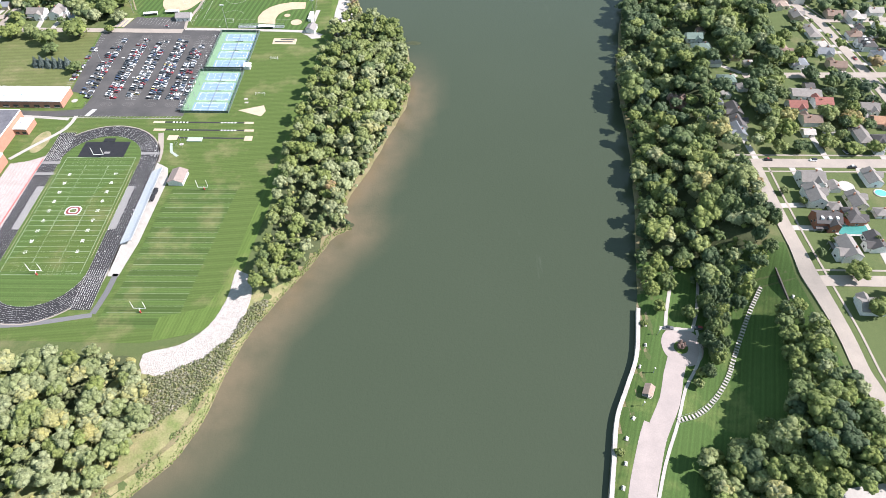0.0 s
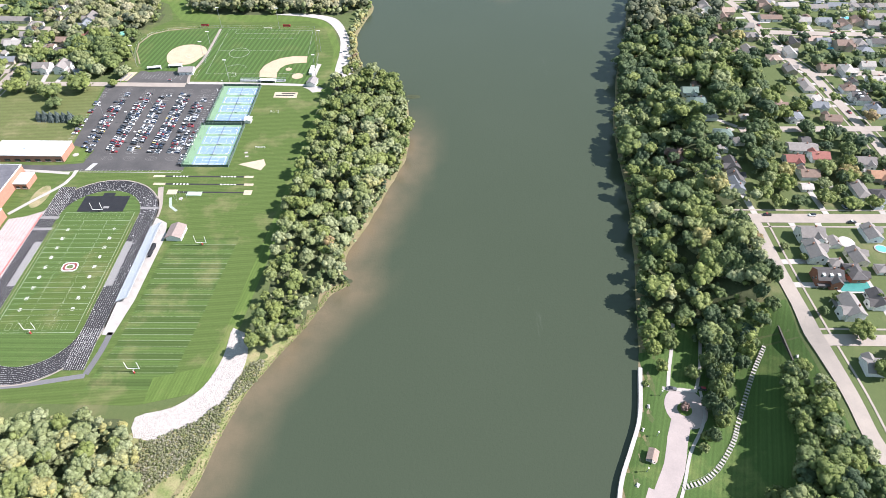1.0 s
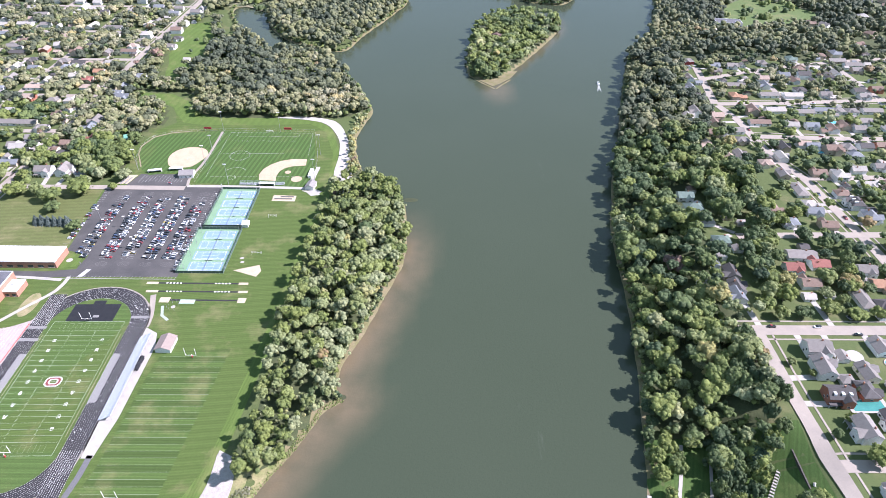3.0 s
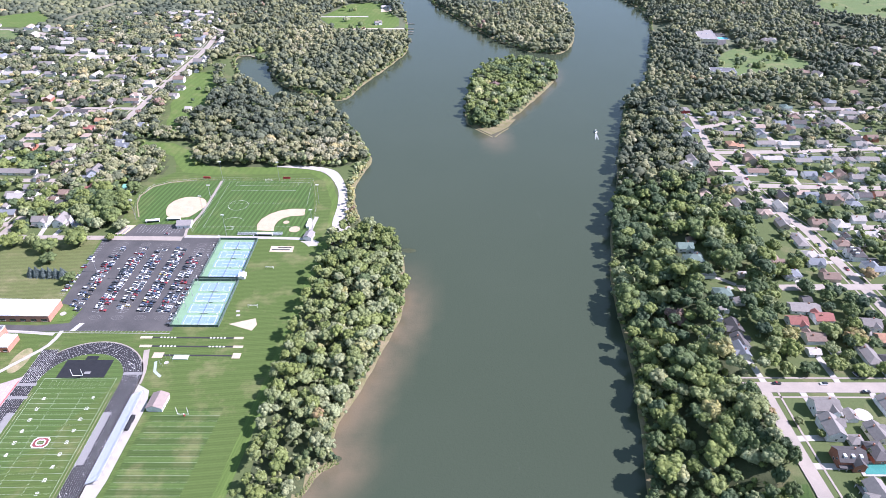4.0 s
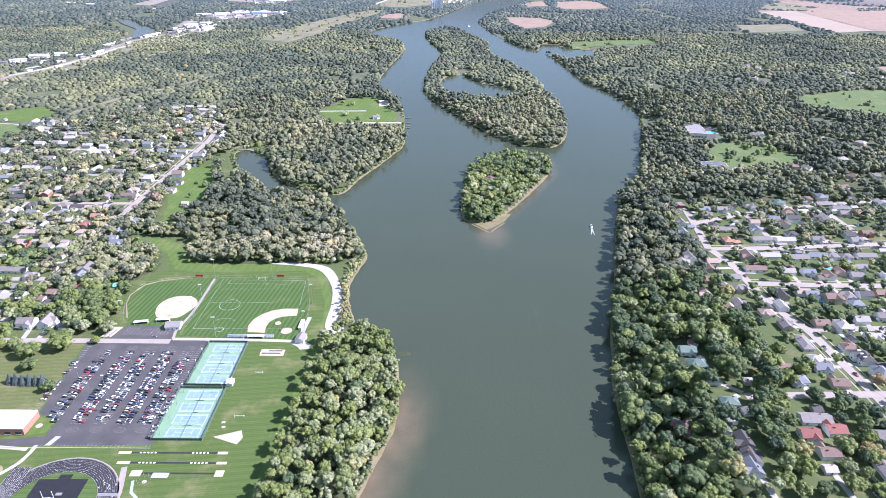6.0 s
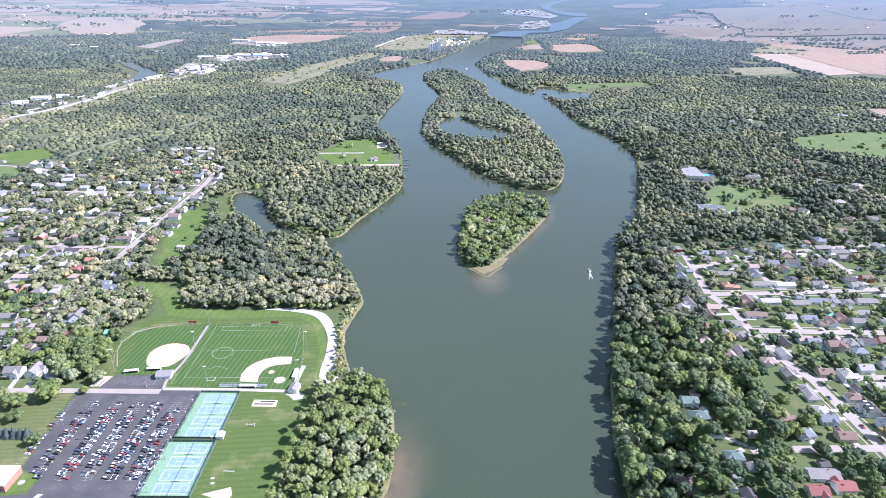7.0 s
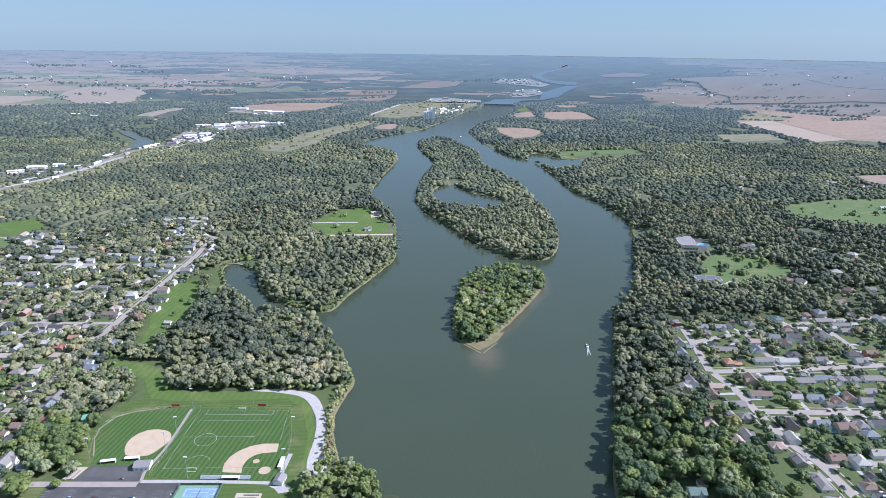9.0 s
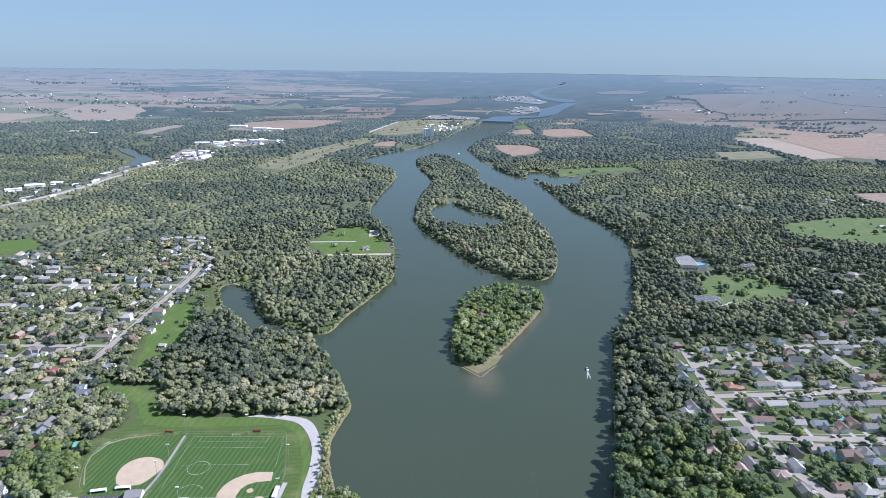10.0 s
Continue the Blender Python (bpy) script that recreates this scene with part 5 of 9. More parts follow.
def flat_block(name, x0, x1, y0, y1, h, wall, roof, label, bays, category="school building", turn=0.0):
    """A flat-roofed building with a parapet and bays of windows."""
    cx, cy = (x0 + x1) / 2, (y0 + y1) / 2
    hx, hy = (x1 - x0) / 2, (y1 - y0) / 2
    b = tagged(empty(name, pose(cx, cy, z_at(cx, cy), 0, 0, turn)), label, category)
    part("wall", boxed(-hx, hx, -hy, hy, -0.6, h), wall, b)
    part("roof", boxed(-hx + 0.35, hx - 0.35, -hy + 0.35, hy - 0.35, h - 0.3, h + 0.06), roof, b)
    bm = bmesh.new()
    for a in ((-hx - 0.1, hx + 0.1, -hy - 0.1, -hy + 0.3), (-hx - 0.1, hx + 0.1, hy - 0.3, hy + 0.1), (-hx - 0.1, -hx + 0.3, -hy + 0.3, hy - 0.3), (hx - 0.3, hx + 0.1, -hy + 0.3, hy - 0.3)):
        box(bm, *a, h - 0.2, h + 0.5)
    part("parapet", bm, TRIM, b)
    for k in range(bays):
        x = -hx + (k + 0.5) * 2 * hx / bays
        w = part("window", boxed(x - hx / bays * 0.55, x + hx / bays * 0.55, -hy - 0.06, -hy + 0.1, 1.0, min(h - 0.8, 3.0)), GLASS, b)
        part("sill", boxed(x - hx / bays * 0.6, x + hx / bays * 0.6, -hy - 0.16, -hy, 0.86, 1.0), TRIM, w)
    for k in range(max(1, bays // 3)):
        x, y = rng.uniform(-hx * 0.7, hx * 0.7), rng.uniform(-hy * 0.5, hy * 0.5)
        part("roof_unit", boxed(x - 0.9, x + 0.9, y - 0.7, y + 0.7, h, h + 1.1), ALU, b)
    return b


flat_block("school_wing", -352, -296, 414, 434, 6.0, BRICK, WHITEROOF, "long brick school wing with a white flat roof", 7)
flat_block("school_hall", -372, -318, 350, 398, 9.5, BRICK, DARKROOF, "orange brick school hall with a dark flat roof", 6)
flat_block("school_block", -330, -309, 318, 349, 8.0, BRICK, WHITEROOF, "orange brick school block beside the grandstand", 4)
flat_block("school_porch", -318, -308, 380, 394, 5.0, BRICK, WHITEROOF, "small brick school porch with a white roof", 2)
strip_thing("school_path", [(-282, 404), (-284, 388), (-300, 366), (-310, 352)], 3, CONCRETE, "pale concrete path to the school", "path", 0.08, level=0)
strip_thing("school_path", [(-341, 404), (-306, 402), (-286, 400)], 3, CONCRETE, "pale concrete path to the school", "path", 0.09, level=0)
tagged(part("bare_ground", slabbed(disc(-296, 372, 6, 18, ry=13), 0, 0.05), surface("worn_ground", (0.34, 0.27, 0.17), (0.14, 0.16, 0.06), 0.15, 1.5, 0.95)),
       "worn bare patch in the grass beside the school", "bare ground", kind="structure")

# shed by the bleachers
def gable_roof(bm, hx, hy, z, rise, over=0.5, thick=0.18):
    """A gabled roof, ridge along x, with thickness."""
    x, y = hx + over, hy + over
    drop = rise * over / hy
    prof = [(-y, z - drop), (0, z + rise), (y, z - drop)]
    vs = []
    for sx in (-x, x):
        vs.append([bm.verts.new((sx, a, b + dz)) for dz in (0, thick) for a, b in prof])
    a, b = vs
    for i, j in ((3, 4), (4, 5)):
        bm.faces.new((a[i], b[i], b[j], a[j]))
    for i, j in ((0, 1), (1, 2)):
        bm.faces.new((a[j], b[j], b[i], a[i]))
    for s in (a, b):
        bm.faces.new((s[0], s[1], s[4], s[3]))
        bm.faces.new((s[1], s[2], s[5], s[4]))
    bm.faces.new((a[0], a[3], b[3], b[0]))
    bm.faces.new((a[2], b[2], b[5], a[5]))
    bmesh.ops.recalc_face_normals(bm, faces=bm.faces[:])
    return bm


def hip_roof(bm, hx, hy, z, rise, over=0.5):
    x, y = hx + over, hy + over
    r = max(x - y, 0.2)
    base = [bm.verts.new(c) for c in ((-x, -y, z), (x, -y, z), (x, y, z), (-x, y, z))]
    low = [bm.verts.new((v.co.x, v.co.y, z - 0.2)) for v in base]
    a, b = bm.verts.new((-r, 0, z + rise)), bm.verts.new((r, 0, z + rise))
    bm.faces.new((base[0], base[1], b, a))
    bm.faces.new((base[1], base[2], b))
    bm.faces.new((base[2], base[3], a, b))
    bm.faces.new((base[3], base[0], a))
    for i in range(4):
        j = (i + 1) % 4
        bm.faces.new((low[i], low[j], base[j], base[i]))
    bm.faces.new(low[::-1])
    return bm


def gabled_walls(bm, hx, hy, h, rise):
    """Walls with gable ends, ridge along x."""
    prof = [(-hy, -0.6), (hy, -0.6), (hy, h), (0, h + rise), (-hy, h)]
    a = [bm.verts.new((-hx, y, z)) for y, z in prof]
    b = [bm.verts.new((hx, y, z)) for y, z in prof]
    bm.faces.new(a[::-1])
    bm.faces.new(b)
    for i in (0, 1, 4):
        j = (i + 1) % 5
        bm.faces.new((a[i], a[j], b[j], b[i]))
    bmesh.ops.recalc_face_normals(bm, faces=bm.faces[:])
    return bm


def small_hut(name, m, hx, hy, h, rise, wall, roof, label, category="shed"):
    s = tagged(empty(name, m), label, category)
    part("wall", gabled_walls(bmesh.new(), hx, hy, h, rise), wall, s)
    part("roof", gable_roof(bmesh.new(), hx, hy, h, rise), roof, s)
    part("door", boxed(-0.6, 0.6, -hy - 0.07, -hy + 0.05, 0, 2.1), GREYMAT, s)
    for sx in (-1, 1):
        part("window", boxed(sx * hx * 0.6 - 0.6, sx * hx * 0.6 + 0.6, -hy - 0.06, -hy + 0.05, 1.1, 2.0), GLASS, s)
    return s


small_hut("concession_hut", pose(-182, 332, 0, 0, 0, 88), 6.5, 5.2, 3.4, 2.2, TRIM, surface("taupe_shingle", (0.27, 0.22, 0.195), (0.22, 0.18, 0.16), 0.8, 4.0, 0.9), "white concession hut with a taupe shingle roof")
small_hut("equipment_box", pose(-194, 315, 0, 0, 0, 88), 5.5, 1.0, 2.0, 0.3, BLACKPAD, BLACKPAD, "long black equipment box behind the bleachers")
small_hut("ballpark_hut", pose(-240, 556, 0, 0, 0, 5), 6.5, 5.0, 3.6, 2.4, TRIM, GREYSHINGLE, "white ballpark hut with a grey roof")
small_hut("ballpark_hut", pose(-118, 537, 0, 0, 0, 80), 5.0, 4.0, 3.4, 2.0, TRIM, GREYSHINGLE, "white scorer's hut with a grey roof beside the diamond")
small_hut("maintenance_shed", pose(-322, 629, 0, 0, 0, 5), 6.5, 4.5, 3.2, 1.8, TRIM, plain("sea_green_metal_roof", (0.16, 0.36, 0.28), 0.5), "white shed with a sea-green metal roof")
small_hut("tennis_hut", pose(-163.5, 474, 0, 0, 0, 90), 3.0, 2.6, 2.8, 0.8, TRIM, WHITEROOF, "small white hut beside the tennis courts")

# jumping runways and pits
for k, (y, x0, x1) in enumerate(((397.5, -211, -150), (388.0, -208, -148), (378.5, -196, -146))):
    run = tagged(empty("jump_runway"), "narrow black jumping runway with sand pits in the lawn", "runway", "jumping runways", "structure")
    part("runway", slabbed([(x0, y - 0.75), (x1, y - 0.75), (x1, y + 0.75), (x0, y + 0.75)], 0, 0.08), TRACK, run)
    w, d = (9.0, 2.6) if k < 2 else (7.5, 5.6)
    part("sand_pit", slabbed([(x0 - w, y - d / 2), (x0, y - d / 2), (x0, y + d / 2), (x0 - w, y + d / 2)], 0, 0.12), PALESAND, run)
    part("sand_pit", slabbed([(x1, y - d / 2), (x1 + w * 0.8, y - d / 2), (x1 + w * 0.8, y + d / 2), (x1, y + d / 2)], 0, 0.12), PALESAND, run)
    if k < 2:
        for x in (*np.arange(x0 + 6, x0 + 18, 2.6), *np.arange(x1 - 18, x1 - 5, 2.6)):
            part("board", boxed(x, x + 1.3, y - 0.6, y + 0.6, 0.02, 0.11), WHITE, run)
cage = tagged(empty("throwing_cage", pose(-191, 371, 0)), "dark net throwing cage beside a concrete circle", "throwing cage")
for k in range(7):
    a = radians(20 + k * 46)
    part("cage_post", rod(bmesh.new(), (4 * math.cos(a), 4 * math.sin(a), 0), (4.3 * math.cos(a), 4.3 * math.sin(a), 4.2), 0.09, n=6), STEEL, cage)
part("circle", slabbed(disc(0, 0, 1.6, 20), 0, 0.1), CONCRETE, cage)
part("landing_mat", boxed(3, 14, 3, 7.5, 0.03, 0.6), plain("pale_green_mat", (0.36, 0.45, 0.36), 0.8), cage)
strip_thing("sector_path", [(-199, 372), (-196, 362), (-190, 357)], 2.0, plain("grey_green_pad", (0.33, 0.38, 0.33)), "grey-green throwing sector strip", "path", 0.08, level=0)
tagged(part("sand_sector", slabbed([(-158.5, 413.5), (-139.5, 420.5), (-136.5, 413), (-139, 406)], 0, 0.07), PALESAND), "wedge of pale sand in the lawn", "sand", kind="structure")
for x, y in ((-155.5, 429), (-154, 424)):
    tagged(part("throwing_pad", slabbed([(x - 1.4, y - 1), (x + 1.4, y - 1), (x + 1.4, y + 1), (x - 1.4, y + 1)], 0, 0.09), CONCRETE), "small square concrete throwing pad", "pad", "throwing pads", "structure")


def soccer_goal(x, y, turn, w=7.3):
    g = tagged(empty("soccer_goal", pose(x, y, 0.05, 0, 0, turn)), "white tubular soccer goal on the grass", "soccer goal", "soccer goals")
    for s in (-1, 1):
        part("post", rod(bmesh.new(), (s * w / 2, 0, 0), (s * w / 2, 0, 2.44), 0.09, n=6), WHITE, g)
        bm = rod(bmesh.new(), (s * w / 2, 0, 2.44), (s * w / 2, 1.0, 2.44), 0.07, n=5)
        rod(bm, (s * w / 2, 1.0, 2.44), (s * w / 2, 2.0, 0.05), 0.07, n=5)
        part("stay", bm, WHITE, g)
    part("crossbar", rod(bmesh.new(), (-w / 2, 0, 2.44), (w / 2, 0, 2.44), 0.09, n=6), WHITE, g)
    part("ground_bar", rod(bmesh.new(), (-w / 2, 2, 0.05), (w / 2, 2, 0.05), 0.08, n=5), WHITE, g)
    return g


soccer_goal(-143.5, 487, 0, 6.5)
soccer_goal(-145, 434, 0, 7.3)
soccer_goal(-196.5, 552, 180)
soccer_goal(-181, 647, 0)

# gravel revetments
def riprap(name, pts, label, count):
    ob = tagged(part(name, slabbed(pts, -0.8, 0.24), GRAVEL), label, "riprap", kind="structure")
    ring = np.array(pts, float)
    lo, hi = ring.min(0), ring.max(0)
    x, y = rng.uniform(lo[0], hi[0], count * 3), rng.uniform(lo[1], hi[1], count * 3)
    ok = inside(ring, x, y)
    x, y = x[ok][:count], y[ok][:count]
    n = len(x)
    base = np.array([(-1, -1, -0.6), (1, -1, -0.6), (1, 1, -0.6), (-1, 1, -0.6), (-0.7, -0.6, 0.6), (0.6, -0.7, 0.7), (0.7, 0.6, 0.5), (-0.6, 0.7, 0.65)])
    fs = np.array([(0, 1, 5, 4), (1, 2, 6, 5), (2, 3, 7, 6), (3, 0, 4, 7), (4, 5, 6, 7)])
    a = rng.uniform(0, 6.28, n)
    s = rng.uniform(0.12, 0.30, n)
    c, sn = np.cos(a)[:, None], np.sin(a)[:, None]
    co = np.stack([x[:, None] + s[:, None] * (c * base[:, 0] - sn * base[:, 1]), y[:, None] + s[:, None] * (sn * base[:, 0] + c * base[:, 1]),
                   0.3 + s[:, None] * base[:, 2] + 0 * x[:, None]], 2)
    fq = (np.arange(n)[:, None, None] * 8 + fs[None]).reshape(-1, 4)
    me = quads_mesh("stones", co.reshape(-1, 3), fq)
    me.materials.append(GRAVEL)
    st = mesh_part("stones", me, ob)
    st["kind"] = "stuff"
    return ob


riprap("riprap_bank", flow([(-123, 250), (-115, 246), (-110, 229), (-114, 205), (-127, 187), (-149, 175), (-158, 177), (-161, 189), (-143, 195), (-130, 208), (-124, 228)], 5, True),
       "pale limestone riprap along the curved bank", 5000)
riprap("riprap_bank", flow([(-91, 526), (-80, 534), (-88, 594), (-96, 636), (-114, 675), (-150, 686), (-180, 683), (-150, 679), (-123, 668), (-105, 634), (-100, 598), (-100, 560)], 6, True),
       "pale limestone riprap along the levee by the ballpark", 2600)

# ---- car park ----
LINE = plain("faded_line_paint", (0.40, 0.40, 0.39), 0.8)
ISLAND = plain("worn_island_paint", (0.15, 0.145, 0.14), 0.85)
lot = tagged(empty("car_park"), "large dark asphalt car park with painted bays", "car park", kind="structure")
part("asphalt", slabbed([(-308, 536), (-201, 535), (-199.5, 405), (-345, 402), (-420, 404), (-420, 411), (-345, 411), (-304, 410), (-281, 413), (-279, 431), (-299, 437)], -0.2, 0.07), ASPHALT, lot)
part("asphalt_entry", slabbed([(-285, 558), (-238, 558), (-233, 536), (-292, 536)], -0.2, 0.075), ASPHALT, lot)
ROWS_X = (-285.0, -264.5, -247.0, -229.5, -213.5)
for x in ROWS_X:
    bm = bmesh.new()
    for k in range(33):
        y = 426 + k * 2.85
        for sx in (-1, 1):
            slab(bm, [(x, y), (x + sx * 5.0, y + 1.0), (x + sx * 5.0, y + 1.13), (x, y + 0.13)], 0.06, 0.09)
    slab(bm, [(x - 0.08, 426), (x + 0.08, 426), (x + 0.08, 518), (x - 0.08, 518)], 0.06, 0.09)
    part("bay_lines", bm, LINE, lot)["kind"] = "stuff"
    for y in (420.0, 523.0):
        part("end_island", band_mesh(bmesh.new(), disc(x, y, 4.3, 18, ry=2.6), disc(x, y, 4.6, 18, ry=2.9), 0.11), ISLAND, lot)
        for q in (-2.4, -0.8, 0.8, 2.4):
            part("island_hatching", line_bm((x + q - 0.9, y - 1.9), (x + q + 0.9, y + 1.9), 0.22, 0.11), ISLAND, lot)
for x, s in ((-306.5, 1), (-201.8, -1)):
    bm = bmesh.new()
    for k in range(30):
        y = 440 + k * 3.0
        slab(bm, [(x, y), (x + s * 5.0, y + 0.8), (x + s * 5.0, y + 0.93), (x, y + 0.13)], 0.06, 0.09)
    part("bay_lines", bm, LINE, lot)["kind"] = "stuff"
bm = bmesh.new()
for k in range(14):
    y = 538 + 0 * k
    x = -282 + k * 3.0
    slab(bm, [(x, 543), (x + 0.13, 543), (x + 1.3, 556), (x + 1.17, 556)], 0.06, 0.09)
part("bay_lines", bm, LINE, lot)["kind"] = "stuff"
bm = bmesh.new()
for k in range(30):
    x = -282 + k * 2.8
    slab(bm, [(x, 402.6), (x + 0.15, 402.6), (x + 0.9, 405), (x + 0.75, 405)], 0.06, 0.09)
part("edge_hatching", bm, LINE, lot)["kind"] = "stuff"
part("kerb", boxed(-345, -200, 401.6, 402.0, 0, 0.22), CONCRETE, lot)
part("crosswalk", slabbed([(-276, 404), (-272, 404), (-269, 413), (-273, 413)], 0.06, 0.095), LINE, lot)
part("lot_garden", slabbed([(-297, 433), (-283, 432), (-282, 416), (-295, 413.5)], -0.1, 0.16), LEVEE, lot)
bm = slabbed(disc(-291, 424, 2.4, 16), 0.1, 0.25)
part("garden_stones", bm, CONCRETE, lot)

CARPAINT, cn, cl = nodes_of("car_paint")
cp = cn["Principled BSDF"]
oi = cn.new("ShaderNodeObjectInfo")
cr = ramp_node(cn, [(0.0, (0.72, 0.73, 0.74)), (0.30, (0.02, 0.02, 0.022)), (0.55, (0.30, 0.31, 0.33)), (0.70, (0.10, 0.105, 0.11)), (0.82, (0.24, 0.03, 0.035)), (0.92, (0.05, 0.075, 0.14)), (0.985, (0.42, 0.33, 0.12))])
cr.color_ramp.interpolation = "CONSTANT"
cl.new(oi.outputs["Random"], cr.inputs[0])
cl.new(cr.outputs[0], cp.inputs["Base Color"])
cp.inputs["Roughness"].default_value, cp.inputs["Coat Weight"].default_value = 0.35, 0.8
TYRE = plain("tyre_rubber", (0.02, 0.02, 0.02), 0.9)


def lofted(bm, sections):
    """A closed body from cross sections (y, half-width low, half-width high, z low, z high)."""
    loops = []
    for y, a, b, z0, z1 in sections:
        loops.append([bm.verts.new(c) for c in ((-a, y, z0), (-a * 1.02, y, (z0 + z1) * 0.52), (-b, y, z1), (b, y, z1), (a * 1.02, y, (z0 + z1) * 0.52), (a, y, z0))])
    for p, q in zip(loops, loops[1:]):
        for i in range(6):
            j = (i + 1) % 6
            bm.faces.new((p[i], p[j], q[j], q[i]))
    bm.faces.new(loops[0][::-1])
    bm.faces.new(loops[-1])
    bmesh.ops.recalc_face_normals(bm, faces=bm.faces[:])
    return bm


def car_model(kind):
    """Parked car: body with bonnet, glazed cabin, roof, wheels and lamps."""
    L, W = {"saloon": (4.6, 0.9), "suv": (4.8, 0.96), "pickup": (5.5, 1.0)}[kind]
    h = {"saloon": 0.9, "suv": 1.05, "pickup": 1.1}[kind]
    top = {"saloon": 1.45, "suv": 1.78, "pickup": 1.85}[kind]
    c0, c1 = {"saloon": (-1.5, 1.1), "suv": (-2.2, 1.0), "pickup": (-0.4, 1.5)}[kind]
    bm = lofted(bmesh.new(), [(-L / 2, W * 0.86, W * 0.8, 0.4, h * 0.85), (-L / 2 + 0.25, W, W * 0.92, 0.28, h), (0, W, W * 0.94, 0.26, h), (L / 2 - 0.9, W, W * 0.9, 0.28, h * 0.96),
                              (L / 2 - 0.2, W * 0.95, W * 0.84, 0.3, h * 0.82), (L / 2, W * 0.8, W * 0.7, 0.4, h * 0.68)])
    body = part("car", bm, CARPAINT)
    bm = lofted(bmesh.new(), [(c0 - 0.35, W * 0.86, W * 0.84, h - 0.08, h), (c0 + 0.2, W * 0.88, W * 0.74, h - 0.08, top - 0.06), (c1 - 0.55, W * 0.88, W * 0.74, h - 0.08, top - 0.06), (c1 + 0.3, W * 0.86, W * 0.84, h - 0.08, h)])
    part("glasshouse", bm, GLASS, body)
    bm = lofted(bmesh.new(), [(c0 + 0.15, W * 0.72, W * 0.66, top - 0.09, top), (c1 - 0.5, W * 0.72, W * 0.66, top - 0.09, top)])
    part("cabin_roof", bm, CARPAINT, body)
    for sx in (-1, 1):
        for y in (-L / 2 + 0.95, L / 2 - 0.95):
            part("wheel", rod(bmesh.new(), (sx * (W - 0.2), y, 0.33), (sx * (W + 0.02), y, 0.33), 0.33, n=10), TYRE, body)
    return body


car_types = [car_model("saloon"), car_model("suv"), car_model("pickup")]
for c, d in zip(car_types, ("parked saloon car on the asphalt", "parked sport utility car on the asphalt", "parked pickup truck with an open bed on the asphalt")):
    tagged(c, d, "car", "cars in the car park")
spots = []
for r, x in enumerate(ROWS_X):
    for k in range(32):
        y = 427.4 + k * 2.85
        fill = (0.80, 0.93, 0.86, 0.95, 0.86)[r] * (1 - 0.75 * smooth(492, 512, y)) * (0.55 if y < 436 and r < 3 else 1)
        for sx in (-1, 1):
            if rng.random() < fill:
                spots.append((x + sx * 2.7, y + 0.5, 90 - 10 * sx if False else (80 if sx > 0 else -100)))
for k in range(17):
    if rng.random() < 0.8:
        spots.append((-204.2, 412 + k * 3.0, 95))
for k in range(20):
    if rng.random() < 0.45:
        spots.append((-303.8, 447 + k * 3.0, -85))
spots += [(-252, 540.5, 80), (-262, 516, 30)]
used = [False] * 3
for x, y, a in spots:
    k = int(rng.choice(3, p=[0.45, 0.4, 0.15]))
    m = pose(x + rng.uniform(-0.25, 0.25), y + rng.uniform(-0.15, 0.15), 0.08, 0, 0, a - 90 + 90 + rng.uniform(-3, 3))
    if not used[k]:
        used[k] = True
        car_types[k].matrix_basis = m
    else:
        copy_thing(car_types[k], m)

TANPATH = surface("tan_warning_track", (0.27, 0.225, 0.155), (0.22, 0.19, 0.12), 0.3, 2.0, 0.95)
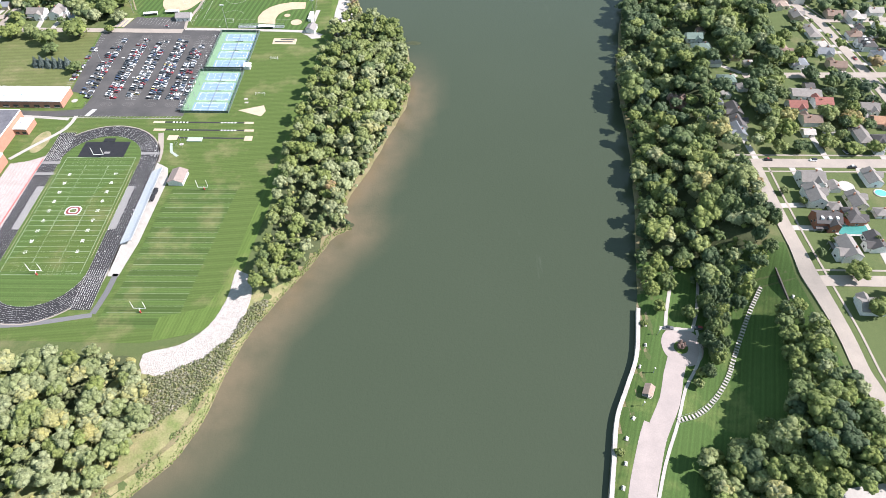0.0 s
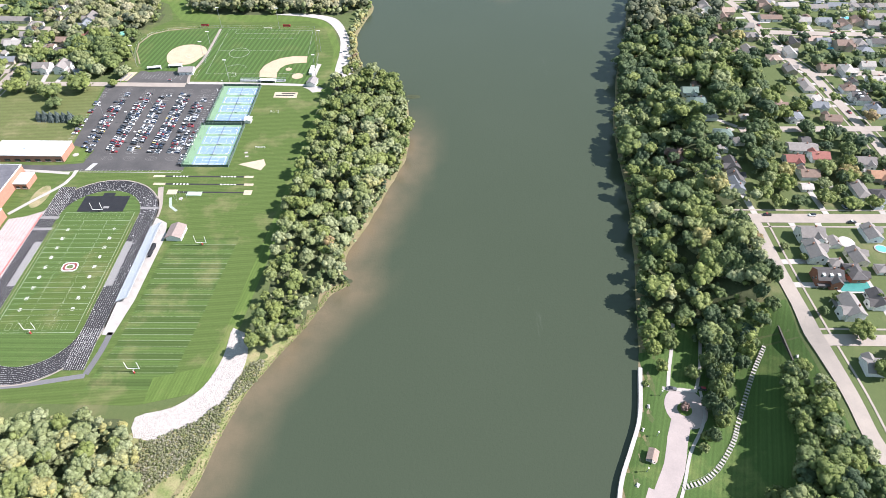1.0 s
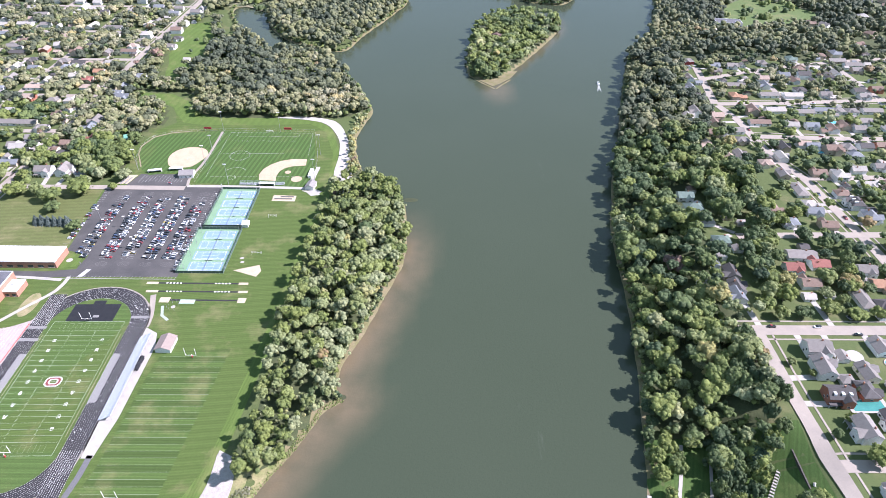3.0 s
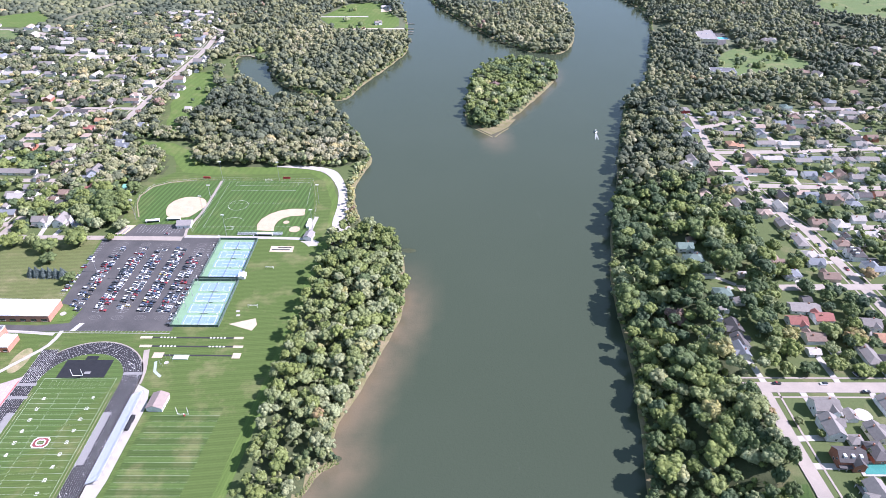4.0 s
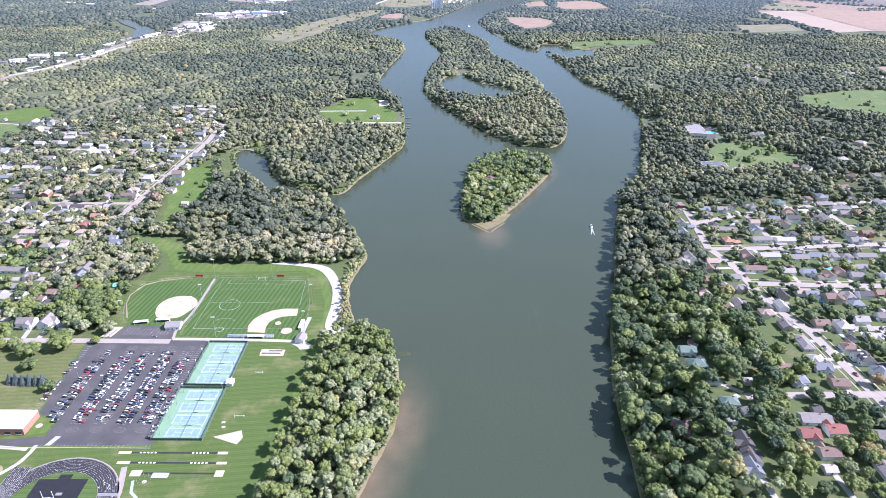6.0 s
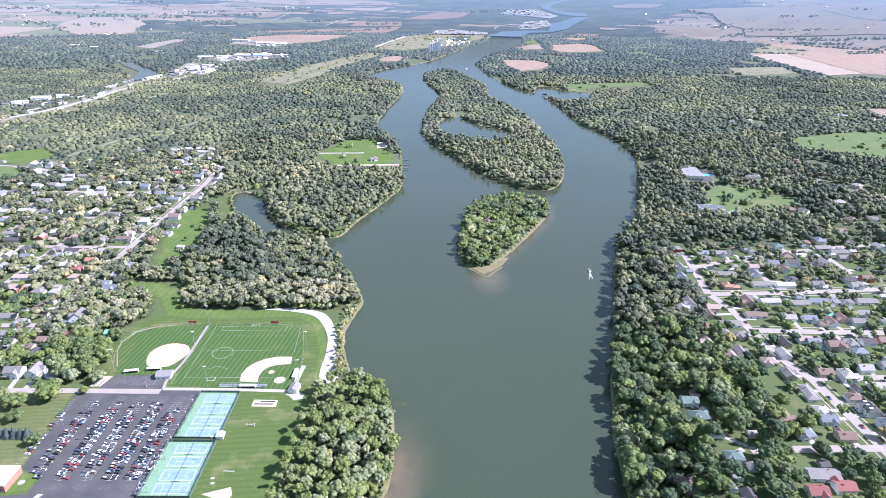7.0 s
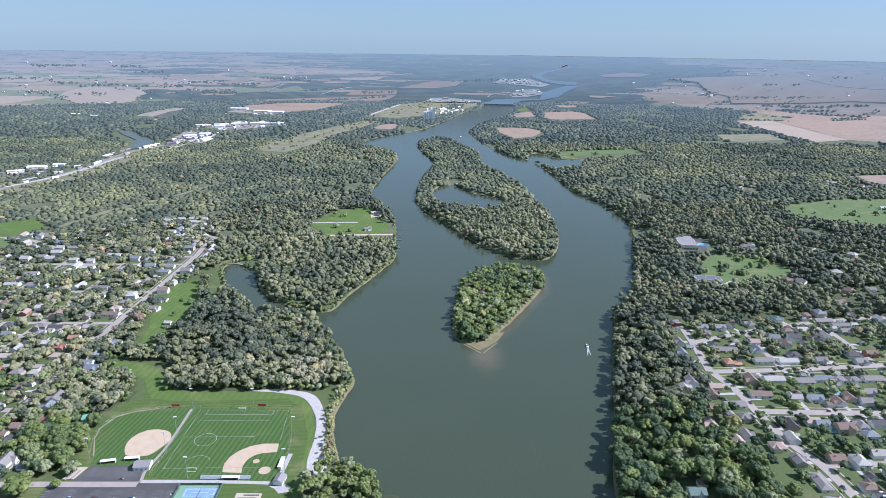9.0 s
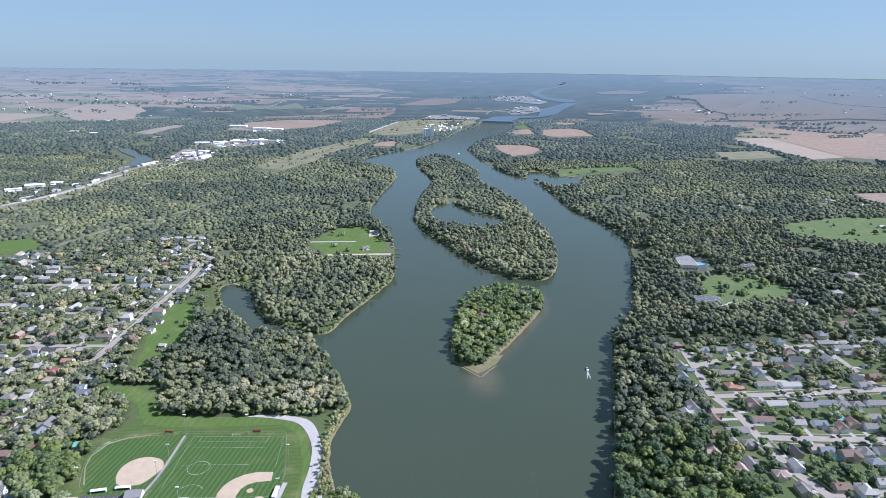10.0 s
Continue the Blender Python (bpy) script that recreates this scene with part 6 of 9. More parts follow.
# ---- tennis courts ----
NETMESH = plain("tennis_net_mesh", (0.22, 0.27, 0.30), 0.9)
def tennis_block(x0, x1, y0, y1, centres, gap):
    b = tagged(empty("tennis_courts"), "fenced block of blue tennis courts on green acrylic", "tennis court", "tennis court blocks", "structure")
    part("pad", slabbed([(x0, y0), (x1, y0), (x1, y1), (x0, y1)], -0.1, 0.09), COURTGREEN, b)
    cx = (x0 + x1) / 2 + gap
    for cy in centres:
        c = part("court", slabbed([(cx - 13.4, cy - 5.2), (cx + 13.4, cy - 5.2), (cx + 13.4, cy + 5.2), (cx - 13.4, cy + 5.2)], 0, 0.12), COURTBLUE, b)
        bm = bmesh.new()
        zz = 0.15
        for (a, d, e, f) in ((-11.9, 11.9, -5.5, -5.35), (-11.9, 11.9, 5.35, 5.5), (-11.9, 11.9, -4.15, -4.02), (-11.9, 11.9, 4.02, 4.15), (-11.95, -11.75, -5.5, 5.5), (11.75, 11.95, -5.5, 5.5),
                             (-6.45, -6.35, -4.1, 4.1), (6.35, 6.45, -4.1, 4.1), (-6.4, 6.4, -0.06, 0.06)):
            slab(bm, [(cx + a, cy + e), (cx + d, cy + e), (cx + d, cy + f), (cx + a, cy + f)], zz - 0.03, zz)
        part("court_lines", bm, WHITE, c)
        part("net", boxed(cx - 0.03, cx + 0.03, cy - 6.3, cy + 6.3, 0.15, 0.98), NETMESH, c)
        for s in (-1, 1):
            part("net_post", rod(bmesh.new(), (cx, cy + s * 6.4, 0.1), (cx, cy + s * 6.4, 1.2), 0.07, n=6), STEEL, c)
        part("bench", boxed(cx + rng.uniform(-3, 3) - 0.8, cx + 3.5, cy - 6.9, cy - 6.5, 0.1, 0.55), DARKMESH, c)
    for (xa, ya, xb, yb) in ((x0, y0, x1, y0), (x1, y0, x1, y1), (x1, y1, x0, y1), (x0, y1, x0, y0)):
        n = max(1, round(math.hypot(xb - xa, yb - ya) / 3.05))
        for k in range(n):
            xk, yk = xa + (xb - xa) * k / n, ya + (yb - ya) * k / n
            part("fence_post", rod(bmesh.new(), (xk, yk, 0), (xk, yk, 3.05), 0.06, n=5), STEEL, b)
        bm = rod(bmesh.new(), (xa, ya, 3.05), (xb, yb, 3.05), 0.06, n=5)
        part("fence_rail", bm, STEEL, b)
        part("windscreen", boxed(min(xa, xb) - 0.03, max(xa, xb) + 0.03, min(ya, yb) - 0.03, max(ya, yb) + 0.03, 0.3, 2.4), DARKMESH, b)
    return b


tennis_block(-199, -164.5, 471.5, 532, (523, 508, 494, 480), 1.5)
tennis_block(-202, -165.0, 409.5, 468, (460, 446, 432, 418), 1.8)


def light_pole(x, y, h, heads, label, wide=2.4, turn=0.0):
    p = tagged(empty("light_pole", pose(x, y, z_at(x, y), 0, 0, turn)), label, "light pole", "light poles")
    part("pole", rod(bmesh.new(), (0, 0, 0), (0, 0, h), 0.2, 0.11), STEEL, p)
    part("crossarm", boxed(-wide / 2, wide / 2, -0.08, 0.08, h - 0.3, h - 0.15), STEEL, p)
    for k in range(heads):
        a = -wide / 2 + wide * (k + 0.5) / heads
        part("lamp_head", boxed(a - 0.3, a + 0.3, -0.55, 0.35, h - 0.15, h + 0.4), TRIM, p)
    return p


for x, y, h in ((-196, 540, 22), (-231, 650, 22), (-170, 650, 22), (-117, 551, 22), (-233, 612, 14), (-228, 575, 22), (-291, 566, 22), (-119, 600, 22)):
    light_pole(x, y, h, 4, "tall steel sports floodlight pole with a row of lamp heads", 3.4)
for x, y in ((-255, 500), (-246, 441), (-264, 470), (-290, 480)):
    light_pole(x, y, 11, 2, "slim car park lamp post with twin white heads")
for x in (-197.5, -166):
    for y in (415, 432, 448, 463, 478, 494, 510, 526):
        light_pole(x, y, 9, 1, "slim white tennis court lamp post", 1.2)

# ---- ballpark ----
park = tagged(empty("ballpark_field"), "striped ballpark turf with clay infields and white soccer lines", "sports field", kind="structure")
part("outfield", slabbed([(-232, 649), (-133, 649), (-122, 587), (-121, 541), (-136, 536), (-228, 543)], -0.1, 0.09), BALLTURF, park)
part("softball_outfield", slabbed([(-294, 572), (-303, 596), (-305, 613), (-299, 632), (-285, 641), (-265, 646), (-233, 649), (-229, 575), (-240, 564), (-277, 556)], -0.1, 0.10), BALLTURF, park)
part("softball_infield", slabbed(flow([(-263, 573), (-269.5, 588), (-268, 602), (-259, 611), (-247, 612), (-237, 607), (-232.5, 596), (-236, 584), (-242, 573), (-252, 571)], 3, True), 0, 0.14), SAND, park)
part("infield_ring", arc_bm(-247, 588, 3.2, 0.25, 0.17), LINE, park)
part("baseball_infield", slabbed([(-170, 549), (-172, 560), (-170, 570), (-164.5, 579), (-156, 586), (-145, 590), (-131, 590), (-130, 577.5), (-143, 575.5), (-149.5, 572), (-153.5, 566), (-155, 557), (-153.5, 548)], 0, 0.14), SAND, park)
part("mound", slabbed(disc(-145, 564, 2.9, 24), 0, 0.3), SAND, park)
part("home_circle", slabbed(disc(-134.5, 551.5, 5.2, 28), 0, 0.14), SAND, park)
for a, b in (((-222, 554), (-128, 556)), ((-222, 554), (-222, 646)), ((-222, 646), (-134, 646)), ((-134, 646), (-131, 596)), ((-222, 600), (-156, 601)), ((-216, 627), (-148, 628)),
             ((-214, 646), (-214, 638)), ((-148, 646), (-148, 638)), ((-214, 638), (-148, 638))):
    part("soccer_line", line_bm(a, b, 0.16, 0.14), LINE, park)
part("centre_circle", arc_bm(-200, 596, 9.8, 0.3, 0.14), LINE, park)
part("penalty_arc", arc_bm(-196, 561, 11, 0.28, 0.14, 30, 150, 16), LINE, park)
tagged(part("warm_up_path", slabbed([(-291, 571), (-303, 597), (-306.3, 613), (-300.3, 634.2), (-285.6, 644), (-264, 649.3), (-264, 648), (-285, 642.8), (-299.4, 633), (-305, 613), (-302, 597), (-290, 572)], 0, 0.12), TANPATH),
       "pale warning track round the softball outfield", "path", kind="structure")
strip_thing("ballpark_walk", [(-234, 537), (-205, 537), (-150, 536), (-120, 534), (-108, 528)], 4, CONCRETE, "white concrete walk between courts and diamonds", "path", 0.12, level=0)
strip_thing("ballpark_walk", [(-234, 537), (-236, 548), (-234, 566), (-231.5, 590), (-231.5, 648)], 2.6, OLDROAD, "white concrete walk beside the softball diamond", "path", 0.13, level=0)
strip_thing("ballpark_walk", [(-119, 536), (-119, 552), (-117, 575)], 4, CONCRETE, "white concrete walk beside the dugout", "path", 0.13, level=0)
tagged(part("plaza", slabbed([(-126, 531), (-110, 531), (-108, 524), (-116, 522), (-121, 528)], 0, 0.16), CONCRETE), "small white concrete plaza", "pavement", kind="structure")
tagged(part("bullpen", slabbed([(-150, 513), (-129, 512.5), (-129, 522), (-150, 522.5)], 0, 0.1), PALESAND), "pale rectangular batting area", "pavement", kind="structure")
for x, y, l, t in ((-140, 516, 16, 0), (-137, 519.5, 12, 0), (-292, 545, 12, 78), (-296, 545, 14, 78)):
    w = tagged(part("batting_screen", boxed(-l / 2, l / 2, -0.25, 0.25, 0, 1.0), GREYMAT), "low grey batting screen", "screen", "batting screens")
    w.matrix_basis = pose(x, y, 0.1, 0, 0, t)
tagged(part("side_pen", slabbed([(-301, 540), (-291, 540), (-287, 556), (-296, 556)], 0, 0.1), PALESAND), "pale rectangular practice pen", "pavement", kind="structure")


def dugout(x, y, l, turn, label):
    d = tagged(empty("dugout", pose(x, y, 0.1, 0, 0, turn)), label, "dugout", "dugouts")
    bm = box(bmesh.new(), -l / 2, l / 2, 1.3, 1.5, 0, 2.4)
    box(bm, -l / 2, -l / 2 + 0.2, -1.3, 1.3, 0, 2.2)
    box(bm, l / 2 - 0.2, l / 2, -1.3, 1.3, 0, 2.2)
    part("wall", bm, TRIM, d)
    part("roof", boxed(-l / 2 - 0.3, l / 2 + 0.3, -1.7, 1.8, 2.4, 2.6), WHITEROOF, d)
    part("bench", boxed(-l / 2 + 0.5, l / 2 - 0.5, 0.5, 0.95, 0.4, 0.5), STEEL, d)
    return d


dugout(-160, 540, 14, 0, "white roofed dugout beside the clay infield")
dugout(-122, 560, 14, -92, "white roofed dugout along the foul line")
dugout(-273, 562, 12, 12, "white roofed softball dugout behind the fence")
dugout(-254, 566, 12, 6, "white roofed softball dugout beside the hut")
for x, l in ((-176, 20), (-150, 12)):
    bleachers(pose(x, 540, 0.1, 0, 0, 90), l, 4, "short aluminium bleachers behind the backstop")
for x, y in ((-248, 650), (-162, 651)):
    s = tagged(empty("scoreboard", pose(x, y, 0)), "red scoreboard on two posts behind the outfield fence", "scoreboard", "scoreboards")
    for k in (-2.4, 2.4):
        part("post", rod(bmesh.new(), (k, 0, 0), (k, 0, 3), 0.15, n=6), STEEL, s)
    part("panel", boxed(-4, 4, -0.15, 0.15, 1.8, 4.2), REDPAINT, s)


def fence(line, h, label, step=3.0):
    f = tagged(empty("fence"), label, "fence", "ballpark fences")
    p = flow(line, step)
    bm = bmesh.new()
    for (xa, ya), (xb, yb) in zip(p, p[1:]):
        for z in (0.1, h):
            rod(bm, (xa, ya, z), (xb, yb, z), 0.05, n=4)
    part("rail", bm, STEEL, f)
    for x, y in p[::2]:
        part("post", rod(bmesh.new(), (x, y, 0), (x, y, h), 0.06, n=5), STEEL, f)
    return f


fence([(-294, 571), (-303, 595), (-306, 613), (-300, 633), (-285, 643.5), (-265, 648)], 1.8, "curved chain-link outfield fence")
fence([(-265, 648), (-232, 651), (-190, 651), (-133, 651)], 2.4, "straight chain-link outfield fence")
fence([(-133, 651), (-126, 620), (-120, 587), (-119, 545)], 3.0, "tall chain-link fence along the foul line")
fence([(-229, 649), (-229, 590), (-230, 545)], 2.4, "chain-link fence between the two diamonds")

# ---- streets ----
for i, (line, w) in enumerate(ROADS):
    strip_thing("road", line, w, OLDROAD, "sun-bleached concrete residential street", "road", (0.55 if i == 0 else 0.24) + 0.02 * (i % 7))
for line, w, sides in ((ROADS[0][0][1:], 10, (1,)), (ROADS[1][0], 9, (1, -1)), (ROADS[3][0][:6], 9, (1, -1)), (ROADS[5][0], 9, (1, -1)), (ROADS[9][0], 9, (1, -1)), (ROADS[12][0], 9, (1, -1)), (ROADS[2][0], 8, (-1,))):
    p = flow(line, 12)
    d = np.gradient(p, axis=0)
    d /= np.linalg.norm(d, axis=1)[:, None]
    for s in sides:
        off = p + s * (w / 2 + 4.0) * np.stack([d[:, 1], -d[:, 0]], 1)
        strip_thing("pavement", [tuple(q) for q in off], 1.3, OLDROAD, "pale concrete pavement along the street", "pavement", 0.17 + 0.008 * (s > 0))
strip_thing("road", [(120, 84), (158, 97), (182, 102.5), (250, 112)], 14, CONCRETE, "wide pale concrete highway with painted lines", "road", 0.3)

# park drive with its turning circle
ROADPARK = surface("pinkish_park_drive", (0.33, 0.285, 0.265), (0.28, 0.245, 0.23), 0.12, 1.4, 0.9, mottle=0.07)
drive = tagged(empty("park_drive"), "pinkish concrete park drive ending in a turning circle", "road", kind="structure")
me = ribbon([(86, 70), (94.5, 104), (102, 125), (113, 146), (123, 163), (128.5, 178), (133, 188)], 10.5, 0.16)
me.materials.append(ROADPARK)
mesh_part("drive", me, drive)
me = ribbon([(94, 92), (98, 112), (105, 131), (110, 143), (113, 149)], 13, 0.15)
me.materials.append(ROADPARK)
mesh_part("parking_bay", me, drive)


def draped_disc(cx, cy, r, lift, mat, name, parent, n=28, ry=None):
    bm = bmesh.new()
    rows = [[bm.verts.new((x, y, z_at(x, y) + lift)) for x, y in disc(cx, cy, r * k, n, ry=(ry or r) * k)] for k in (0.35, 0.7, 1.0)]
    c = bm.verts.new((cx, cy, z_at(cx, cy) + lift))
    for i in range(n):
        j = (i + 1) % n
        bm.faces.new((c, rows[0][i], rows[0][j]))
        for a, b in zip(rows, rows[1:]):
            bm.faces.new((a[i], b[i], b[j], a[j]))
    return part(name, bm, mat, parent)


draped_disc(138, 197, 11.5, 0.18, ROADPARK, "turning_circle", drive, ry=13)
draped_disc(137, 196, 4.0, 0.34, LEVEE, "planted_island", drive)
strip_thing("kerb_path", [(101, 100), (113, 129), (124, 150), (133, 170), (140, 180), (147, 192), (149, 208)], 1.6, CONCRETE, "pale concrete walk beside the park drive", "path", 0.3)
strip_thing("park_path", [(131, 208), (135, 222), (140, 236), (146, 256)], 2.0, CONCRETE, "pale concrete path into the trees", "path", 0.25)
strip_thing("park_path", [(146, 207), (152, 220), (157, 236), (160, 246)], 1.8, CONCRETE, "pale concrete path up the slope", "path", 0.25)
strip_thing("park_path", [(120, 212), (131, 209), (146, 208)], 2.2, CONCRETE, "pale concrete path to the river wall", "path", 0.27)
PARKGRASS = lawn("park_turf", (0.046, 0.088, 0.022), (0.064, 0.108, 0.028), (0.13, 0.16, 0.05), 0.05, 3.0, 20)
me, gxs, gys, q = grid_mesh("park_lawn", np.arange(80, 211, 5.0), np.arange(90, 262, 5.0), lambda x, y: height(x, y) + 0.08,
                            lambda x, y: (x > np.interp(y, right_line[:, 1], right_line[:, 0]) + 4) & (x < 209))
me.materials.append(PARKGRASS)
tagged(mesh_part("park_lawn", me), "mown park lawn sloping up from the river", "lawn", kind="structure")

# river wall
wall_line = flow([(80, 100), (87, 129), (93, 153), (102, 172), (111, 192), (118, 223)], 4)
bm = bmesh.new()
a, b = ring_band(wall_line, 1.1)
va = []
for (x0, y0), (x1, y1) in zip(wall_line, np.gradient(wall_line, axis=0)):
    d = np.array((y1 * 0 + x1, y1)) / math.hypot(x1, y1)
    s = np.array((d[1], -d[0]))
    va.append([bm.verts.new((x0 + s[0] * o, y0 + s[1] * o, z)) for o, z in ((-0.6, -3.5), (-0.6, 1.0), (1.6, 1.0), (1.6, -3.5))])
for p, q in zip(va, va[1:]):
    for i in range(4):
        j = (i + 1) % 4
        bm.faces.new((p[i], q[i], q[j], p[j]))
bm.faces.new(va[0])
bm.faces.new(va[-1][::-1])
bmesh.ops.recalc_face_normals(bm, faces=bm.faces[:])
tagged(part("river_wall", bm, CONCRETE), "low pale concrete river wall along the park", "retaining wall", kind="structure")

# curved stairway up the slope, step by step
stairs = tagged(empty("hillside_stairs"), "long curved concrete stairway climbing the grassy slope", "stairs", kind="structure")
path = flow([(125, 152), (135, 155), (145, 162), (157, 176), (165, 190), (180, 216), (192, 234)], 1.9)
grad = np.gradient(path, axis=0)
for (x, y), (dx, dy) in zip(path, grad):
    o = part("step", boxed(-0.5, 0.5, -1.25, 1.25, -0.5, 0.28), CONCRETE, stairs)
    o.matrix_basis = pose(x, y, z_at(x, y) + 0.25, 0, 0, math.degrees(math.atan2(dy, dx)))
bm = bmesh.new()
for (p, q) in zip(path[::2], path[2::2]):
    for s in (-1.9, 1.9):
        rod(bm, (p[0], p[1] + s * 0.2 + (s > 0) * 1.4 - (s < 0) * 1.4, z_at(*p) + 1.1), (q[0], q[1] + s * 0.2 + (s > 0) * 1.4 - (s < 0) * 1.4, z_at(*q) + 1.1), 0.06, n=4)
part("handrail", bm, STEEL, stairs)

# dark retaining wall below the street
ret = tagged(part("retaining_wall", boxed(-0.4, 0.4, -13, 13, -3, 1.4), surface("dark_timber_wall", (0.06, 0.055, 0.05), (0.09, 0.08, 0.07), 0.5, 3, 0.9)), "dark timber retaining wall below the street", "retaining wall", kind="structure")
ret.matrix_basis = pose(201.5, 233, z_at(201.5, 233) + 0.6, 0, 0, -2)

# pavilion in the park
pav = tagged(empty("picnic_pavilion", pose(112.5, 168, z_at(112.5, 168), 0, 0, 65)), "small open picnic pavilion with a brown roof", "pavilion")
for sx in (-2.6, 2.6):
    for sy in (-1.9, 1.9):
        part("post", boxed(sx - 0.12, sx + 0.12, sy - 0.12, sy + 0.12, -0.3, 2.6), BARK, pav)
part("roof", gable_roof(bmesh.new(), 3.0, 2.3, 2.6, 1.3, 0.5), surface("brown_shingle", (0.30, 0.23, 0.19), (0.24, 0.18, 0.15), 0.6, 4, 0.9), pav)
part("floor", boxed(-3.2, 3.2, -2.5, 2.5, -0.3, 0.12), CONCRETE, pav)
part("table", boxed(-1.2, 1.2, -0.5, 0.5, 0.1, 0.85), BARK, pav)
for x, y in ((102, 153), (96.5, 142), (90, 117), (93.5, 129), (118, 198), (112, 184), (204, 222), (206, 213)):
    bn = tagged(empty("park_bench", pose(x, y, z_at(x, y) + 0.1, 0, 0, rng.uniform(50, 80))), "pale park bench on the lawn", "bench", "park benches")
    part("pad", boxed(-1.2, 1.2, -0.9, 0.9, -0.2, 0.06), CONCRETE, bn)
    part("seat", boxed(-0.9, 0.9, -0.25, 0.25, 0.42, 0.5), TRIM, bn)
    part("backrest", boxed(-0.9, 0.9, 0.25, 0.32, 0.5, 0.95), TRIM, bn)
    for s in (-0.7, 0.7):
        part("leg", boxed(s - 0.06, s + 0.06, -0.2, 0.2, 0, 0.42), STEEL, bn)
for x, y in ((118, 180), (108, 160), (126, 205)):
    light_pole(x, y, 4.5, 1, "short dark park lamp post on the lawn", 0.6)

# ---- houses ----
ROOFS = {"grey": (0.21, 0.195, 0.18), "slate": (0.09, 0.085, 0.083), "pale": (0.36, 0.34, 0.31), "blue": (0.18, 0.195, 0.21), "brown": (0.20, 0.145, 0.115),
         "tan": (0.36, 0.28, 0.23), "red": (0.26, 0.11, 0.09), "orange": (0.33, 0.19, 0.12), "green": (0.13, 0.18, 0.155)}
WALLS = {"white": (0.74, 0.74, 0.72), "cream": (0.66, 0.62, 0.48), "tan": (0.44, 0.37, 0.29), "brick": (0.34, 0.15, 0.10), "red": (0.36, 0.07, 0.07)}
ROOFM = {k: surface("shingle_" + k, c, tuple(v * 0.8 for v in c), 0.5, 4.0, 0.9, vary=0.12) for k, c in ROOFS.items()}
WALLM = {k: surface("siding_" + k, c, tuple(v * 0.88 for v in c), 0.6, 3.0, 0.8, vary=0.06) for k, c in WALLS.items()}
SIZES = {"big": (7.6, 5.4, 5.6, 3.3), "med": (6.6, 4.8, 3.8, 2.8), "small": (4.0, 3.4, 2.7, 1.8), "long": (10.8, 5.2, 3.2, 2.3), "longy": (10.8, 4.8, 3.2, 2.2)}
house_models = {}


def window_on(parent, x, y, z, w, h, face):
    """A framed window set in a wall that faces -y, +y, -x or +x."""
    if face in ("s", "n"):
        s = -1 if face == "s" else 1
        f = part("window", boxed(x - w / 2 - 0.12, x + w / 2 + 0.12, min(y, y + s * 0.07), max(y, y + s * 0.07), z - 0.12, z + h + 0.12), TRIM, parent)
        part("pane", boxed(x - w / 2, x + w / 2, min(y, y + s * 0.1), max(y, y + s * 0.1), z, z + h), GLASS, f)
    else:
        s = -1 if face == "w" else 1
        f = part("window", boxed(min(x, x + s * 0.07), max(x, x + s * 0.07), y - w / 2 - 0.12, y + w / 2 + 0.12, z - 0.12, z + h + 0.12), TRIM, parent)
        part("pane", boxed(min(x, x + s * 0.1), max(x, x + s * 0.1), y - w / 2, y + w / 2, z, z + h), GLASS, f)


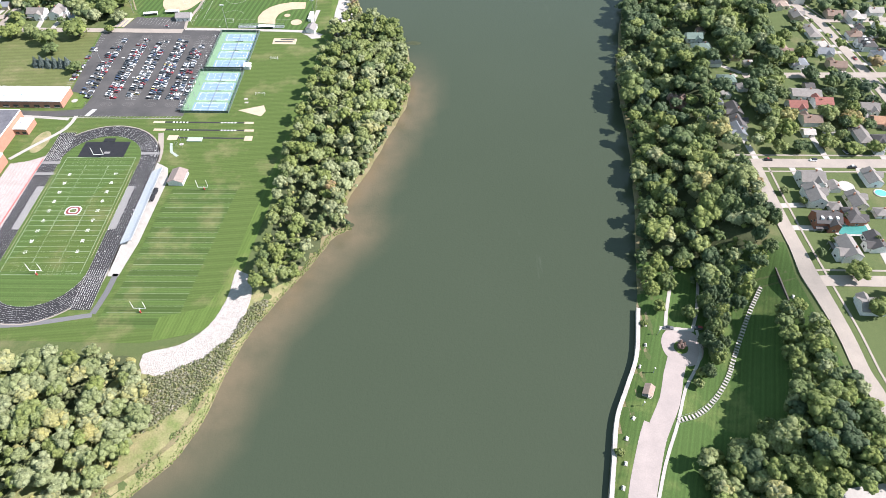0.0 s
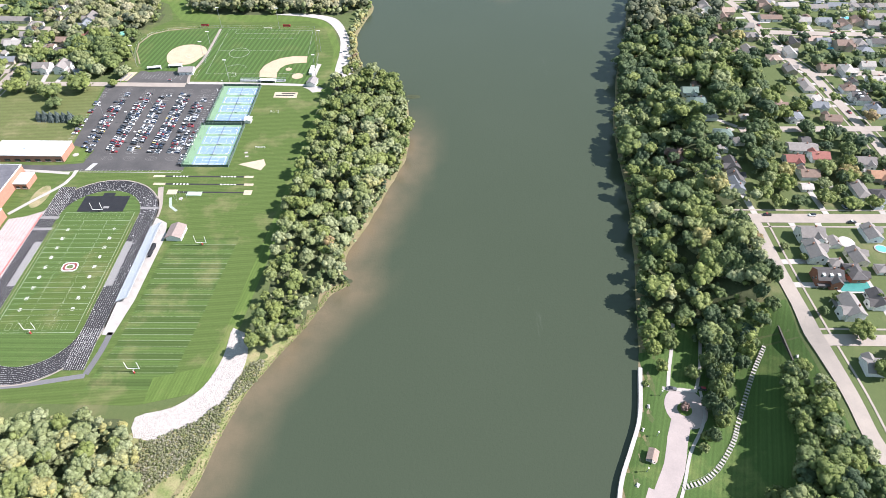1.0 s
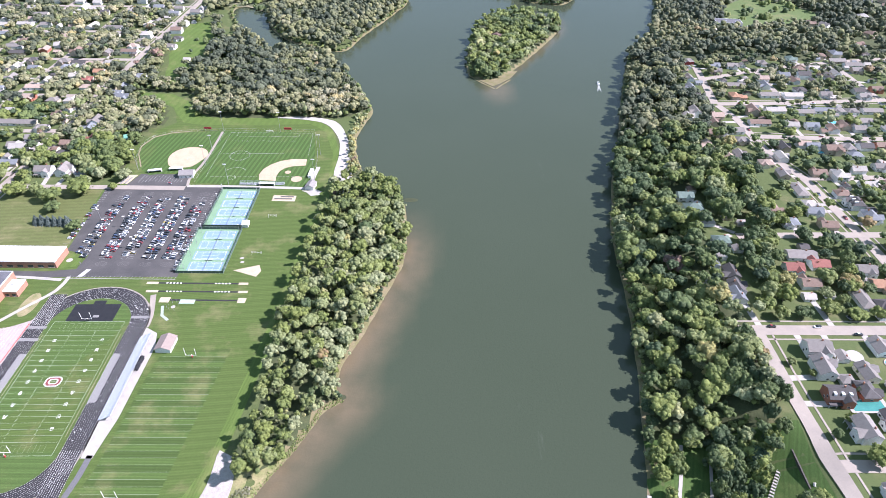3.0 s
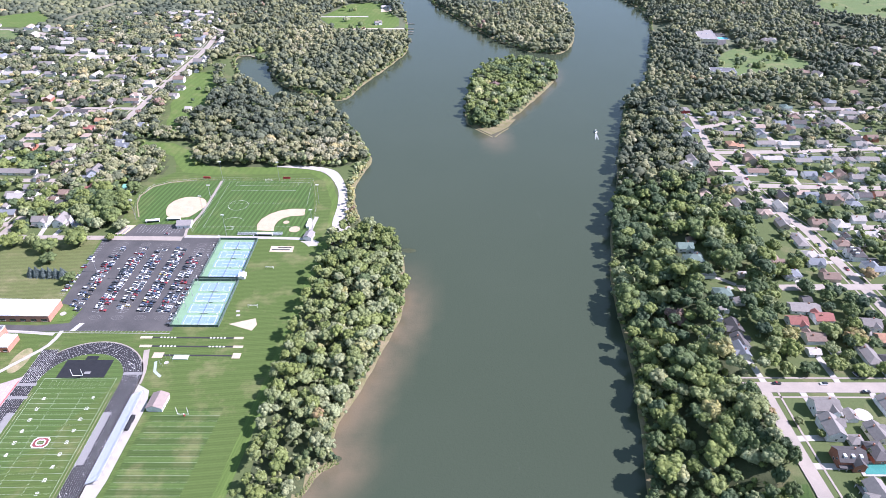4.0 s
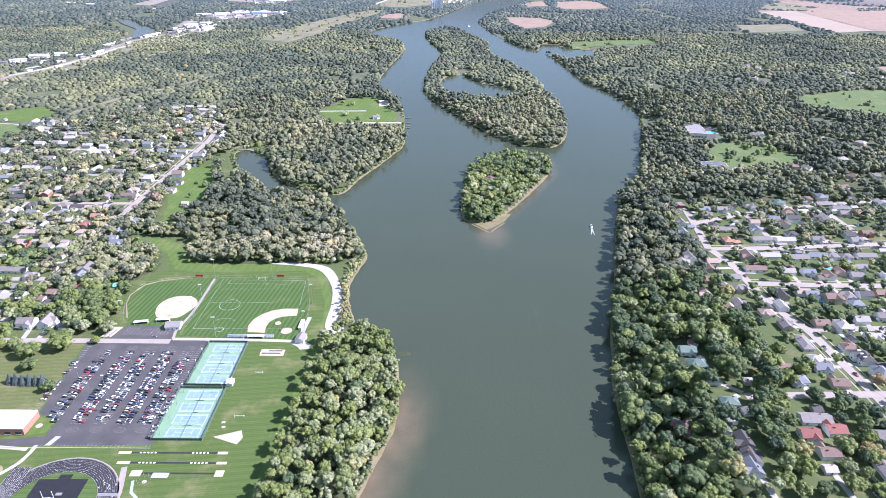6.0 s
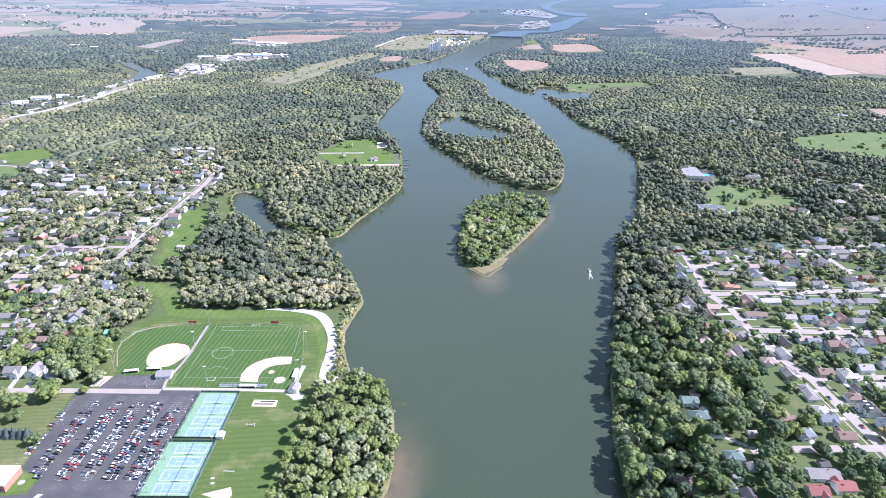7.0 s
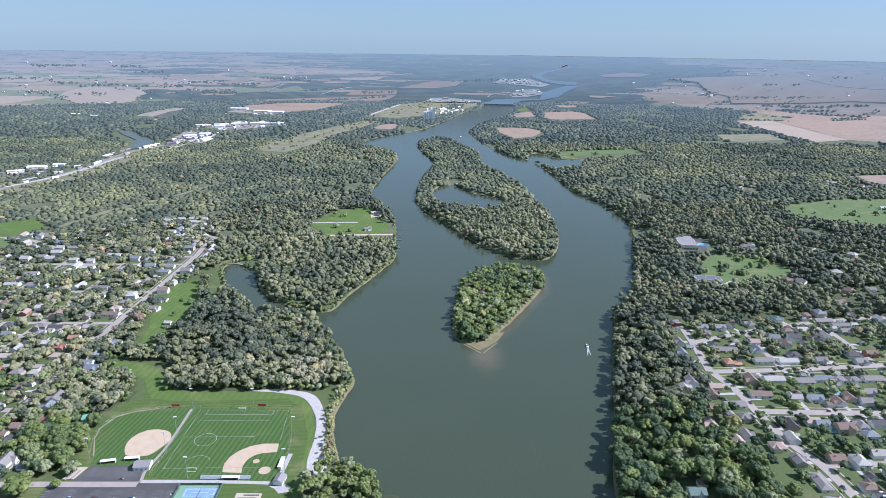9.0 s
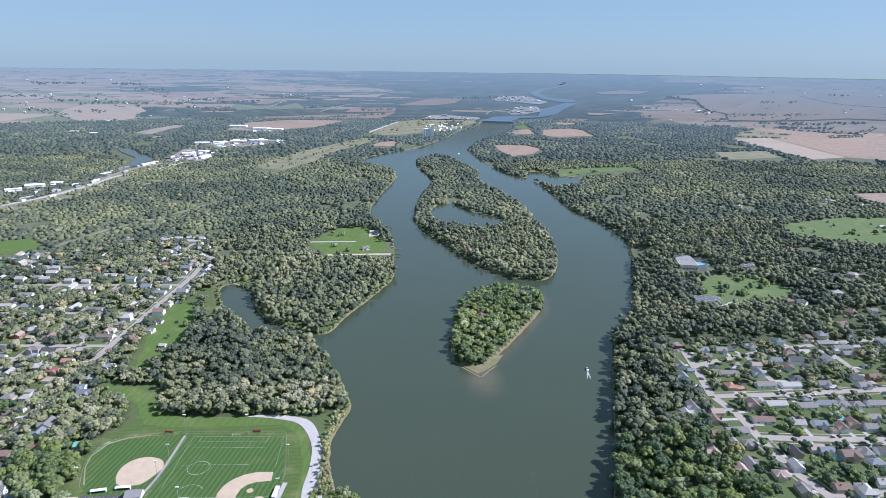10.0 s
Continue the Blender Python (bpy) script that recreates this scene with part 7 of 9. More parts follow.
def house_model(size, roof, wall, variant, far):
    hx, hy, h, rise = SIZES[size]
    b = empty("house")
    hipped = variant == 1
    if hipped:
        part("wall", boxed(-hx, hx, -hy, hy, -1.2, h), WALLM[wall], b)
        part("roof", hip_roof(bmesh.new(), hx, hy, h, rise), ROOFM[roof], b)
    else:
        part("wall", gabled_walls(bmesh.new(), hx, hy, h, rise), WALLM[wall], b)
        part("roof", gable_roof(bmesh.new(), hx, hy, h, rise), ROOFM[roof], b)
    if size in ("big", "med"):
        wx = -hx * 0.35 if variant else hx * 0.4
        gw = hy * 0.62
        bm = gabled_walls(bmesh.new(), hy * 0.5 + 1.3, gw, h - 0.3, rise * 0.72)
        bm.transform(Matrix.Translation((wx, -hy * 0.5 - 1.3, 0)) @ Matrix.Rotation(radians(90), 4, "Z"))
        part("wing_wall", bm, WALLM[wall], b)
        bm = gable_roof(bmesh.new(), hy * 0.5 + 1.3, gw, h - 0.3, rise * 0.72, 0.4)
        bm.transform(Matrix.Translation((wx, -hy * 0.5 - 1.3, 0)) @ Matrix.Rotation(radians(90), 4, "Z"))
        part("wing_roof", bm, ROOFM[roof], b)
        if not far:
            window_on(b, wx, -hy - 2.6, 1.0, 1.6, 1.3, "s")
    if size == "big" and not far:
        part("porch_roof", boxed(-hx - 0.2, hx * 0.1, -hy - 2.4, -hy + 0.1, 2.5, 2.75), ROOFM[roof], b)
        for x in (-hx, -hx * 0.45, 0):
            part("porch_post", boxed(x - 0.1, x + 0.1, -hy - 2.2, -hy - 2.0, -0.3, 2.5), TRIM, b)
        if roof == "slate":
            for x in (-hx * 0.6, 0, hx * 0.6):
                part("dormer", boxed(x - 0.8, x + 0.8, -hy * 0.72, -hy * 0.2, h + 0.4, h + rise * 0.75), TRIM, b)
    if not far:
        part("chimney", boxed(hx * 0.3, hx * 0.3 + 0.9, hy * 0.25, hy * 0.25 + 0.7, h, h + rise + 0.7), BRICK, b)
    part("door", boxed(hx * 0.05 - 0.5, hx * 0.05 + 0.5, -hy - 0.08, -hy + 0.02, 0.1, 2.2), ROOFM["brown"], b)
    if far:
        for x in (-hx * 0.6, hx * 0.7):
            part("window", boxed(x - 0.8, x + 0.8, -hy - 0.08, -hy, 1.0, 2.3), GLASS, b)
    elif size != "small":
        window_on(b, hx * 0.7, -hy, 1.0, 1.5, 1.2, "s")
        window_on(b, -hx * 0.7, -hy, 1.0, 1.5, 1.2, "s")
        window_on(b, -hx, 0, 1.0, 1.4, 1.2, "w")
        if size == "big":
            window_on(b, hx * 0.7, -hy, 3.6, 1.4, 1.3, "s")
            window_on(b, -hx, -hy * 0.4, 3.6, 1.3, 1.3, "w")
    else:
        part("garage_door", boxed(-2.2, -0.4, -hy - 0.08, -hy, 0.05, 2.2), TRIM, b)
    return b


SIZEWORD = {"big": "large two-storey", "med": "gabled", "small": "small detached", "long": "long low", "longy": "long low"}
WALLWORD = {"white": "white", "cream": "cream", "tan": "tan", "brick": "red brick", "red": "red"}
ROOFWORD = {"grey": "grey shingle", "slate": "dark slate", "pale": "pale grey", "blue": "blue-grey", "brown": "brown shingle", "tan": "tan shingle", "red": "red", "orange": "orange-brown", "green": "green"}
drives_made = 0
HOUSES.sort(key=lambda h: math.hypot(h[0] - EYE[0], h[1] - EYE[1]))
far_walls = bmesh.new()
ROOF_SLOT = {k: 5 + q for q, k in enumerate(ROOFM)}
for i, (x, y, size, roof, wall) in enumerate(HOUSES):
    g = random.Random(i)
    if i >= 265:                                # the farthest roofs between the trees, not to be told apart one by one
        hx, hy, h, rise = SIZES[size]
        one = gabled_walls(bmesh.new(), hx, hy, h, rise)
        walls = len(one.faces)
        gable_roof(one, hx, hy, h, rise)
        one.faces.ensure_lookup_table()
        for f in one.faces[:walls]:
            f.material_index = list(WALLM).index(wall)
        for f in one.faces[walls:]:
            f.material_index = ROOF_SLOT[roof]
        one.transform(pose(x, y, z_at(x, y) + 0.1, 0, 0, g.choice((0, 90)) + g.uniform(-6, 6)))
        lump = bpy.data.meshes.new("lump")
        one.to_mesh(lump)
        one.free()
        far_walls.from_mesh(lump)
        bpy.data.meshes.remove(lump)
        continue
    variant = g.choice((0, 0, 1))
    turn = 90 if size == "longy" else g.choice((0, 0, 90, 180, -90)) if size != "long" else g.choice((0, 180))
    m = pose(x, y, z_at(x, y) + 0.1, 0, 0, turn + g.uniform(-3, 3))
    key = (size, roof, wall, variant, y > 560)
    if key in house_models:
        copy_thing(house_models[key], m)
    else:
        house_models[key] = b = house_model(*key)
        b.matrix_basis = m
        tagged(b, f"{SIZEWORD[size]} {WALLWORD[wall]} house with a {ROOFWORD[roof]} roof" if size != "small" else f"small {WALLWORD[wall]} garage with a {ROOFWORD[roof]} roof",
               "house" if size != "small" else "garage", "suburban houses")
    # a driveway to the nearest street
    best = None
    for line, w in ROADS:
        p = flow(line, 6)
        k = np.argmin(np.hypot(p[:, 0] - x, p[:, 1] - y))
        d = math.hypot(p[k, 0] - x, p[k, 1] - y)
        if best is None or d < best[0]:
            best = (d, p[k, 0], p[k, 1])
    if 9 < best[0] < 34 and g.random() < 0.92:
        off = SIZES[size][0] * 0.55
        dx, dy = (best[1] - x) / best[0], (best[2] - y) / best[0]
        a = (x - dy * off + dx * 1.0, y + dx * off + dy * 1.0)
        e = (best[1] - dy * off - dx * 3, best[2] + dx * off - dy * 3)
        strip_thing("driveway", [a, e], 4.2, CONCRETE, "pale concrete driveway beside a house", "driveway", 0.12 + 0.002 * (i % 17))
        drives_made += 1

far_me = bpy.data.meshes.new("far_houses")
far_walls.to_mesh(far_me)
far_walls.free()
for m in (*WALLM.values(), *ROOFM.values()):
    far_me.materials.append(m)
tagged(new("far_houses", far_me), "white and tan houses with grey roofs at the suburb's far edge", "houses", kind="stuff")

# garages and sheds in the back gardens
def garage_mesh(roof, wall, lx, ly):
    bm = gabled_walls(bmesh.new(), lx, ly, 2.6, 1.4)
    walls = len(bm.faces)
    gable_roof(bm, lx, ly, 2.6, 1.4, 0.35)
    box(bm, -lx * 0.6, lx * 0.6, -ly - 0.06, -ly, 0.0, 2.1)
    bm.faces.ensure_lookup_table()
    for f in bm.faces[walls:-6]:
        f.material_index = 1
    for f in bm.faces[-6:]:
        f.material_index = 2
    me = bpy.data.meshes.new("garage")
    bm.to_mesh(me)
    bm.free()
    for m in (WALLM[wall], ROOFM[roof], TRIM):
        me.materials.append(m)
    return me


GARAGES = [(garage_mesh(r, w, lx, ly), ROOFWORD[r]) for r, w, lx, ly in (("grey", "white", 3.4, 3.6), ("pale", "white", 3.0, 3.2), ("slate", "tan", 3.6, 3.6), ("brown", "cream", 3.2, 3.8), ("blue", "white", 2.6, 3.0))]
lots = [(h[0], h[1]) for h in HOUSES]
garages_made = 0
for i, (x, y) in enumerate(lots):
    g = random.Random(1000 + i)
    if y < 350 or g.random() > 0.62 or garages_made > 170:
        continue
    gx_, gy_ = x + g.choice((-1, 1)) * g.uniform(7, 10), y + g.choice((-1, 1)) * g.uniform(9, 13)
    near_house = min(math.hypot(gx_ - a, gy_ - b) for a, b in lots)
    if near_house < 9 or not off_roads(np.array([gx_]), np.array([gy_]), 4.0)[0] or any(inside(CLEAR[c], [gx_], [gy_])[0] for c in ("school", "park_green", "levee")):
        continue
    me, word = GARAGES[i % 5]
    ob = mesh_part("garage", me, None, pose(gx_, gy_, z_at(gx_, gy_) + 0.1, 0, 0, g.choice((0, 90, 180, 270)) + g.uniform(-4, 4)))
    tagged(ob, f"small detached garage with a {word} roof behind a house", "garage", "garden garages")
    lots.append((gx_, gy_))
    garages_made += 1

# pools of the gardens
POOL = surface("pool_water", (0.10, 0.42, 0.55), (0.13, 0.47, 0.60), 0.3, 2.0, 0.08, spec=0.6)
TEAL = surface("teal_pool_water", (0.05, 0.20, 0.18), (0.06, 0.23, 0.20), 0.3, 2.0, 0.08, spec=0.6)


def pool(x, y, rx, ry, mat, label, square=False):
    z = z_at(x, y) + 0.25
    p = tagged(empty("swimming_pool", pose(x, y, z)), label, "swimming pool", "garden pools")
    o = [(-rx, -ry), (rx, -ry), (rx, ry), (-rx, ry)] if square else disc(0, 0, rx, 24, ry=ry)
    part("surround", slabbed([(a * 1.25, b * 1.3) for a, b in o], -0.4, 0.1), CONCRETE, p)
    part("water", slabbed(o, -0.2, 0.2), mat, p)


pool(256, 270.5, 9.5, 4.0, TEAL, "rectangular teal swimming pool behind the brick house", True)
pool(269, 310, 4.2, 4.2, WHITEROOF, "covered round white garden pool")
pool(289, 304, 3.6, 3.0, POOL, "round blue garden pool")
pool(430, 660, 5.0, 3.4, POOL, "oval blue garden pool")
pool(383, 592, 4.2, 2.8, POOL, "kidney-shaped bright blue garden pool")

# parked cars of the streets
for x, y, a in ((226, 336, 90), (257, 336, 90), (283, 345, 20), (345, 470, 0), (342, 510, 2), (347, 400, 0), (150, 209, 80), (133, 209, 85), (281, 329, 90), (330, 640, 0), (360, 622, 90), (400, 625, 90), (430, 707, 88), (345, 705, 88), (-402, 770, 0), (-400, 900, 0), (-405, 700, 0), (-401, 985, 1)):
    c = copy_thing(car_types[int(rng.integers(0, 3))], pose(x, y, z_at(x, y) + 0.3, 0, 0, a))
    tagged(c, "car standing at the edge of a residential street", "car", "cars in the streets")

# ---- single trees ----
def tree_model(seed, tall, lobes=22, leaves_n=420, flat=0.85):
    """Tapered trunk with limbs, and a crown of lobes and leaf clumps; crown radius 1, height 1."""
    t = empty("tree")
    g = random.Random(seed)
    bm = rod(bmesh.new(), (0, 0, -0.06), (0.02, 0.01, 0.34), 0.045, 0.03, 7)
    for k in range(5):
        a = 2 * math.pi * k / 5 + g.uniform(-0.4, 0.4)
        rod(bm, (0.01, 0.005, 0.22 + 0.03 * k), (0.42 * math.cos(a), 0.42 * math.sin(a), 0.5 + 0.12 * g.random()), 0.022, 0.008, 5)
    part("trunk", bm, BARK, t)
    co, tri = crown_shape(seed, lobes, leaves_n, 0.07, 1.0, flat)
    co = co * (1, 1, 0.66) + (0, 0, 0.14)
    me = quads_mesh("crown", co, tri)
    me.attributes.new("tint", "FLOAT", "FACE")
    me.polygons.foreach_set("use_smooth", np.ones(len(tri), bool))
    me.materials.append(LEAF)
    mesh_part("crown", me, t)
    return t


def spruce_model(seed):
    t = empty("spruce")
    part("trunk", rod(bmesh.new(), (0, 0, -0.05), (0, 0, 0.9), 0.05, 0.01, 6), BARK, t)
    g = np.random.default_rng(seed)
    n = 420
    h = g.random(n) ** 0.8
    a = g.uniform(0, 6.28, n)
    r = (1 - h) * g.uniform(0.75, 1.08, n) * (0.85 + 0.15 * np.sin(h * 60))
    pos = np.stack([r * np.cos(a), r * np.sin(a), 0.08 + 0.92 * h], 1)
    out = np.stack([np.cos(a), np.sin(a), -0.35 + 0 * a], 1)
    side = np.stack([-np.sin(a), np.cos(a), 0 * a], 1)
    s = (0.16 * (1.2 - h))[:, None]
    co = np.stack([pos - side * s, pos + side * s, pos + out * s * 2.2], 1).reshape(-1, 3)
    cone = np.vstack([np.stack([0.8 * np.cos(np.arange(10) * 0.628), 0.8 * np.sin(np.arange(10) * 0.628), np.full(10, 0.07)], 1), [[0, 0, 0.95]]])
    tri = np.vstack([np.arange(n * 3).reshape(-1, 3), n * 3 + np.array([(i, (i + 1) % 10, 10) for i in range(10)])])
    me = quads_mesh("crown", np.vstack([co, cone]), tri)
    me.attributes.new("tint", "FLOAT", "FACE")
    me.materials.append(SPRUCE)
    mesh_part("crown", me, t)
    return t


SPRUCE = leaves("spruce_needles", [(0.0, (0.06, 0.085, 0.075)), (1.0, (0.13, 0.16, 0.15))], 0.1)
tree_models = [tree_model(700 + k, 1.0) for k in range(7)]
placed = [False] * len(tree_models)
HUES = ((0.3, "dark green"), (0.5, "mid-green"), (0.66, "pale olive-green"), (0.8, "yellowing"), (2.0, "reddish-brown"))


def plant(x, y, rad, tall, tint, where):
    k = int(rng.integers(0, len(tree_models)))
    m = pose(x, y, z_at(x, y), 0, 0, rng.uniform(0, 360)) @ Matrix.Diagonal((rad, rad, tall, 1))
    if placed[k]:
        src = tree_models[k]
        old = src.scale.copy()
        src.scale = (1, 1, 1)
        t = copy_thing(src, m)
        src.scale = old
        t.matrix_basis = m
    else:
        placed[k], t = True, tree_models[k]
        t.matrix_basis = m
    hue = next(w for v, w in HUES if tint < v)
    tagged(t, f"{hue} broadleaf tree {where}", "tree", "single trees")
    for c in t.children:
        c.color = (tint, tint, tint, 1)
    return t


# beside the car park
for x, y, r, h, tint in ((-348, 510, 7, 10, 0.42), (-365, 521, 5, 8, 0.58), (-338, 494, 5, 7, 0.36), (-326, 524, 8.5, 11, 0.46), (-305, 465, 4.5, 7, 0.36), (-383, 519, 7, 10, 0.5), (-400, 578, 6, 9, 0.55),
                         (-296, 548, 5, 9, 0.68), (-310, 560, 7, 12, 0.40), (-322, 575, 7, 13, 0.36), (-305, 580, 6, 12, 0.45), (-330, 590, 8, 14, 0.38), (-316, 596, 7, 13, 0.42), (-340, 612, 7, 13, 0.5),
                         (-345, 570, 6, 11, 0.6), (-312, 618, 6, 11, 0.38), (-355, 598, 6, 12, 0.48), (-318, 548, 5, 9, 0.72), (-332, 556, 6, 11, 0.6), (-300, 530, 3, 5, 0.5)):
    plant(x, y, r * 1.55, h * 1.3, tint - 0.04, "on the lawn beside the car park")
# in and above the park
for x, y, r, h, tint in ((135, 252, 6.5, 11, 0.56), (150, 254, 5, 10, 0.60), (127, 234, 6, 10, 0.54), (137, 238, 6, 11, 0.44), (130, 222, 4.5, 8, 0.5), (146, 217, 5, 9, 0.42), (128, 246, 6, 10, 0.5), (119, 212, 2.4, 4, 0.5), (91, 134, 3.0, 5, 0.62),
                         (136.5, 196, 3.2, 5, 0.99), (140, 245, 4, 9, 0.4), (240, 233, 7.5, 11, 0.55), (241, 207, 7.5, 11, 0.5), (256, 218, 6, 10, 0.45), (196, 210, 6.5, 12, 0.30), (199, 184, 7.5, 12, 0.55), (196, 168, 7.5, 12, 0.5),
                         (178, 152, 7, 12, 0.74), (197, 150, 6.5, 11, 0.6), (153, 130, 6.5, 11, 0.34), (168, 131, 6.5, 11, 0.62), (133, 119, 6.5, 11, 0.36), (186, 126, 6, 9, 0.5), (150, 116, 6, 10, 0.7), (169, 118, 6.5, 11, 0.45),
                         (188, 138, 6, 10, 0.5), (176, 140, 5.5, 10, 0.68), (163, 142, 6, 10, 0.44), (205, 158, 6, 11, 0.46), (208, 141, 5.5, 10, 0.42), (185, 165, 6.5, 12, 0.40), (187, 182, 6, 11, 0.42), (205, 196, 5.5, 11, 0.5),
                         (142, 108, 6, 11, 0.3), (160, 104, 6, 10, 0.36), (130, 103, 6, 10, 0.42), (118, 98, 5, 9, 0.5), (226, 120, 6, 11, 0.46), (140, 172, 3.2, 6, 0.66), (143, 178, 3.6, 7, 0.6)):
    plant(x, y, r, h, tint if tint > 0.9 else 0.82 * tint, "on the grassy slope above the river park")
for x, y, r, h, tint in ((284, 383, 8.5, 12, 0.52), (296, 372, 7, 11, 0.48), (271, 350, 7.5, 11, 0.5), (245, 363, 9, 14, 0.45), (240, 389, 9, 14, 0.52), (252, 377, 8, 13, 0.80), (256, 450, 8, 13, 0.3), (282, 459, 8.5, 13, 0.42),
                         (273, 494, 8, 13, 0.5), (262, 432, 8, 12, 0.36), (246, 418, 8, 13, 0.40), (292, 437, 7, 11, 0.2), (303, 425, 7, 11, 0.3), (318, 420, 7, 11, 0.25), (300, 470, 7, 11, 0.46), (270, 470, 8, 12, 0.35), (250, 480, 8, 12, 0.42),
                         (295, 500, 7, 11, 0.4), (262, 515, 8, 12, 0.44), (285, 530, 7, 11, 0.5), (240, 500, 8, 13, 0.3), (236, 345, 6, 10, 0.5), (303, 346, 6, 9, 0.46), (330, 350, 6, 9, 0.3), (258, 408, 7, 11, 0.3), (306, 392, 6, 10, 0.44)):
    plant(x, y, r, h, tint, "between the houses on the bluff")
# darker wood between path and stairs
for k in range(70):
    u = rng.random()
    x, y = 150 + 24 * rng.random() + 8 * u, 176 + 78 * u
    x += 0.16 * (y - 190) - 6
    if off_roads(np.array([x]), np.array([y]))[0] and away([(path, False)], [x], [y], 30)[0] > 6.5:
        plant(x, y, rng.uniform(4, 6.5), rng.uniform(10, 15), float(np.clip(rng.normal(0.24, 0.10), 0.05, 0.55)), "in the dense slope wood")
for k in range(34):
    plant(rng.uniform(176, 206), rng.uniform(242, 322), rng.uniform(4.5, 7.5), rng.uniform(10, 16), float(np.clip(rng.normal(0.27, 0.12), 0.05, 0.6)), "in the dense wood along the street")
for k in range(9):
    plant(222 + rng.uniform(0, 60), rng.uniform(240, 330), rng.uniform(2, 4), rng.uniform(4, 8), float(rng.uniform(0.2, 0.6)), "in a front garden")
for x, y, z, r, h, tint in single_trees[:90]:
    plant(x, y, r, h, tint, "in a suburban garden")
left_over = single_trees[90:]
if left_over:
    spread("garden_trees", np.array(left_over), 9, 40, 0.11, 150, label="broadleaf garden trees between the suburban houses")
spr = spruce_model(5)
for k, x in enumerate((-342, -336.5, -331, -325.5, -320, -314.5)):
    m = pose(x, 474 - 0.3 * k, 0, 0, 0, 50 * k) @ Matrix.Diagonal((4.0 + 0.4 * (k % 3), 4.0, 9.0 + (k % 2), 1))
    t = spr if k == 0 else copy_thing(spr, m)
    t.matrix_basis = m
    tagged(t, "blue-green spruce in a row on the lawn", "tree", "spruce row")
    for c in t.children:
        c.color = (0.4, 0.4, 0.4, 1)

# ---- clearings, fields and works farther off ----
from mathutils.geometry import delaunay_2d_cdt

MEADOW = lawn("meadow_grass", (0.085, 0.125, 0.045), (0.105, 0.145, 0.052), (0.16, 0.165, 0.075))
DRYGRASS = surface("dry_scrub", (0.215, 0.195, 0.130), (0.125, 0.130, 0.075), 0.02, 0.3, 0.95)
REDSOIL = surface("reddish_bare_soil", (0.27, 0.20, 0.15), (0.22, 0.165, 0.12), 0.02, 0.3, 0.95)
PALESOIL = surface("pale_stubble_field", (0.30, 0.245, 0.19), (0.27, 0.225, 0.17), 0.006, 0.2, 0.95)
BALLAST = surface("rail_ballast", (0.265, 0.235, 0.20), (0.185, 0.17, 0.14), 0.03, 0.4, 0.95)


def drape(name, pts, mat, lift, label="", category="field", cell=40.0, kind="structure"):
    """A patch of land cover that follows the ground."""
    ring = np.array(pts, float)
    seg = []
    for a, b in zip(ring, np.roll(ring, -1, 0)):
        k = max(1, int(np.linalg.norm(b - a) / cell))
        seg.append(a + (b - a) * (np.arange(k) / k)[:, None])
    edge = np.vstack(seg)
    X, Y = np.meshgrid(np.arange(ring[:, 0].min(), ring[:, 0].max(), cell), np.arange(ring[:, 1].min(), ring[:, 1].max(), cell))
    x, y = X.ravel() + 0.3, Y.ravel() + 0.3
    ok = inside(ring, x, y)
    ok &= away([(ring, True)], x, y, cell) > cell * 0.35
    n = len(edge)
    v = [Vector(p) for p in edge] + [Vector(p) for p in zip(x[ok], y[ok])]
    co, _, faces, *_ = delaunay_2d_cdt(v, [(i, (i + 1) % n) for i in range(n)], [], 1, 1e-4)
    xs, ys = np.array([c[0] for c in co]), np.array([c[1] for c in co])
    z = np.maximum(height(xs, ys), -1.5 + rim(xs, ys)) + lift
    me = quads_mesh(name, np.stack([xs, ys, z], 1), np.array([f[:3] for f in faces]))
    me.materials.append(mat)
    return tagged(mesh_part(name, me), label, category, kind=kind)


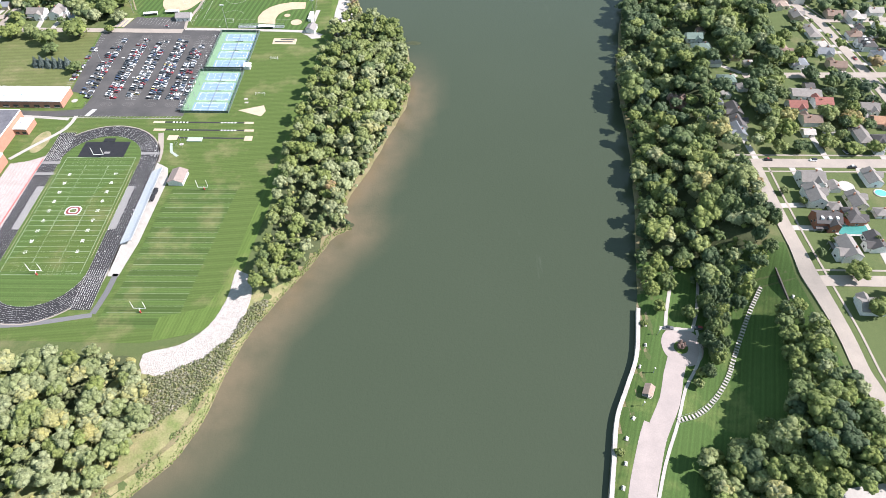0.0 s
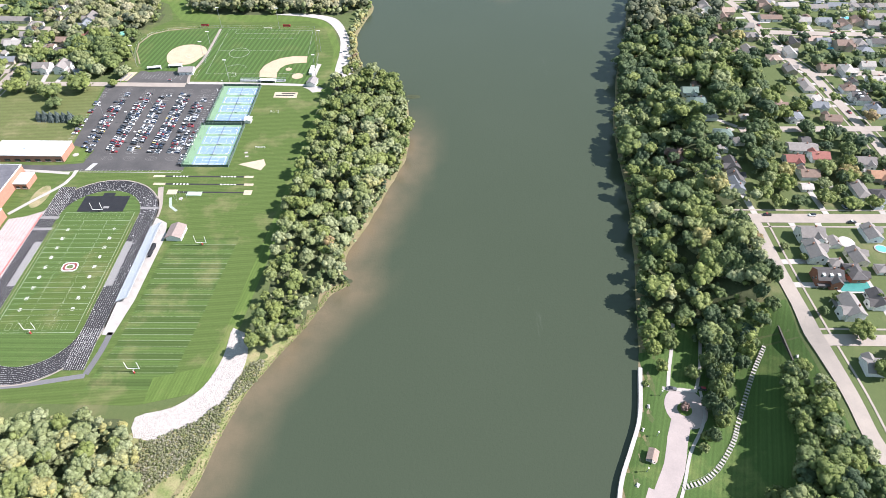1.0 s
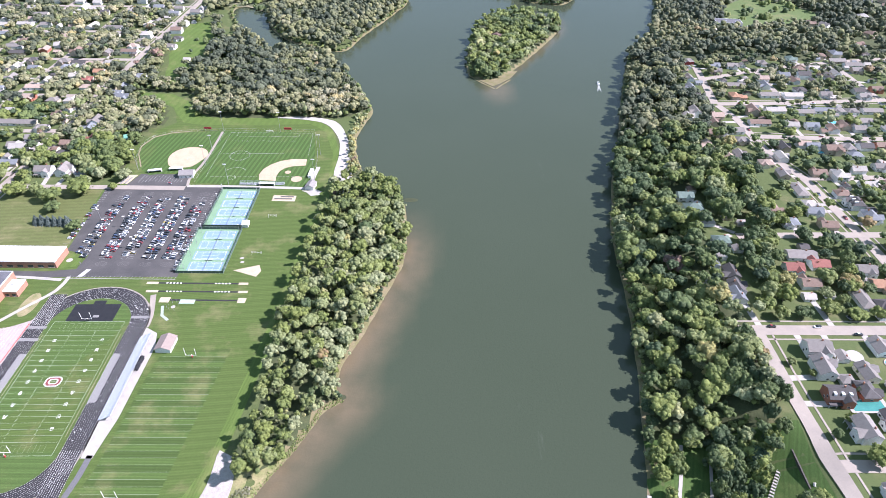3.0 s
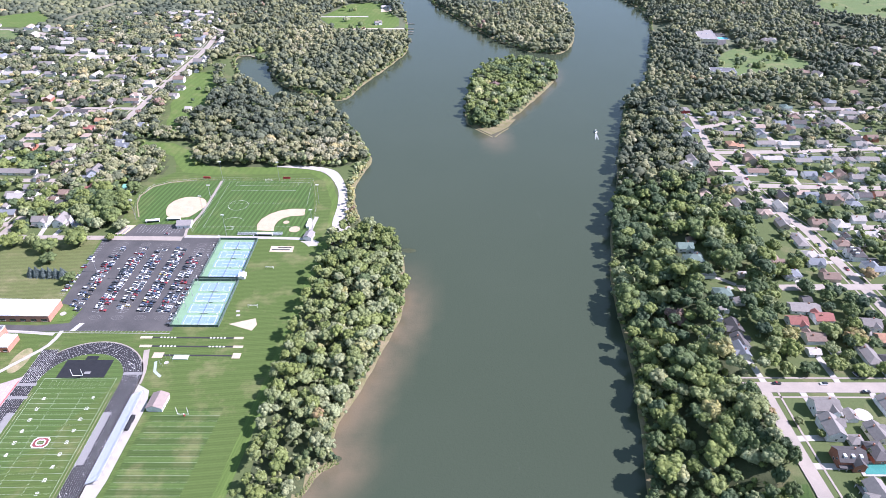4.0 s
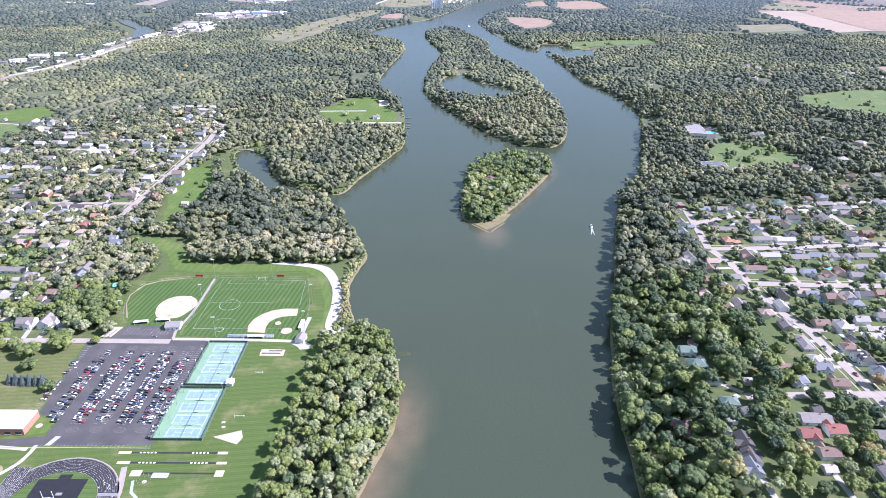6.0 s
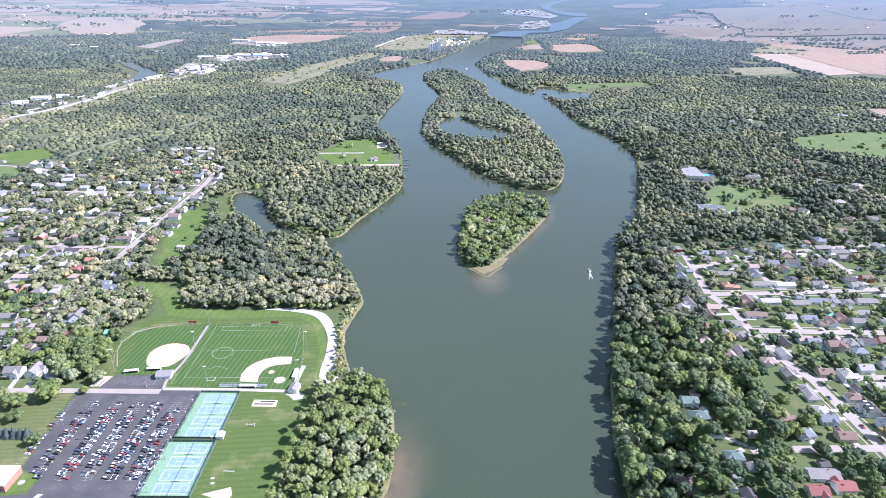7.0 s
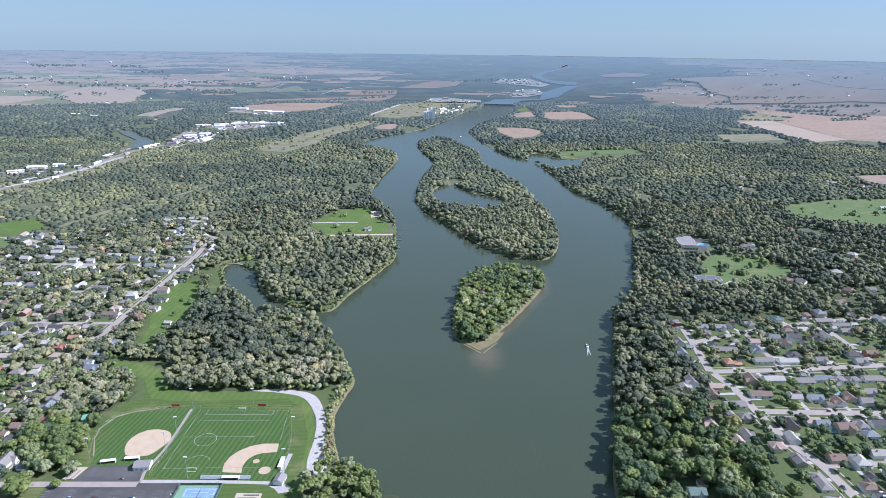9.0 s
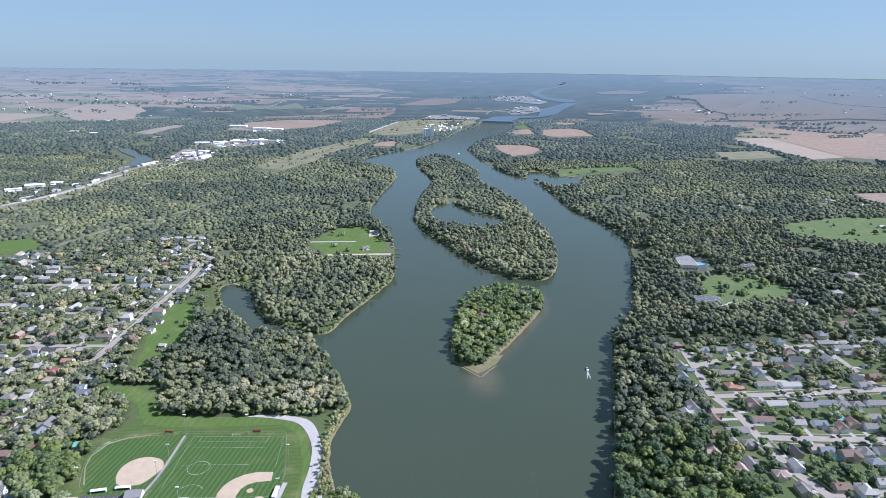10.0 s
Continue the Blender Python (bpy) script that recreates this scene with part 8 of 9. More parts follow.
for key, mat, lift, label in (
        ("cabin", LEVEE, 0.2, "bright mown riverside meadow"), ("nw_green", LEVEE, 0.4, "bright green mown field"), ("nw_green_low", MEADOW, 0.4, "green field beside a road"),
        ("park_green", LEVEE, 0.2, "long strip of mown green beside the houses"), ("pond_meadow", DRYGRASS, 0.2, "olive marsh grass at the pond's head"),
        ("tan_path", DRYGRASS, 0.4, "dry tan strip of open ground in the woods"), ("rail", DRYGRASS, 0.5, "dry grass beside the railway"), ("yards", BALLAST, 0.5, "pale gravel yards"),
        ("works", BALLAST, 0.5, "pale gravel works yard"), ("sheds", BALLAST, 0.5, "pale yard of long sheds"), ("strip_fields", DRYGRASS, 0.5, "dry patchwork of scrub and fallow land"),
        ("red_field", REDSOIL, 0.8, "reddish bare field"), ("marina", DRYGRASS, 0.5, "dry open ground round a marina"), ("inst_green", MEADOW, 0.3, "wide lawn with trees beside a large building"),
        ("inst_lot", ASPHALT, 0.3, "pale parking ground beside a large building"), ("green_r", MEADOW, 0.5, "wide green pasture"), ("brown_r", FARM, 0.5, "ploughed brown field"),
        ("green_far", MEADOW, 0.6, "green field beside the backwater"), ("brown_far", REDSOIL, 0.6, "brown field in a bend of the river"), ("brown_far_a", REDSOIL, 0.6, "brown field in a bend of the river"),
        ("brown_far_b", FARM, 0.6, "brown field behind the riverside woods"), ("brown_far_c", REDSOIL, 0.6, "reddish ploughed field behind a belt of trees"), ("green_bend", MEADOW, 0.6, "small green field in a bend of the river"),
        ("plain_r", FARM, 0.6, "wide ploughed plain"), ("homes_r", DRYGRASS, 0.9, "green gardens of a hamlet on the plain"), ("fallow_r", DRYGRASS, 0.6, "dry fallow field at the wood's edge"),
        ("plough_mid", FARM, 0.6, "ploughed fields behind the works"), ("sand_pit", BALLAST, 0.6, "pale sand banks round a gravel pit"),
        ("rail_bed", DRYGRASS, 0.7, "pale railway ballast and gravel yards")):
    drape("open_ground", CLEAR[key], mat, lift, label, "field")
bank = left_line[(left_line[:, 1] > 60) & (left_line[:, 1] < 246)]
drape("marsh", [tuple(q) for q in bank + (-0.8, 0.4)] + [(-113, 246), (-123, 226), (-131, 204), (-150, 186), (-172, 172), (-186, 140), (-212, 90), (-236, 60)], MARSH, 0.14, "yellow-green and tan marsh grass along the silted bank", "marsh", 6)
strip_thing("bank_trail", [(-161, 111), (-146, 122), (-132, 136), (-124, 154), (-117, 171), (-114, 180)], 2.2, MUD, "bare sandy trail through the marsh grass", "path", 0.24)
drape("open_ground", [(1548, 3281), (1691, 3395), (1785, 3404), (1733, 2784), (1743, 2690), (1565, 2620), (1545, 2769), (1545, 3014)], PALESOIL, 1.2, "pale stubble field", "field")
drape("open_ground", [(2372, 3690), (2480, 3620), (2727, 3480), (2674, 3402), (2533, 3518), (2400, 3652)], PALESOIL, 1.2, "pale stubble field", "field")
drape("open_ground", [(1800, 3400), (1990, 3540), (2110, 3430), (2240, 3330), (1990, 2900), (1750, 2710)], REDSOIL, 1.2, "brown ploughed field", "field")
for pts, label in zip(PONDS, ("blue backwater beyond the railway", "narrow blue gravel-pit pond", "small blue pond among fields", "marina basin", "small pond in the woods")):
    drape("pond", pts, WATER, 2.0, label, "water", 60)
strip_thing("road", [(-1063, 1658), (-1005, 1802), (-984, 1972), (-978, 2099), (-910, 2237), (-892, 2391), (-909, 2580), (-974, 2797), (-1069, 2926), (-1205, 3019), (-1310, 3098), (-1270, 3247), (-1068, 3486)], 15, CONCRETE, "pale highway curving beside the railway", "road", 1.0)
strip_thing("railway", [(-1075, 1560), (-1020, 1790), (-990, 1970), (-1003, 2200), (-920, 2450)], 12, BALLAST, "railway tracks on pale ballast", "railway", 0.9)
strip_thing("road", [(585, 1490), (612, 1440), (650, 1450), (690, 1500), (700, 1560)], 8, CONCRETE, "pale private drive curving through the woods", "road", 0.9)
strip_thing("road", [(-2328, 3831), (-2274, 3847), (-2088, 3845), (-1765, 3524)], 14, CONCRETE, "thin pale country road", "road", 1.2)
strip_thing("road", [(-980, 1490), (-893, 1602), (-880, 1755)], 9, BALLAST, "pale gravel track in the woods", "road", 0.8)
strip_thing("road", [(-851, 1899), (-830, 1980), (-815, 2048), (-784, 2176)], 12, BALLAST, "pale gravel track in the woods", "road", 0.8)
strip_thing("road", [(-322, 3455), (-260, 3800), (-190, 4139)], 16, CONCRETE, "pale levee road beside the marina", "road", 1.2)
strip_thing("road", [(1480, 2890), (1492, 2681), (1548, 2560)], 10, CONCRETE, "thin pale country road", "road", 1.4)
strip_thing("path", [(-241, 1350), (-190, 1354), (-143, 1357)], 7, CONCRETE, "white gravel drive across the riverside meadow", "path", 0.35)
strip_thing("path", [(-187, 1260), (-120, 1266), (-63, 1270)], 9, PALESAND, "pale gravel track to the boat docks", "path", 0.35)

# long sheds, works and yards
def warehouse(x, y, lx, ly, h, roof, label, turn=0.0):
    w = tagged(empty("warehouse", pose(x, y, z_at(x, y), 0, 0, turn)), label, "warehouse", "works buildings")
    part("wall", gabled_walls(bmesh.new(), lx / 2, ly / 2, h, h * 0.25), TRIM, w)
    part("roof", gable_roof(bmesh.new(), lx / 2, ly / 2, h, h * 0.25, 0.8, 0.4), roof, w)
    part("gate", boxed(-3, 3, -ly / 2 - 0.3, -ly / 2, 0, h * 0.6), GREYMAT, w)
    return w


BLUEROOF = plain("blue_metal_roof", (0.10, 0.22, 0.42), 0.5)
for x, y, lx, ly, h, t in ((-1120, 1900, 46, 30, 9, 20), (-1085, 1950, 30, 18, 7, 10), (-1150, 1850, 40, 16, 6, 30), (-1060, 3690, 90, 40, 10, 0), (-960, 3600, 70, 30, 9, 5), (-900, 3570, 90, 34, 9, 3), (-820, 3530, 80, 40, 10, 0),
                           (-1000, 2930, 60, 26, 8, 10), (-930, 2960, 60, 22, 8, 15), (-860, 3000, 70, 24, 8, 12), (-780, 3040, 80, 24, 8, 12), (-720, 3020, 60, 30, 8, 0), (-940, 2600, 50, 26, 7, 30), (-900, 2660, 40, 30, 7, 10),
                           (-850, 2500, 44, 22, 7, 70), (-870, 2560, 30, 20, 7, 40), (-1770, 3330, 40, 20, 7, 0), (-1650, 3265, 50, 18, 7, 0), (-1030, 2120, 40, 14, 6, 75), (-985, 2330, 60, 14, 6, 70)):
    warehouse(x, y, lx, ly, h, WHITEROOF if rng.random() < 0.75 else GREYSHINGLE, "large pale works shed with a low gabled roof", t)
warehouse(-790, 2990, 46, 22, 8, BLUEROOF, "works shed with a bright blue metal roof", 12)


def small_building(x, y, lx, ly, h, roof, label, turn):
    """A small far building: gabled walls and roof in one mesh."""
    bm = gabled_walls(bmesh.new(), lx / 2, ly / 2, h, h * 0.3)
    gable_roof(bm, lx / 2, ly / 2, h, h * 0.3, 0.6, 0.4)
    ob = part("works_building", bm, roof)
    ob.matrix_basis = pose(x, y, z_at(x, y) + 0.4, 0, 0, turn)
    return tagged(ob, label, "building", "works buildings")


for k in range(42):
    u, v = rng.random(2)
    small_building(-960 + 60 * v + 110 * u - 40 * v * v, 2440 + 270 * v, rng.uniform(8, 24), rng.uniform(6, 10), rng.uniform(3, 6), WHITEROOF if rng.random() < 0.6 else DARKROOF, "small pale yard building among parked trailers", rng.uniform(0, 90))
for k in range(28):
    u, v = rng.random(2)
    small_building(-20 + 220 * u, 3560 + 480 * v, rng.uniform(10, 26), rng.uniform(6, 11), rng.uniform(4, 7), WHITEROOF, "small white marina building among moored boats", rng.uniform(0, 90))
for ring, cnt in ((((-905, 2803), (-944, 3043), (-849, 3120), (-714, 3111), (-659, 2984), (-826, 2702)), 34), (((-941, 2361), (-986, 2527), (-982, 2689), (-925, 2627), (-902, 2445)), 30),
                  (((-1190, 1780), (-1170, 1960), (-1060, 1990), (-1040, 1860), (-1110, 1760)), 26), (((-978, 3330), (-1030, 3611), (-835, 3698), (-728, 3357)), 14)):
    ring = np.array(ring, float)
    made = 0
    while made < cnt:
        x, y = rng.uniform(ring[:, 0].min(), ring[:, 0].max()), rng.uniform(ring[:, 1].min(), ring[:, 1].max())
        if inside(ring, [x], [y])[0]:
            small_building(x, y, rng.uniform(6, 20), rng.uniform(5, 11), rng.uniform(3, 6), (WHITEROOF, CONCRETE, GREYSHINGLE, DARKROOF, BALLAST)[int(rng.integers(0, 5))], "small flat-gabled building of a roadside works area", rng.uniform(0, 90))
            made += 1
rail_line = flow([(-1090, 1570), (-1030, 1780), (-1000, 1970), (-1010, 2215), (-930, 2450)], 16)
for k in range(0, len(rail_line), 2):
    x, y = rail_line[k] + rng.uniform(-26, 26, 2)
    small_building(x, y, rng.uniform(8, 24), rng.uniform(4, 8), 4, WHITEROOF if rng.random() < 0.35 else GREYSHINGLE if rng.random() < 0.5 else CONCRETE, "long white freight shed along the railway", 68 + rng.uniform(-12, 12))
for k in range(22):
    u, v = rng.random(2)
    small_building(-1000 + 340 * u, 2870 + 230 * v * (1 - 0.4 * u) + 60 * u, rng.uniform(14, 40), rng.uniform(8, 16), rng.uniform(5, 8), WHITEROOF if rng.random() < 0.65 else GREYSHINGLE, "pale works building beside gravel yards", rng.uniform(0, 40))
x, y = scatter((-1115, 1560), (-880, 2480), 11)
ok = inside(CLEAR["rail"], x, y) & ~inside(CLEAR["rail_bed"], x, y + 18) & ~inside(CLEAR["rail_bed"], x, y) & (patch(x, y, 60, 41.0) > -0.12)
x, y = x[ok], y[ok]
n = len(x)
spread("rail_scrub", rows_of(x, y, rng.uniform(3.5, 7, n), rng.uniform(5, 9, n), tints(x, y, 0.42, 0.14, 0.1)), 1, 3, 0.16, 770, label="scrub and young trees between road and railway", domed=True, mat=LEAF_MID)
# scattered trees in meadow and lawns
rows = []
for key, k in (("green_r", 30), ("inst_green", 30), ("strip_fields", 90), ("pond_meadow", 10), ("nw_green_low", 8), ("cabin", 9), ("green_far", 16), ("marina", 60), ("park_green", 5)):
    ring = np.array(CLEAR[key], float)
    x, y = rng.uniform(ring[:, 0].min(), ring[:, 0].max(), k * 3), rng.uniform(ring[:, 1].min(), ring[:, 1].max(), k * 3)
    ok = inside(ring, x, y) & (patch(x, y, 70, 43.0) > -0.1)
    x, y = x[ok][:k], y[ok][:k]
    rows.append(rows_of(x, y, rng.uniform(3, 7.5, len(x)), rng.uniform(5, 11, len(x)), tints(x, y, 0.42, 0.12, 0.13)))
spread("meadow_trees", np.vstack(rows), 3, 14, 0.14, 780, label="scattered trees and bushes of the open meadows", domed=True)

silo = tagged(empty("grain_silo", pose(-3, 3303, 0)), "tall pale concrete grain silo with a head house", "silo")
for k in range(5):
    for j in range(2):
        part("bin", rod(bmesh.new(), (k * 9 - 22, j * 9, 0), (k * 9 - 22, j * 9, 36), 4.6, n=14), WHITEROOF, silo)
part("head_house", boxed(16, 30, -5, 13, 0, 62), WHITEROOF, silo)
part("gallery", boxed(-28, 20, -3, 11, 36, 41), WHITEROOF, silo)

# large buildings on the bluff
flat_block("care_home", 455, 486, 1146, 1206, 8, WALLM["cream"], GREYSHINGLE, "long cream institution with a grey roof among trees", 6, "institution", -8)
strip_thing("drive", [(404, 962), (425, 966), (452, 970), (470, 984)], 11, CONCRETE, "pale concrete forecourt of the low white building", "pavement", 0.5)
flat_block("care_home", 412, 450, 976, 996, 6, WALLM["white"], DARKROOF, "wide white low building with a grey roof beside a lawn", 8, "institution", -6)
pool(505, 1180, 9, 6, POOL, "bright blue institutional swimming pool", True)
for i, (x, y) in enumerate(FAR_HOMES):
    key = ("big" if i % 2 else "med", ("grey", "pale", "brown")[i % 3], ("white", "tan")[i % 2], i % 2, True)
    m = pose(x, y, z_at(x, y), 0, 0, (i * 37) % 180)
    if key in house_models:
        copy_thing(house_models[key], m)
    else:
        house_models[key] = b = house_model(*key)
        b.matrix_basis = m
        tagged(b, f"{SIZEWORD[key[0]]} {WALLWORD[key[2]]} house with a {ROOFWORD[key[1]]} roof in the woods", "house", "suburban houses")

# riverside house and docks by the meadow
for x, y, size, roof in ((-112, 1432, "long", "pale"), (-98, 1418, "med", "pale"), (-118, 1300, "med", "grey")):
    key = (size, roof, "white", 0, True)
    m = pose(x, y, z_at(x, y), 0, 0, 20)
    if key in house_models:
        copy_thing(house_models[key], m)
    else:
        house_models[key] = b = house_model(*key)
        b.matrix_basis = m
        tagged(b, f"{SIZEWORD[size]} white riverside house with a {ROOFWORD[roof]} roof", "house", "suburban houses")
drape("yard", [(-125, 1440), (-95, 1445), (-85, 1410), (-120, 1395)], PALESAND, 0.4, "pale gravel yard of the riverside house", "yard", 12)
for k, y in enumerate((1240, 1256, 1276, 1312, 1190)):
    d = tagged(empty("boat_dock", pose(-58, y, -2)), "narrow wooden boat dock on the river", "dock", "boat docks")
    part("deck", boxed(-8, 10, -1, 1, 0.5, 0.75), BARK, d)
    for px in (-6, 0, 6, 9):
        part("pile", rod(bmesh.new(), (px, 0.9, -2), (px, 0.9, 1.2), 0.15, n=6), BARK, d)

# motor boat with its wake
boat = tagged(empty("motor_boat", pose(203, 795, -2, 0, 0, -8)), "white motor boat on the river", "boat")
bm = lofted(bmesh.new(), [(-4, 1.2, 1.35, -0.2, 0.9), (0, 1.35, 1.5, -0.2, 1.0), (3, 0.9, 1.2, 0.0, 1.15), (4.6, 0.1, 0.25, 0.5, 1.3)])
part("hull", bm, WHITE, boat)
part("cabin", boxed(-0.9, 0.9, -1.0, 1.4, 0.9, 2.2), GLASS, boat)
part("canopy", boxed(-1.1, 1.1, -2.4, 1.0, 2.3, 2.4), DARKMESH, boat)
FOAM = surface("wake_foam", (0.42, 0.44, 0.42), (0.12, 0.14, 0.12), 0.35, 2.5, 0.6)
wake = tagged(part("boat_wake", slabbed([(0.6, -4), (1.3, -9), (2.2, -20), (2.4, -26), (0.8, -20), (0, -14), (-0.8, -20), (-2.4, -26), (-2.2, -20), (-1.3, -9), (-0.6, -4)], -0.02, 0.06), FOAM), "white foam wake behind the motor boat", "wake", kind="structure")
wake.matrix_basis = pose(203, 795, -2, 0, 0, -8)
part("hull", lofted(bmesh.new(), [(-9, 3, 3.2, -0.2, 1.4), (0, 3.2, 3.4, -0.2, 1.5), (9, 1.0, 1.4, 0.2, 1.9)]), WHITE, tagged(empty("river_boat", pose(128, 2707, -2, 0, 0, 10)), "white cabin boat far up the river", "boat"))
drape("sandbar", [(46, 808), (56, 797), (68, 783), (79, 793), (92, 808), (104, 834), (97, 834), (83, 816), (71, 806), (58, 804)], MUD, -0.46, "muddy shoal off the island's tip", "sandbar", 8)
for line in ([(45, 806), (56, 792), (70, 775)], [(72, 775), (80, 788), (92, 804)]):
    strip_thing("sandbar", line, 2.0, MUD, "thin muddy sand spit in the shallow water", "sandbar", 0.06, level=-1.95)
for x, y, r in ((-24, 520, 7), (-60, 291, 5)):
    drape("weed_bed", disc(x, y, r, 14, ry=r * 0.5), surface("pond_weed_%d" % r, (0.055, 0.064, 0.030), (0.038, 0.048, 0.024), 0.3, 2.0, 0.8), -0.46, "drifted weed on the shallow water", "weeds", 3)

# ---- the far plain ----
def far_material(name, a, b, scale, veil, rows=None):
    """Land kilometres off, its haze painted on as emission that grows towards the horizon."""
    m, n, l = nodes_of(name)
    p = n["Principled BSDF"]
    geo = n.new("ShaderNodeNewGeometry")
    mp = n.new("ShaderNodeMapping")
    mp.inputs["Scale"].default_value = (0.22, 1.0, 1.0)
    l.new(geo.outputs["Position"], mp.inputs["Vector"])
    t = noise_node(n, l, mp.outputs[0], scale, 5, 0.6)
    r = n.new("ShaderNodeMapRange")
    r.inputs[1].default_value, r.inputs[2].default_value = 0.42, 0.64
    l.new(t.outputs[0], r.inputs[0])
    col = mix_node(n, l, r.outputs[0], a, b)
    if rows:                                    # thin tree rows between the fields
        mq = n.new("ShaderNodeMapping")
        mq.inputs["Scale"].default_value = (0.10, 1.0, 1.0)
        l.new(geo.outputs["Position"], mq.inputs["Vector"])
        thin = noise_node(n, l, mq.outputs[0], 0.03, 4, 0.65)
        q = n.new("ShaderNodeMapRange")
        q.inputs[1].default_value, q.inputs[2].default_value = 0.56, 0.62
        l.new(thin.outputs[0], q.inputs[0])
        col = mix_node(n, l, q.outputs[0], col, rows)
    l.new(col, p.inputs["Base Color"])
    p.inputs["Roughness"].default_value, p.inputs["Specular IOR Level"].default_value = 1.0, 0.0
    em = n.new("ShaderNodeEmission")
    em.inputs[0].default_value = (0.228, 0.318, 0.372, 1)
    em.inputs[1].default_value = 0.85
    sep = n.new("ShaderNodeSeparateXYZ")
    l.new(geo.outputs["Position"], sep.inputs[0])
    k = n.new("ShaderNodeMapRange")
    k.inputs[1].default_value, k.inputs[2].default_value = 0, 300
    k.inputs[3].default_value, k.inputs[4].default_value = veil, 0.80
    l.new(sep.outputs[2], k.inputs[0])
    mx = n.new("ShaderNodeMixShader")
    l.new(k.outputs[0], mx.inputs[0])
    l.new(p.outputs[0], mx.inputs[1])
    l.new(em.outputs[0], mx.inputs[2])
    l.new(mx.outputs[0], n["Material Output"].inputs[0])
    return m


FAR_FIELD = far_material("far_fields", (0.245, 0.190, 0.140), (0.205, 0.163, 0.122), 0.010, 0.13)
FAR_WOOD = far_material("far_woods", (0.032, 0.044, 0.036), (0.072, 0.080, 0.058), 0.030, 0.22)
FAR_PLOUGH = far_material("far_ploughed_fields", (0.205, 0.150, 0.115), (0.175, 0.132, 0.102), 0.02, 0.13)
# matte and blue: the sky's reflection is painted into the water colour
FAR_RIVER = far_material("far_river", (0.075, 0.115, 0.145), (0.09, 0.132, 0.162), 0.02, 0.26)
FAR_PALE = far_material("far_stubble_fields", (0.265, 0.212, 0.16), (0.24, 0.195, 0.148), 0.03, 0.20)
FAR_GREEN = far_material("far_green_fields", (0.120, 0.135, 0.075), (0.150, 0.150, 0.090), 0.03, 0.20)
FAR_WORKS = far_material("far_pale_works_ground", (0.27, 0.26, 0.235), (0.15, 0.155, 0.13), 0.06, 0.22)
radii = np.linspace(PLAIN - 20, PLAIN + DEPTH, 116)
ang = np.radians(np.arange(-40, 40.1, 0.2))
RR, AA = np.meshgrid(radii, ang)
bx, by = (EYE[0] + RR * np.sin(AA)).ravel(), (EYE[1] + RR * np.cos(AA)).ravel()
nr = len(radii)
i, j = np.meshgrid(np.arange(nr - 1), np.arange(len(ang) - 1))
k = (j * nr + i).ravel()
# low swells of woodland break the line of each belt of trees
swell = np.array([2.2 * noise.noise((a * 55, r * 0.045, 2.0)) for a, r in zip(AA.ravel(), RR.ravel())])
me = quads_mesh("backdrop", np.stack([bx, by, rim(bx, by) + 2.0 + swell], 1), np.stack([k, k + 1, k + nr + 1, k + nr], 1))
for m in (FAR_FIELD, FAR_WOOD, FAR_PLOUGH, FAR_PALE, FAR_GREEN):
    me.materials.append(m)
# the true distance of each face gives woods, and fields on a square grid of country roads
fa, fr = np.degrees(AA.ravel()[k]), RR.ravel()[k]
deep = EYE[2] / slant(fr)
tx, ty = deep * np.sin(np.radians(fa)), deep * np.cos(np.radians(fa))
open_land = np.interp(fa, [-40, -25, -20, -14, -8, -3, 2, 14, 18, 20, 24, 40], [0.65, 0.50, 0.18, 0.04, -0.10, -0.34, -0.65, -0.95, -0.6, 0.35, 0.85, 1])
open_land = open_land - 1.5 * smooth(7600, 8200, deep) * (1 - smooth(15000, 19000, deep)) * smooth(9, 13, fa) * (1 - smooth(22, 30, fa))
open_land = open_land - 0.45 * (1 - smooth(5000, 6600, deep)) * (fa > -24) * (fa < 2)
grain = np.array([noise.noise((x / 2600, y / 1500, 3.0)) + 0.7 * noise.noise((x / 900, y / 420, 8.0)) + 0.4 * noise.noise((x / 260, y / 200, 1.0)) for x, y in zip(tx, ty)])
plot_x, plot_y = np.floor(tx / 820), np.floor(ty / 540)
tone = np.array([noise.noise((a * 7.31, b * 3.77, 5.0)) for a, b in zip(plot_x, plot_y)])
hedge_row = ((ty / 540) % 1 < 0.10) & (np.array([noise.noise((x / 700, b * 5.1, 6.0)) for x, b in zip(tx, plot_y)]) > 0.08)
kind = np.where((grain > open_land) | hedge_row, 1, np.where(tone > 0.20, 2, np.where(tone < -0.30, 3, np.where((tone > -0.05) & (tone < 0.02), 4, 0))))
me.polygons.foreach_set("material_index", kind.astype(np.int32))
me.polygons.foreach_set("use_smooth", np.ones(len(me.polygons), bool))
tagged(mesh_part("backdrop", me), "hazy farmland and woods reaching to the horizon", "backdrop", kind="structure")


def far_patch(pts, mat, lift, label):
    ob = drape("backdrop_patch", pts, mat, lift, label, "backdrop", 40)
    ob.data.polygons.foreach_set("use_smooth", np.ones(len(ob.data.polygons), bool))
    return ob


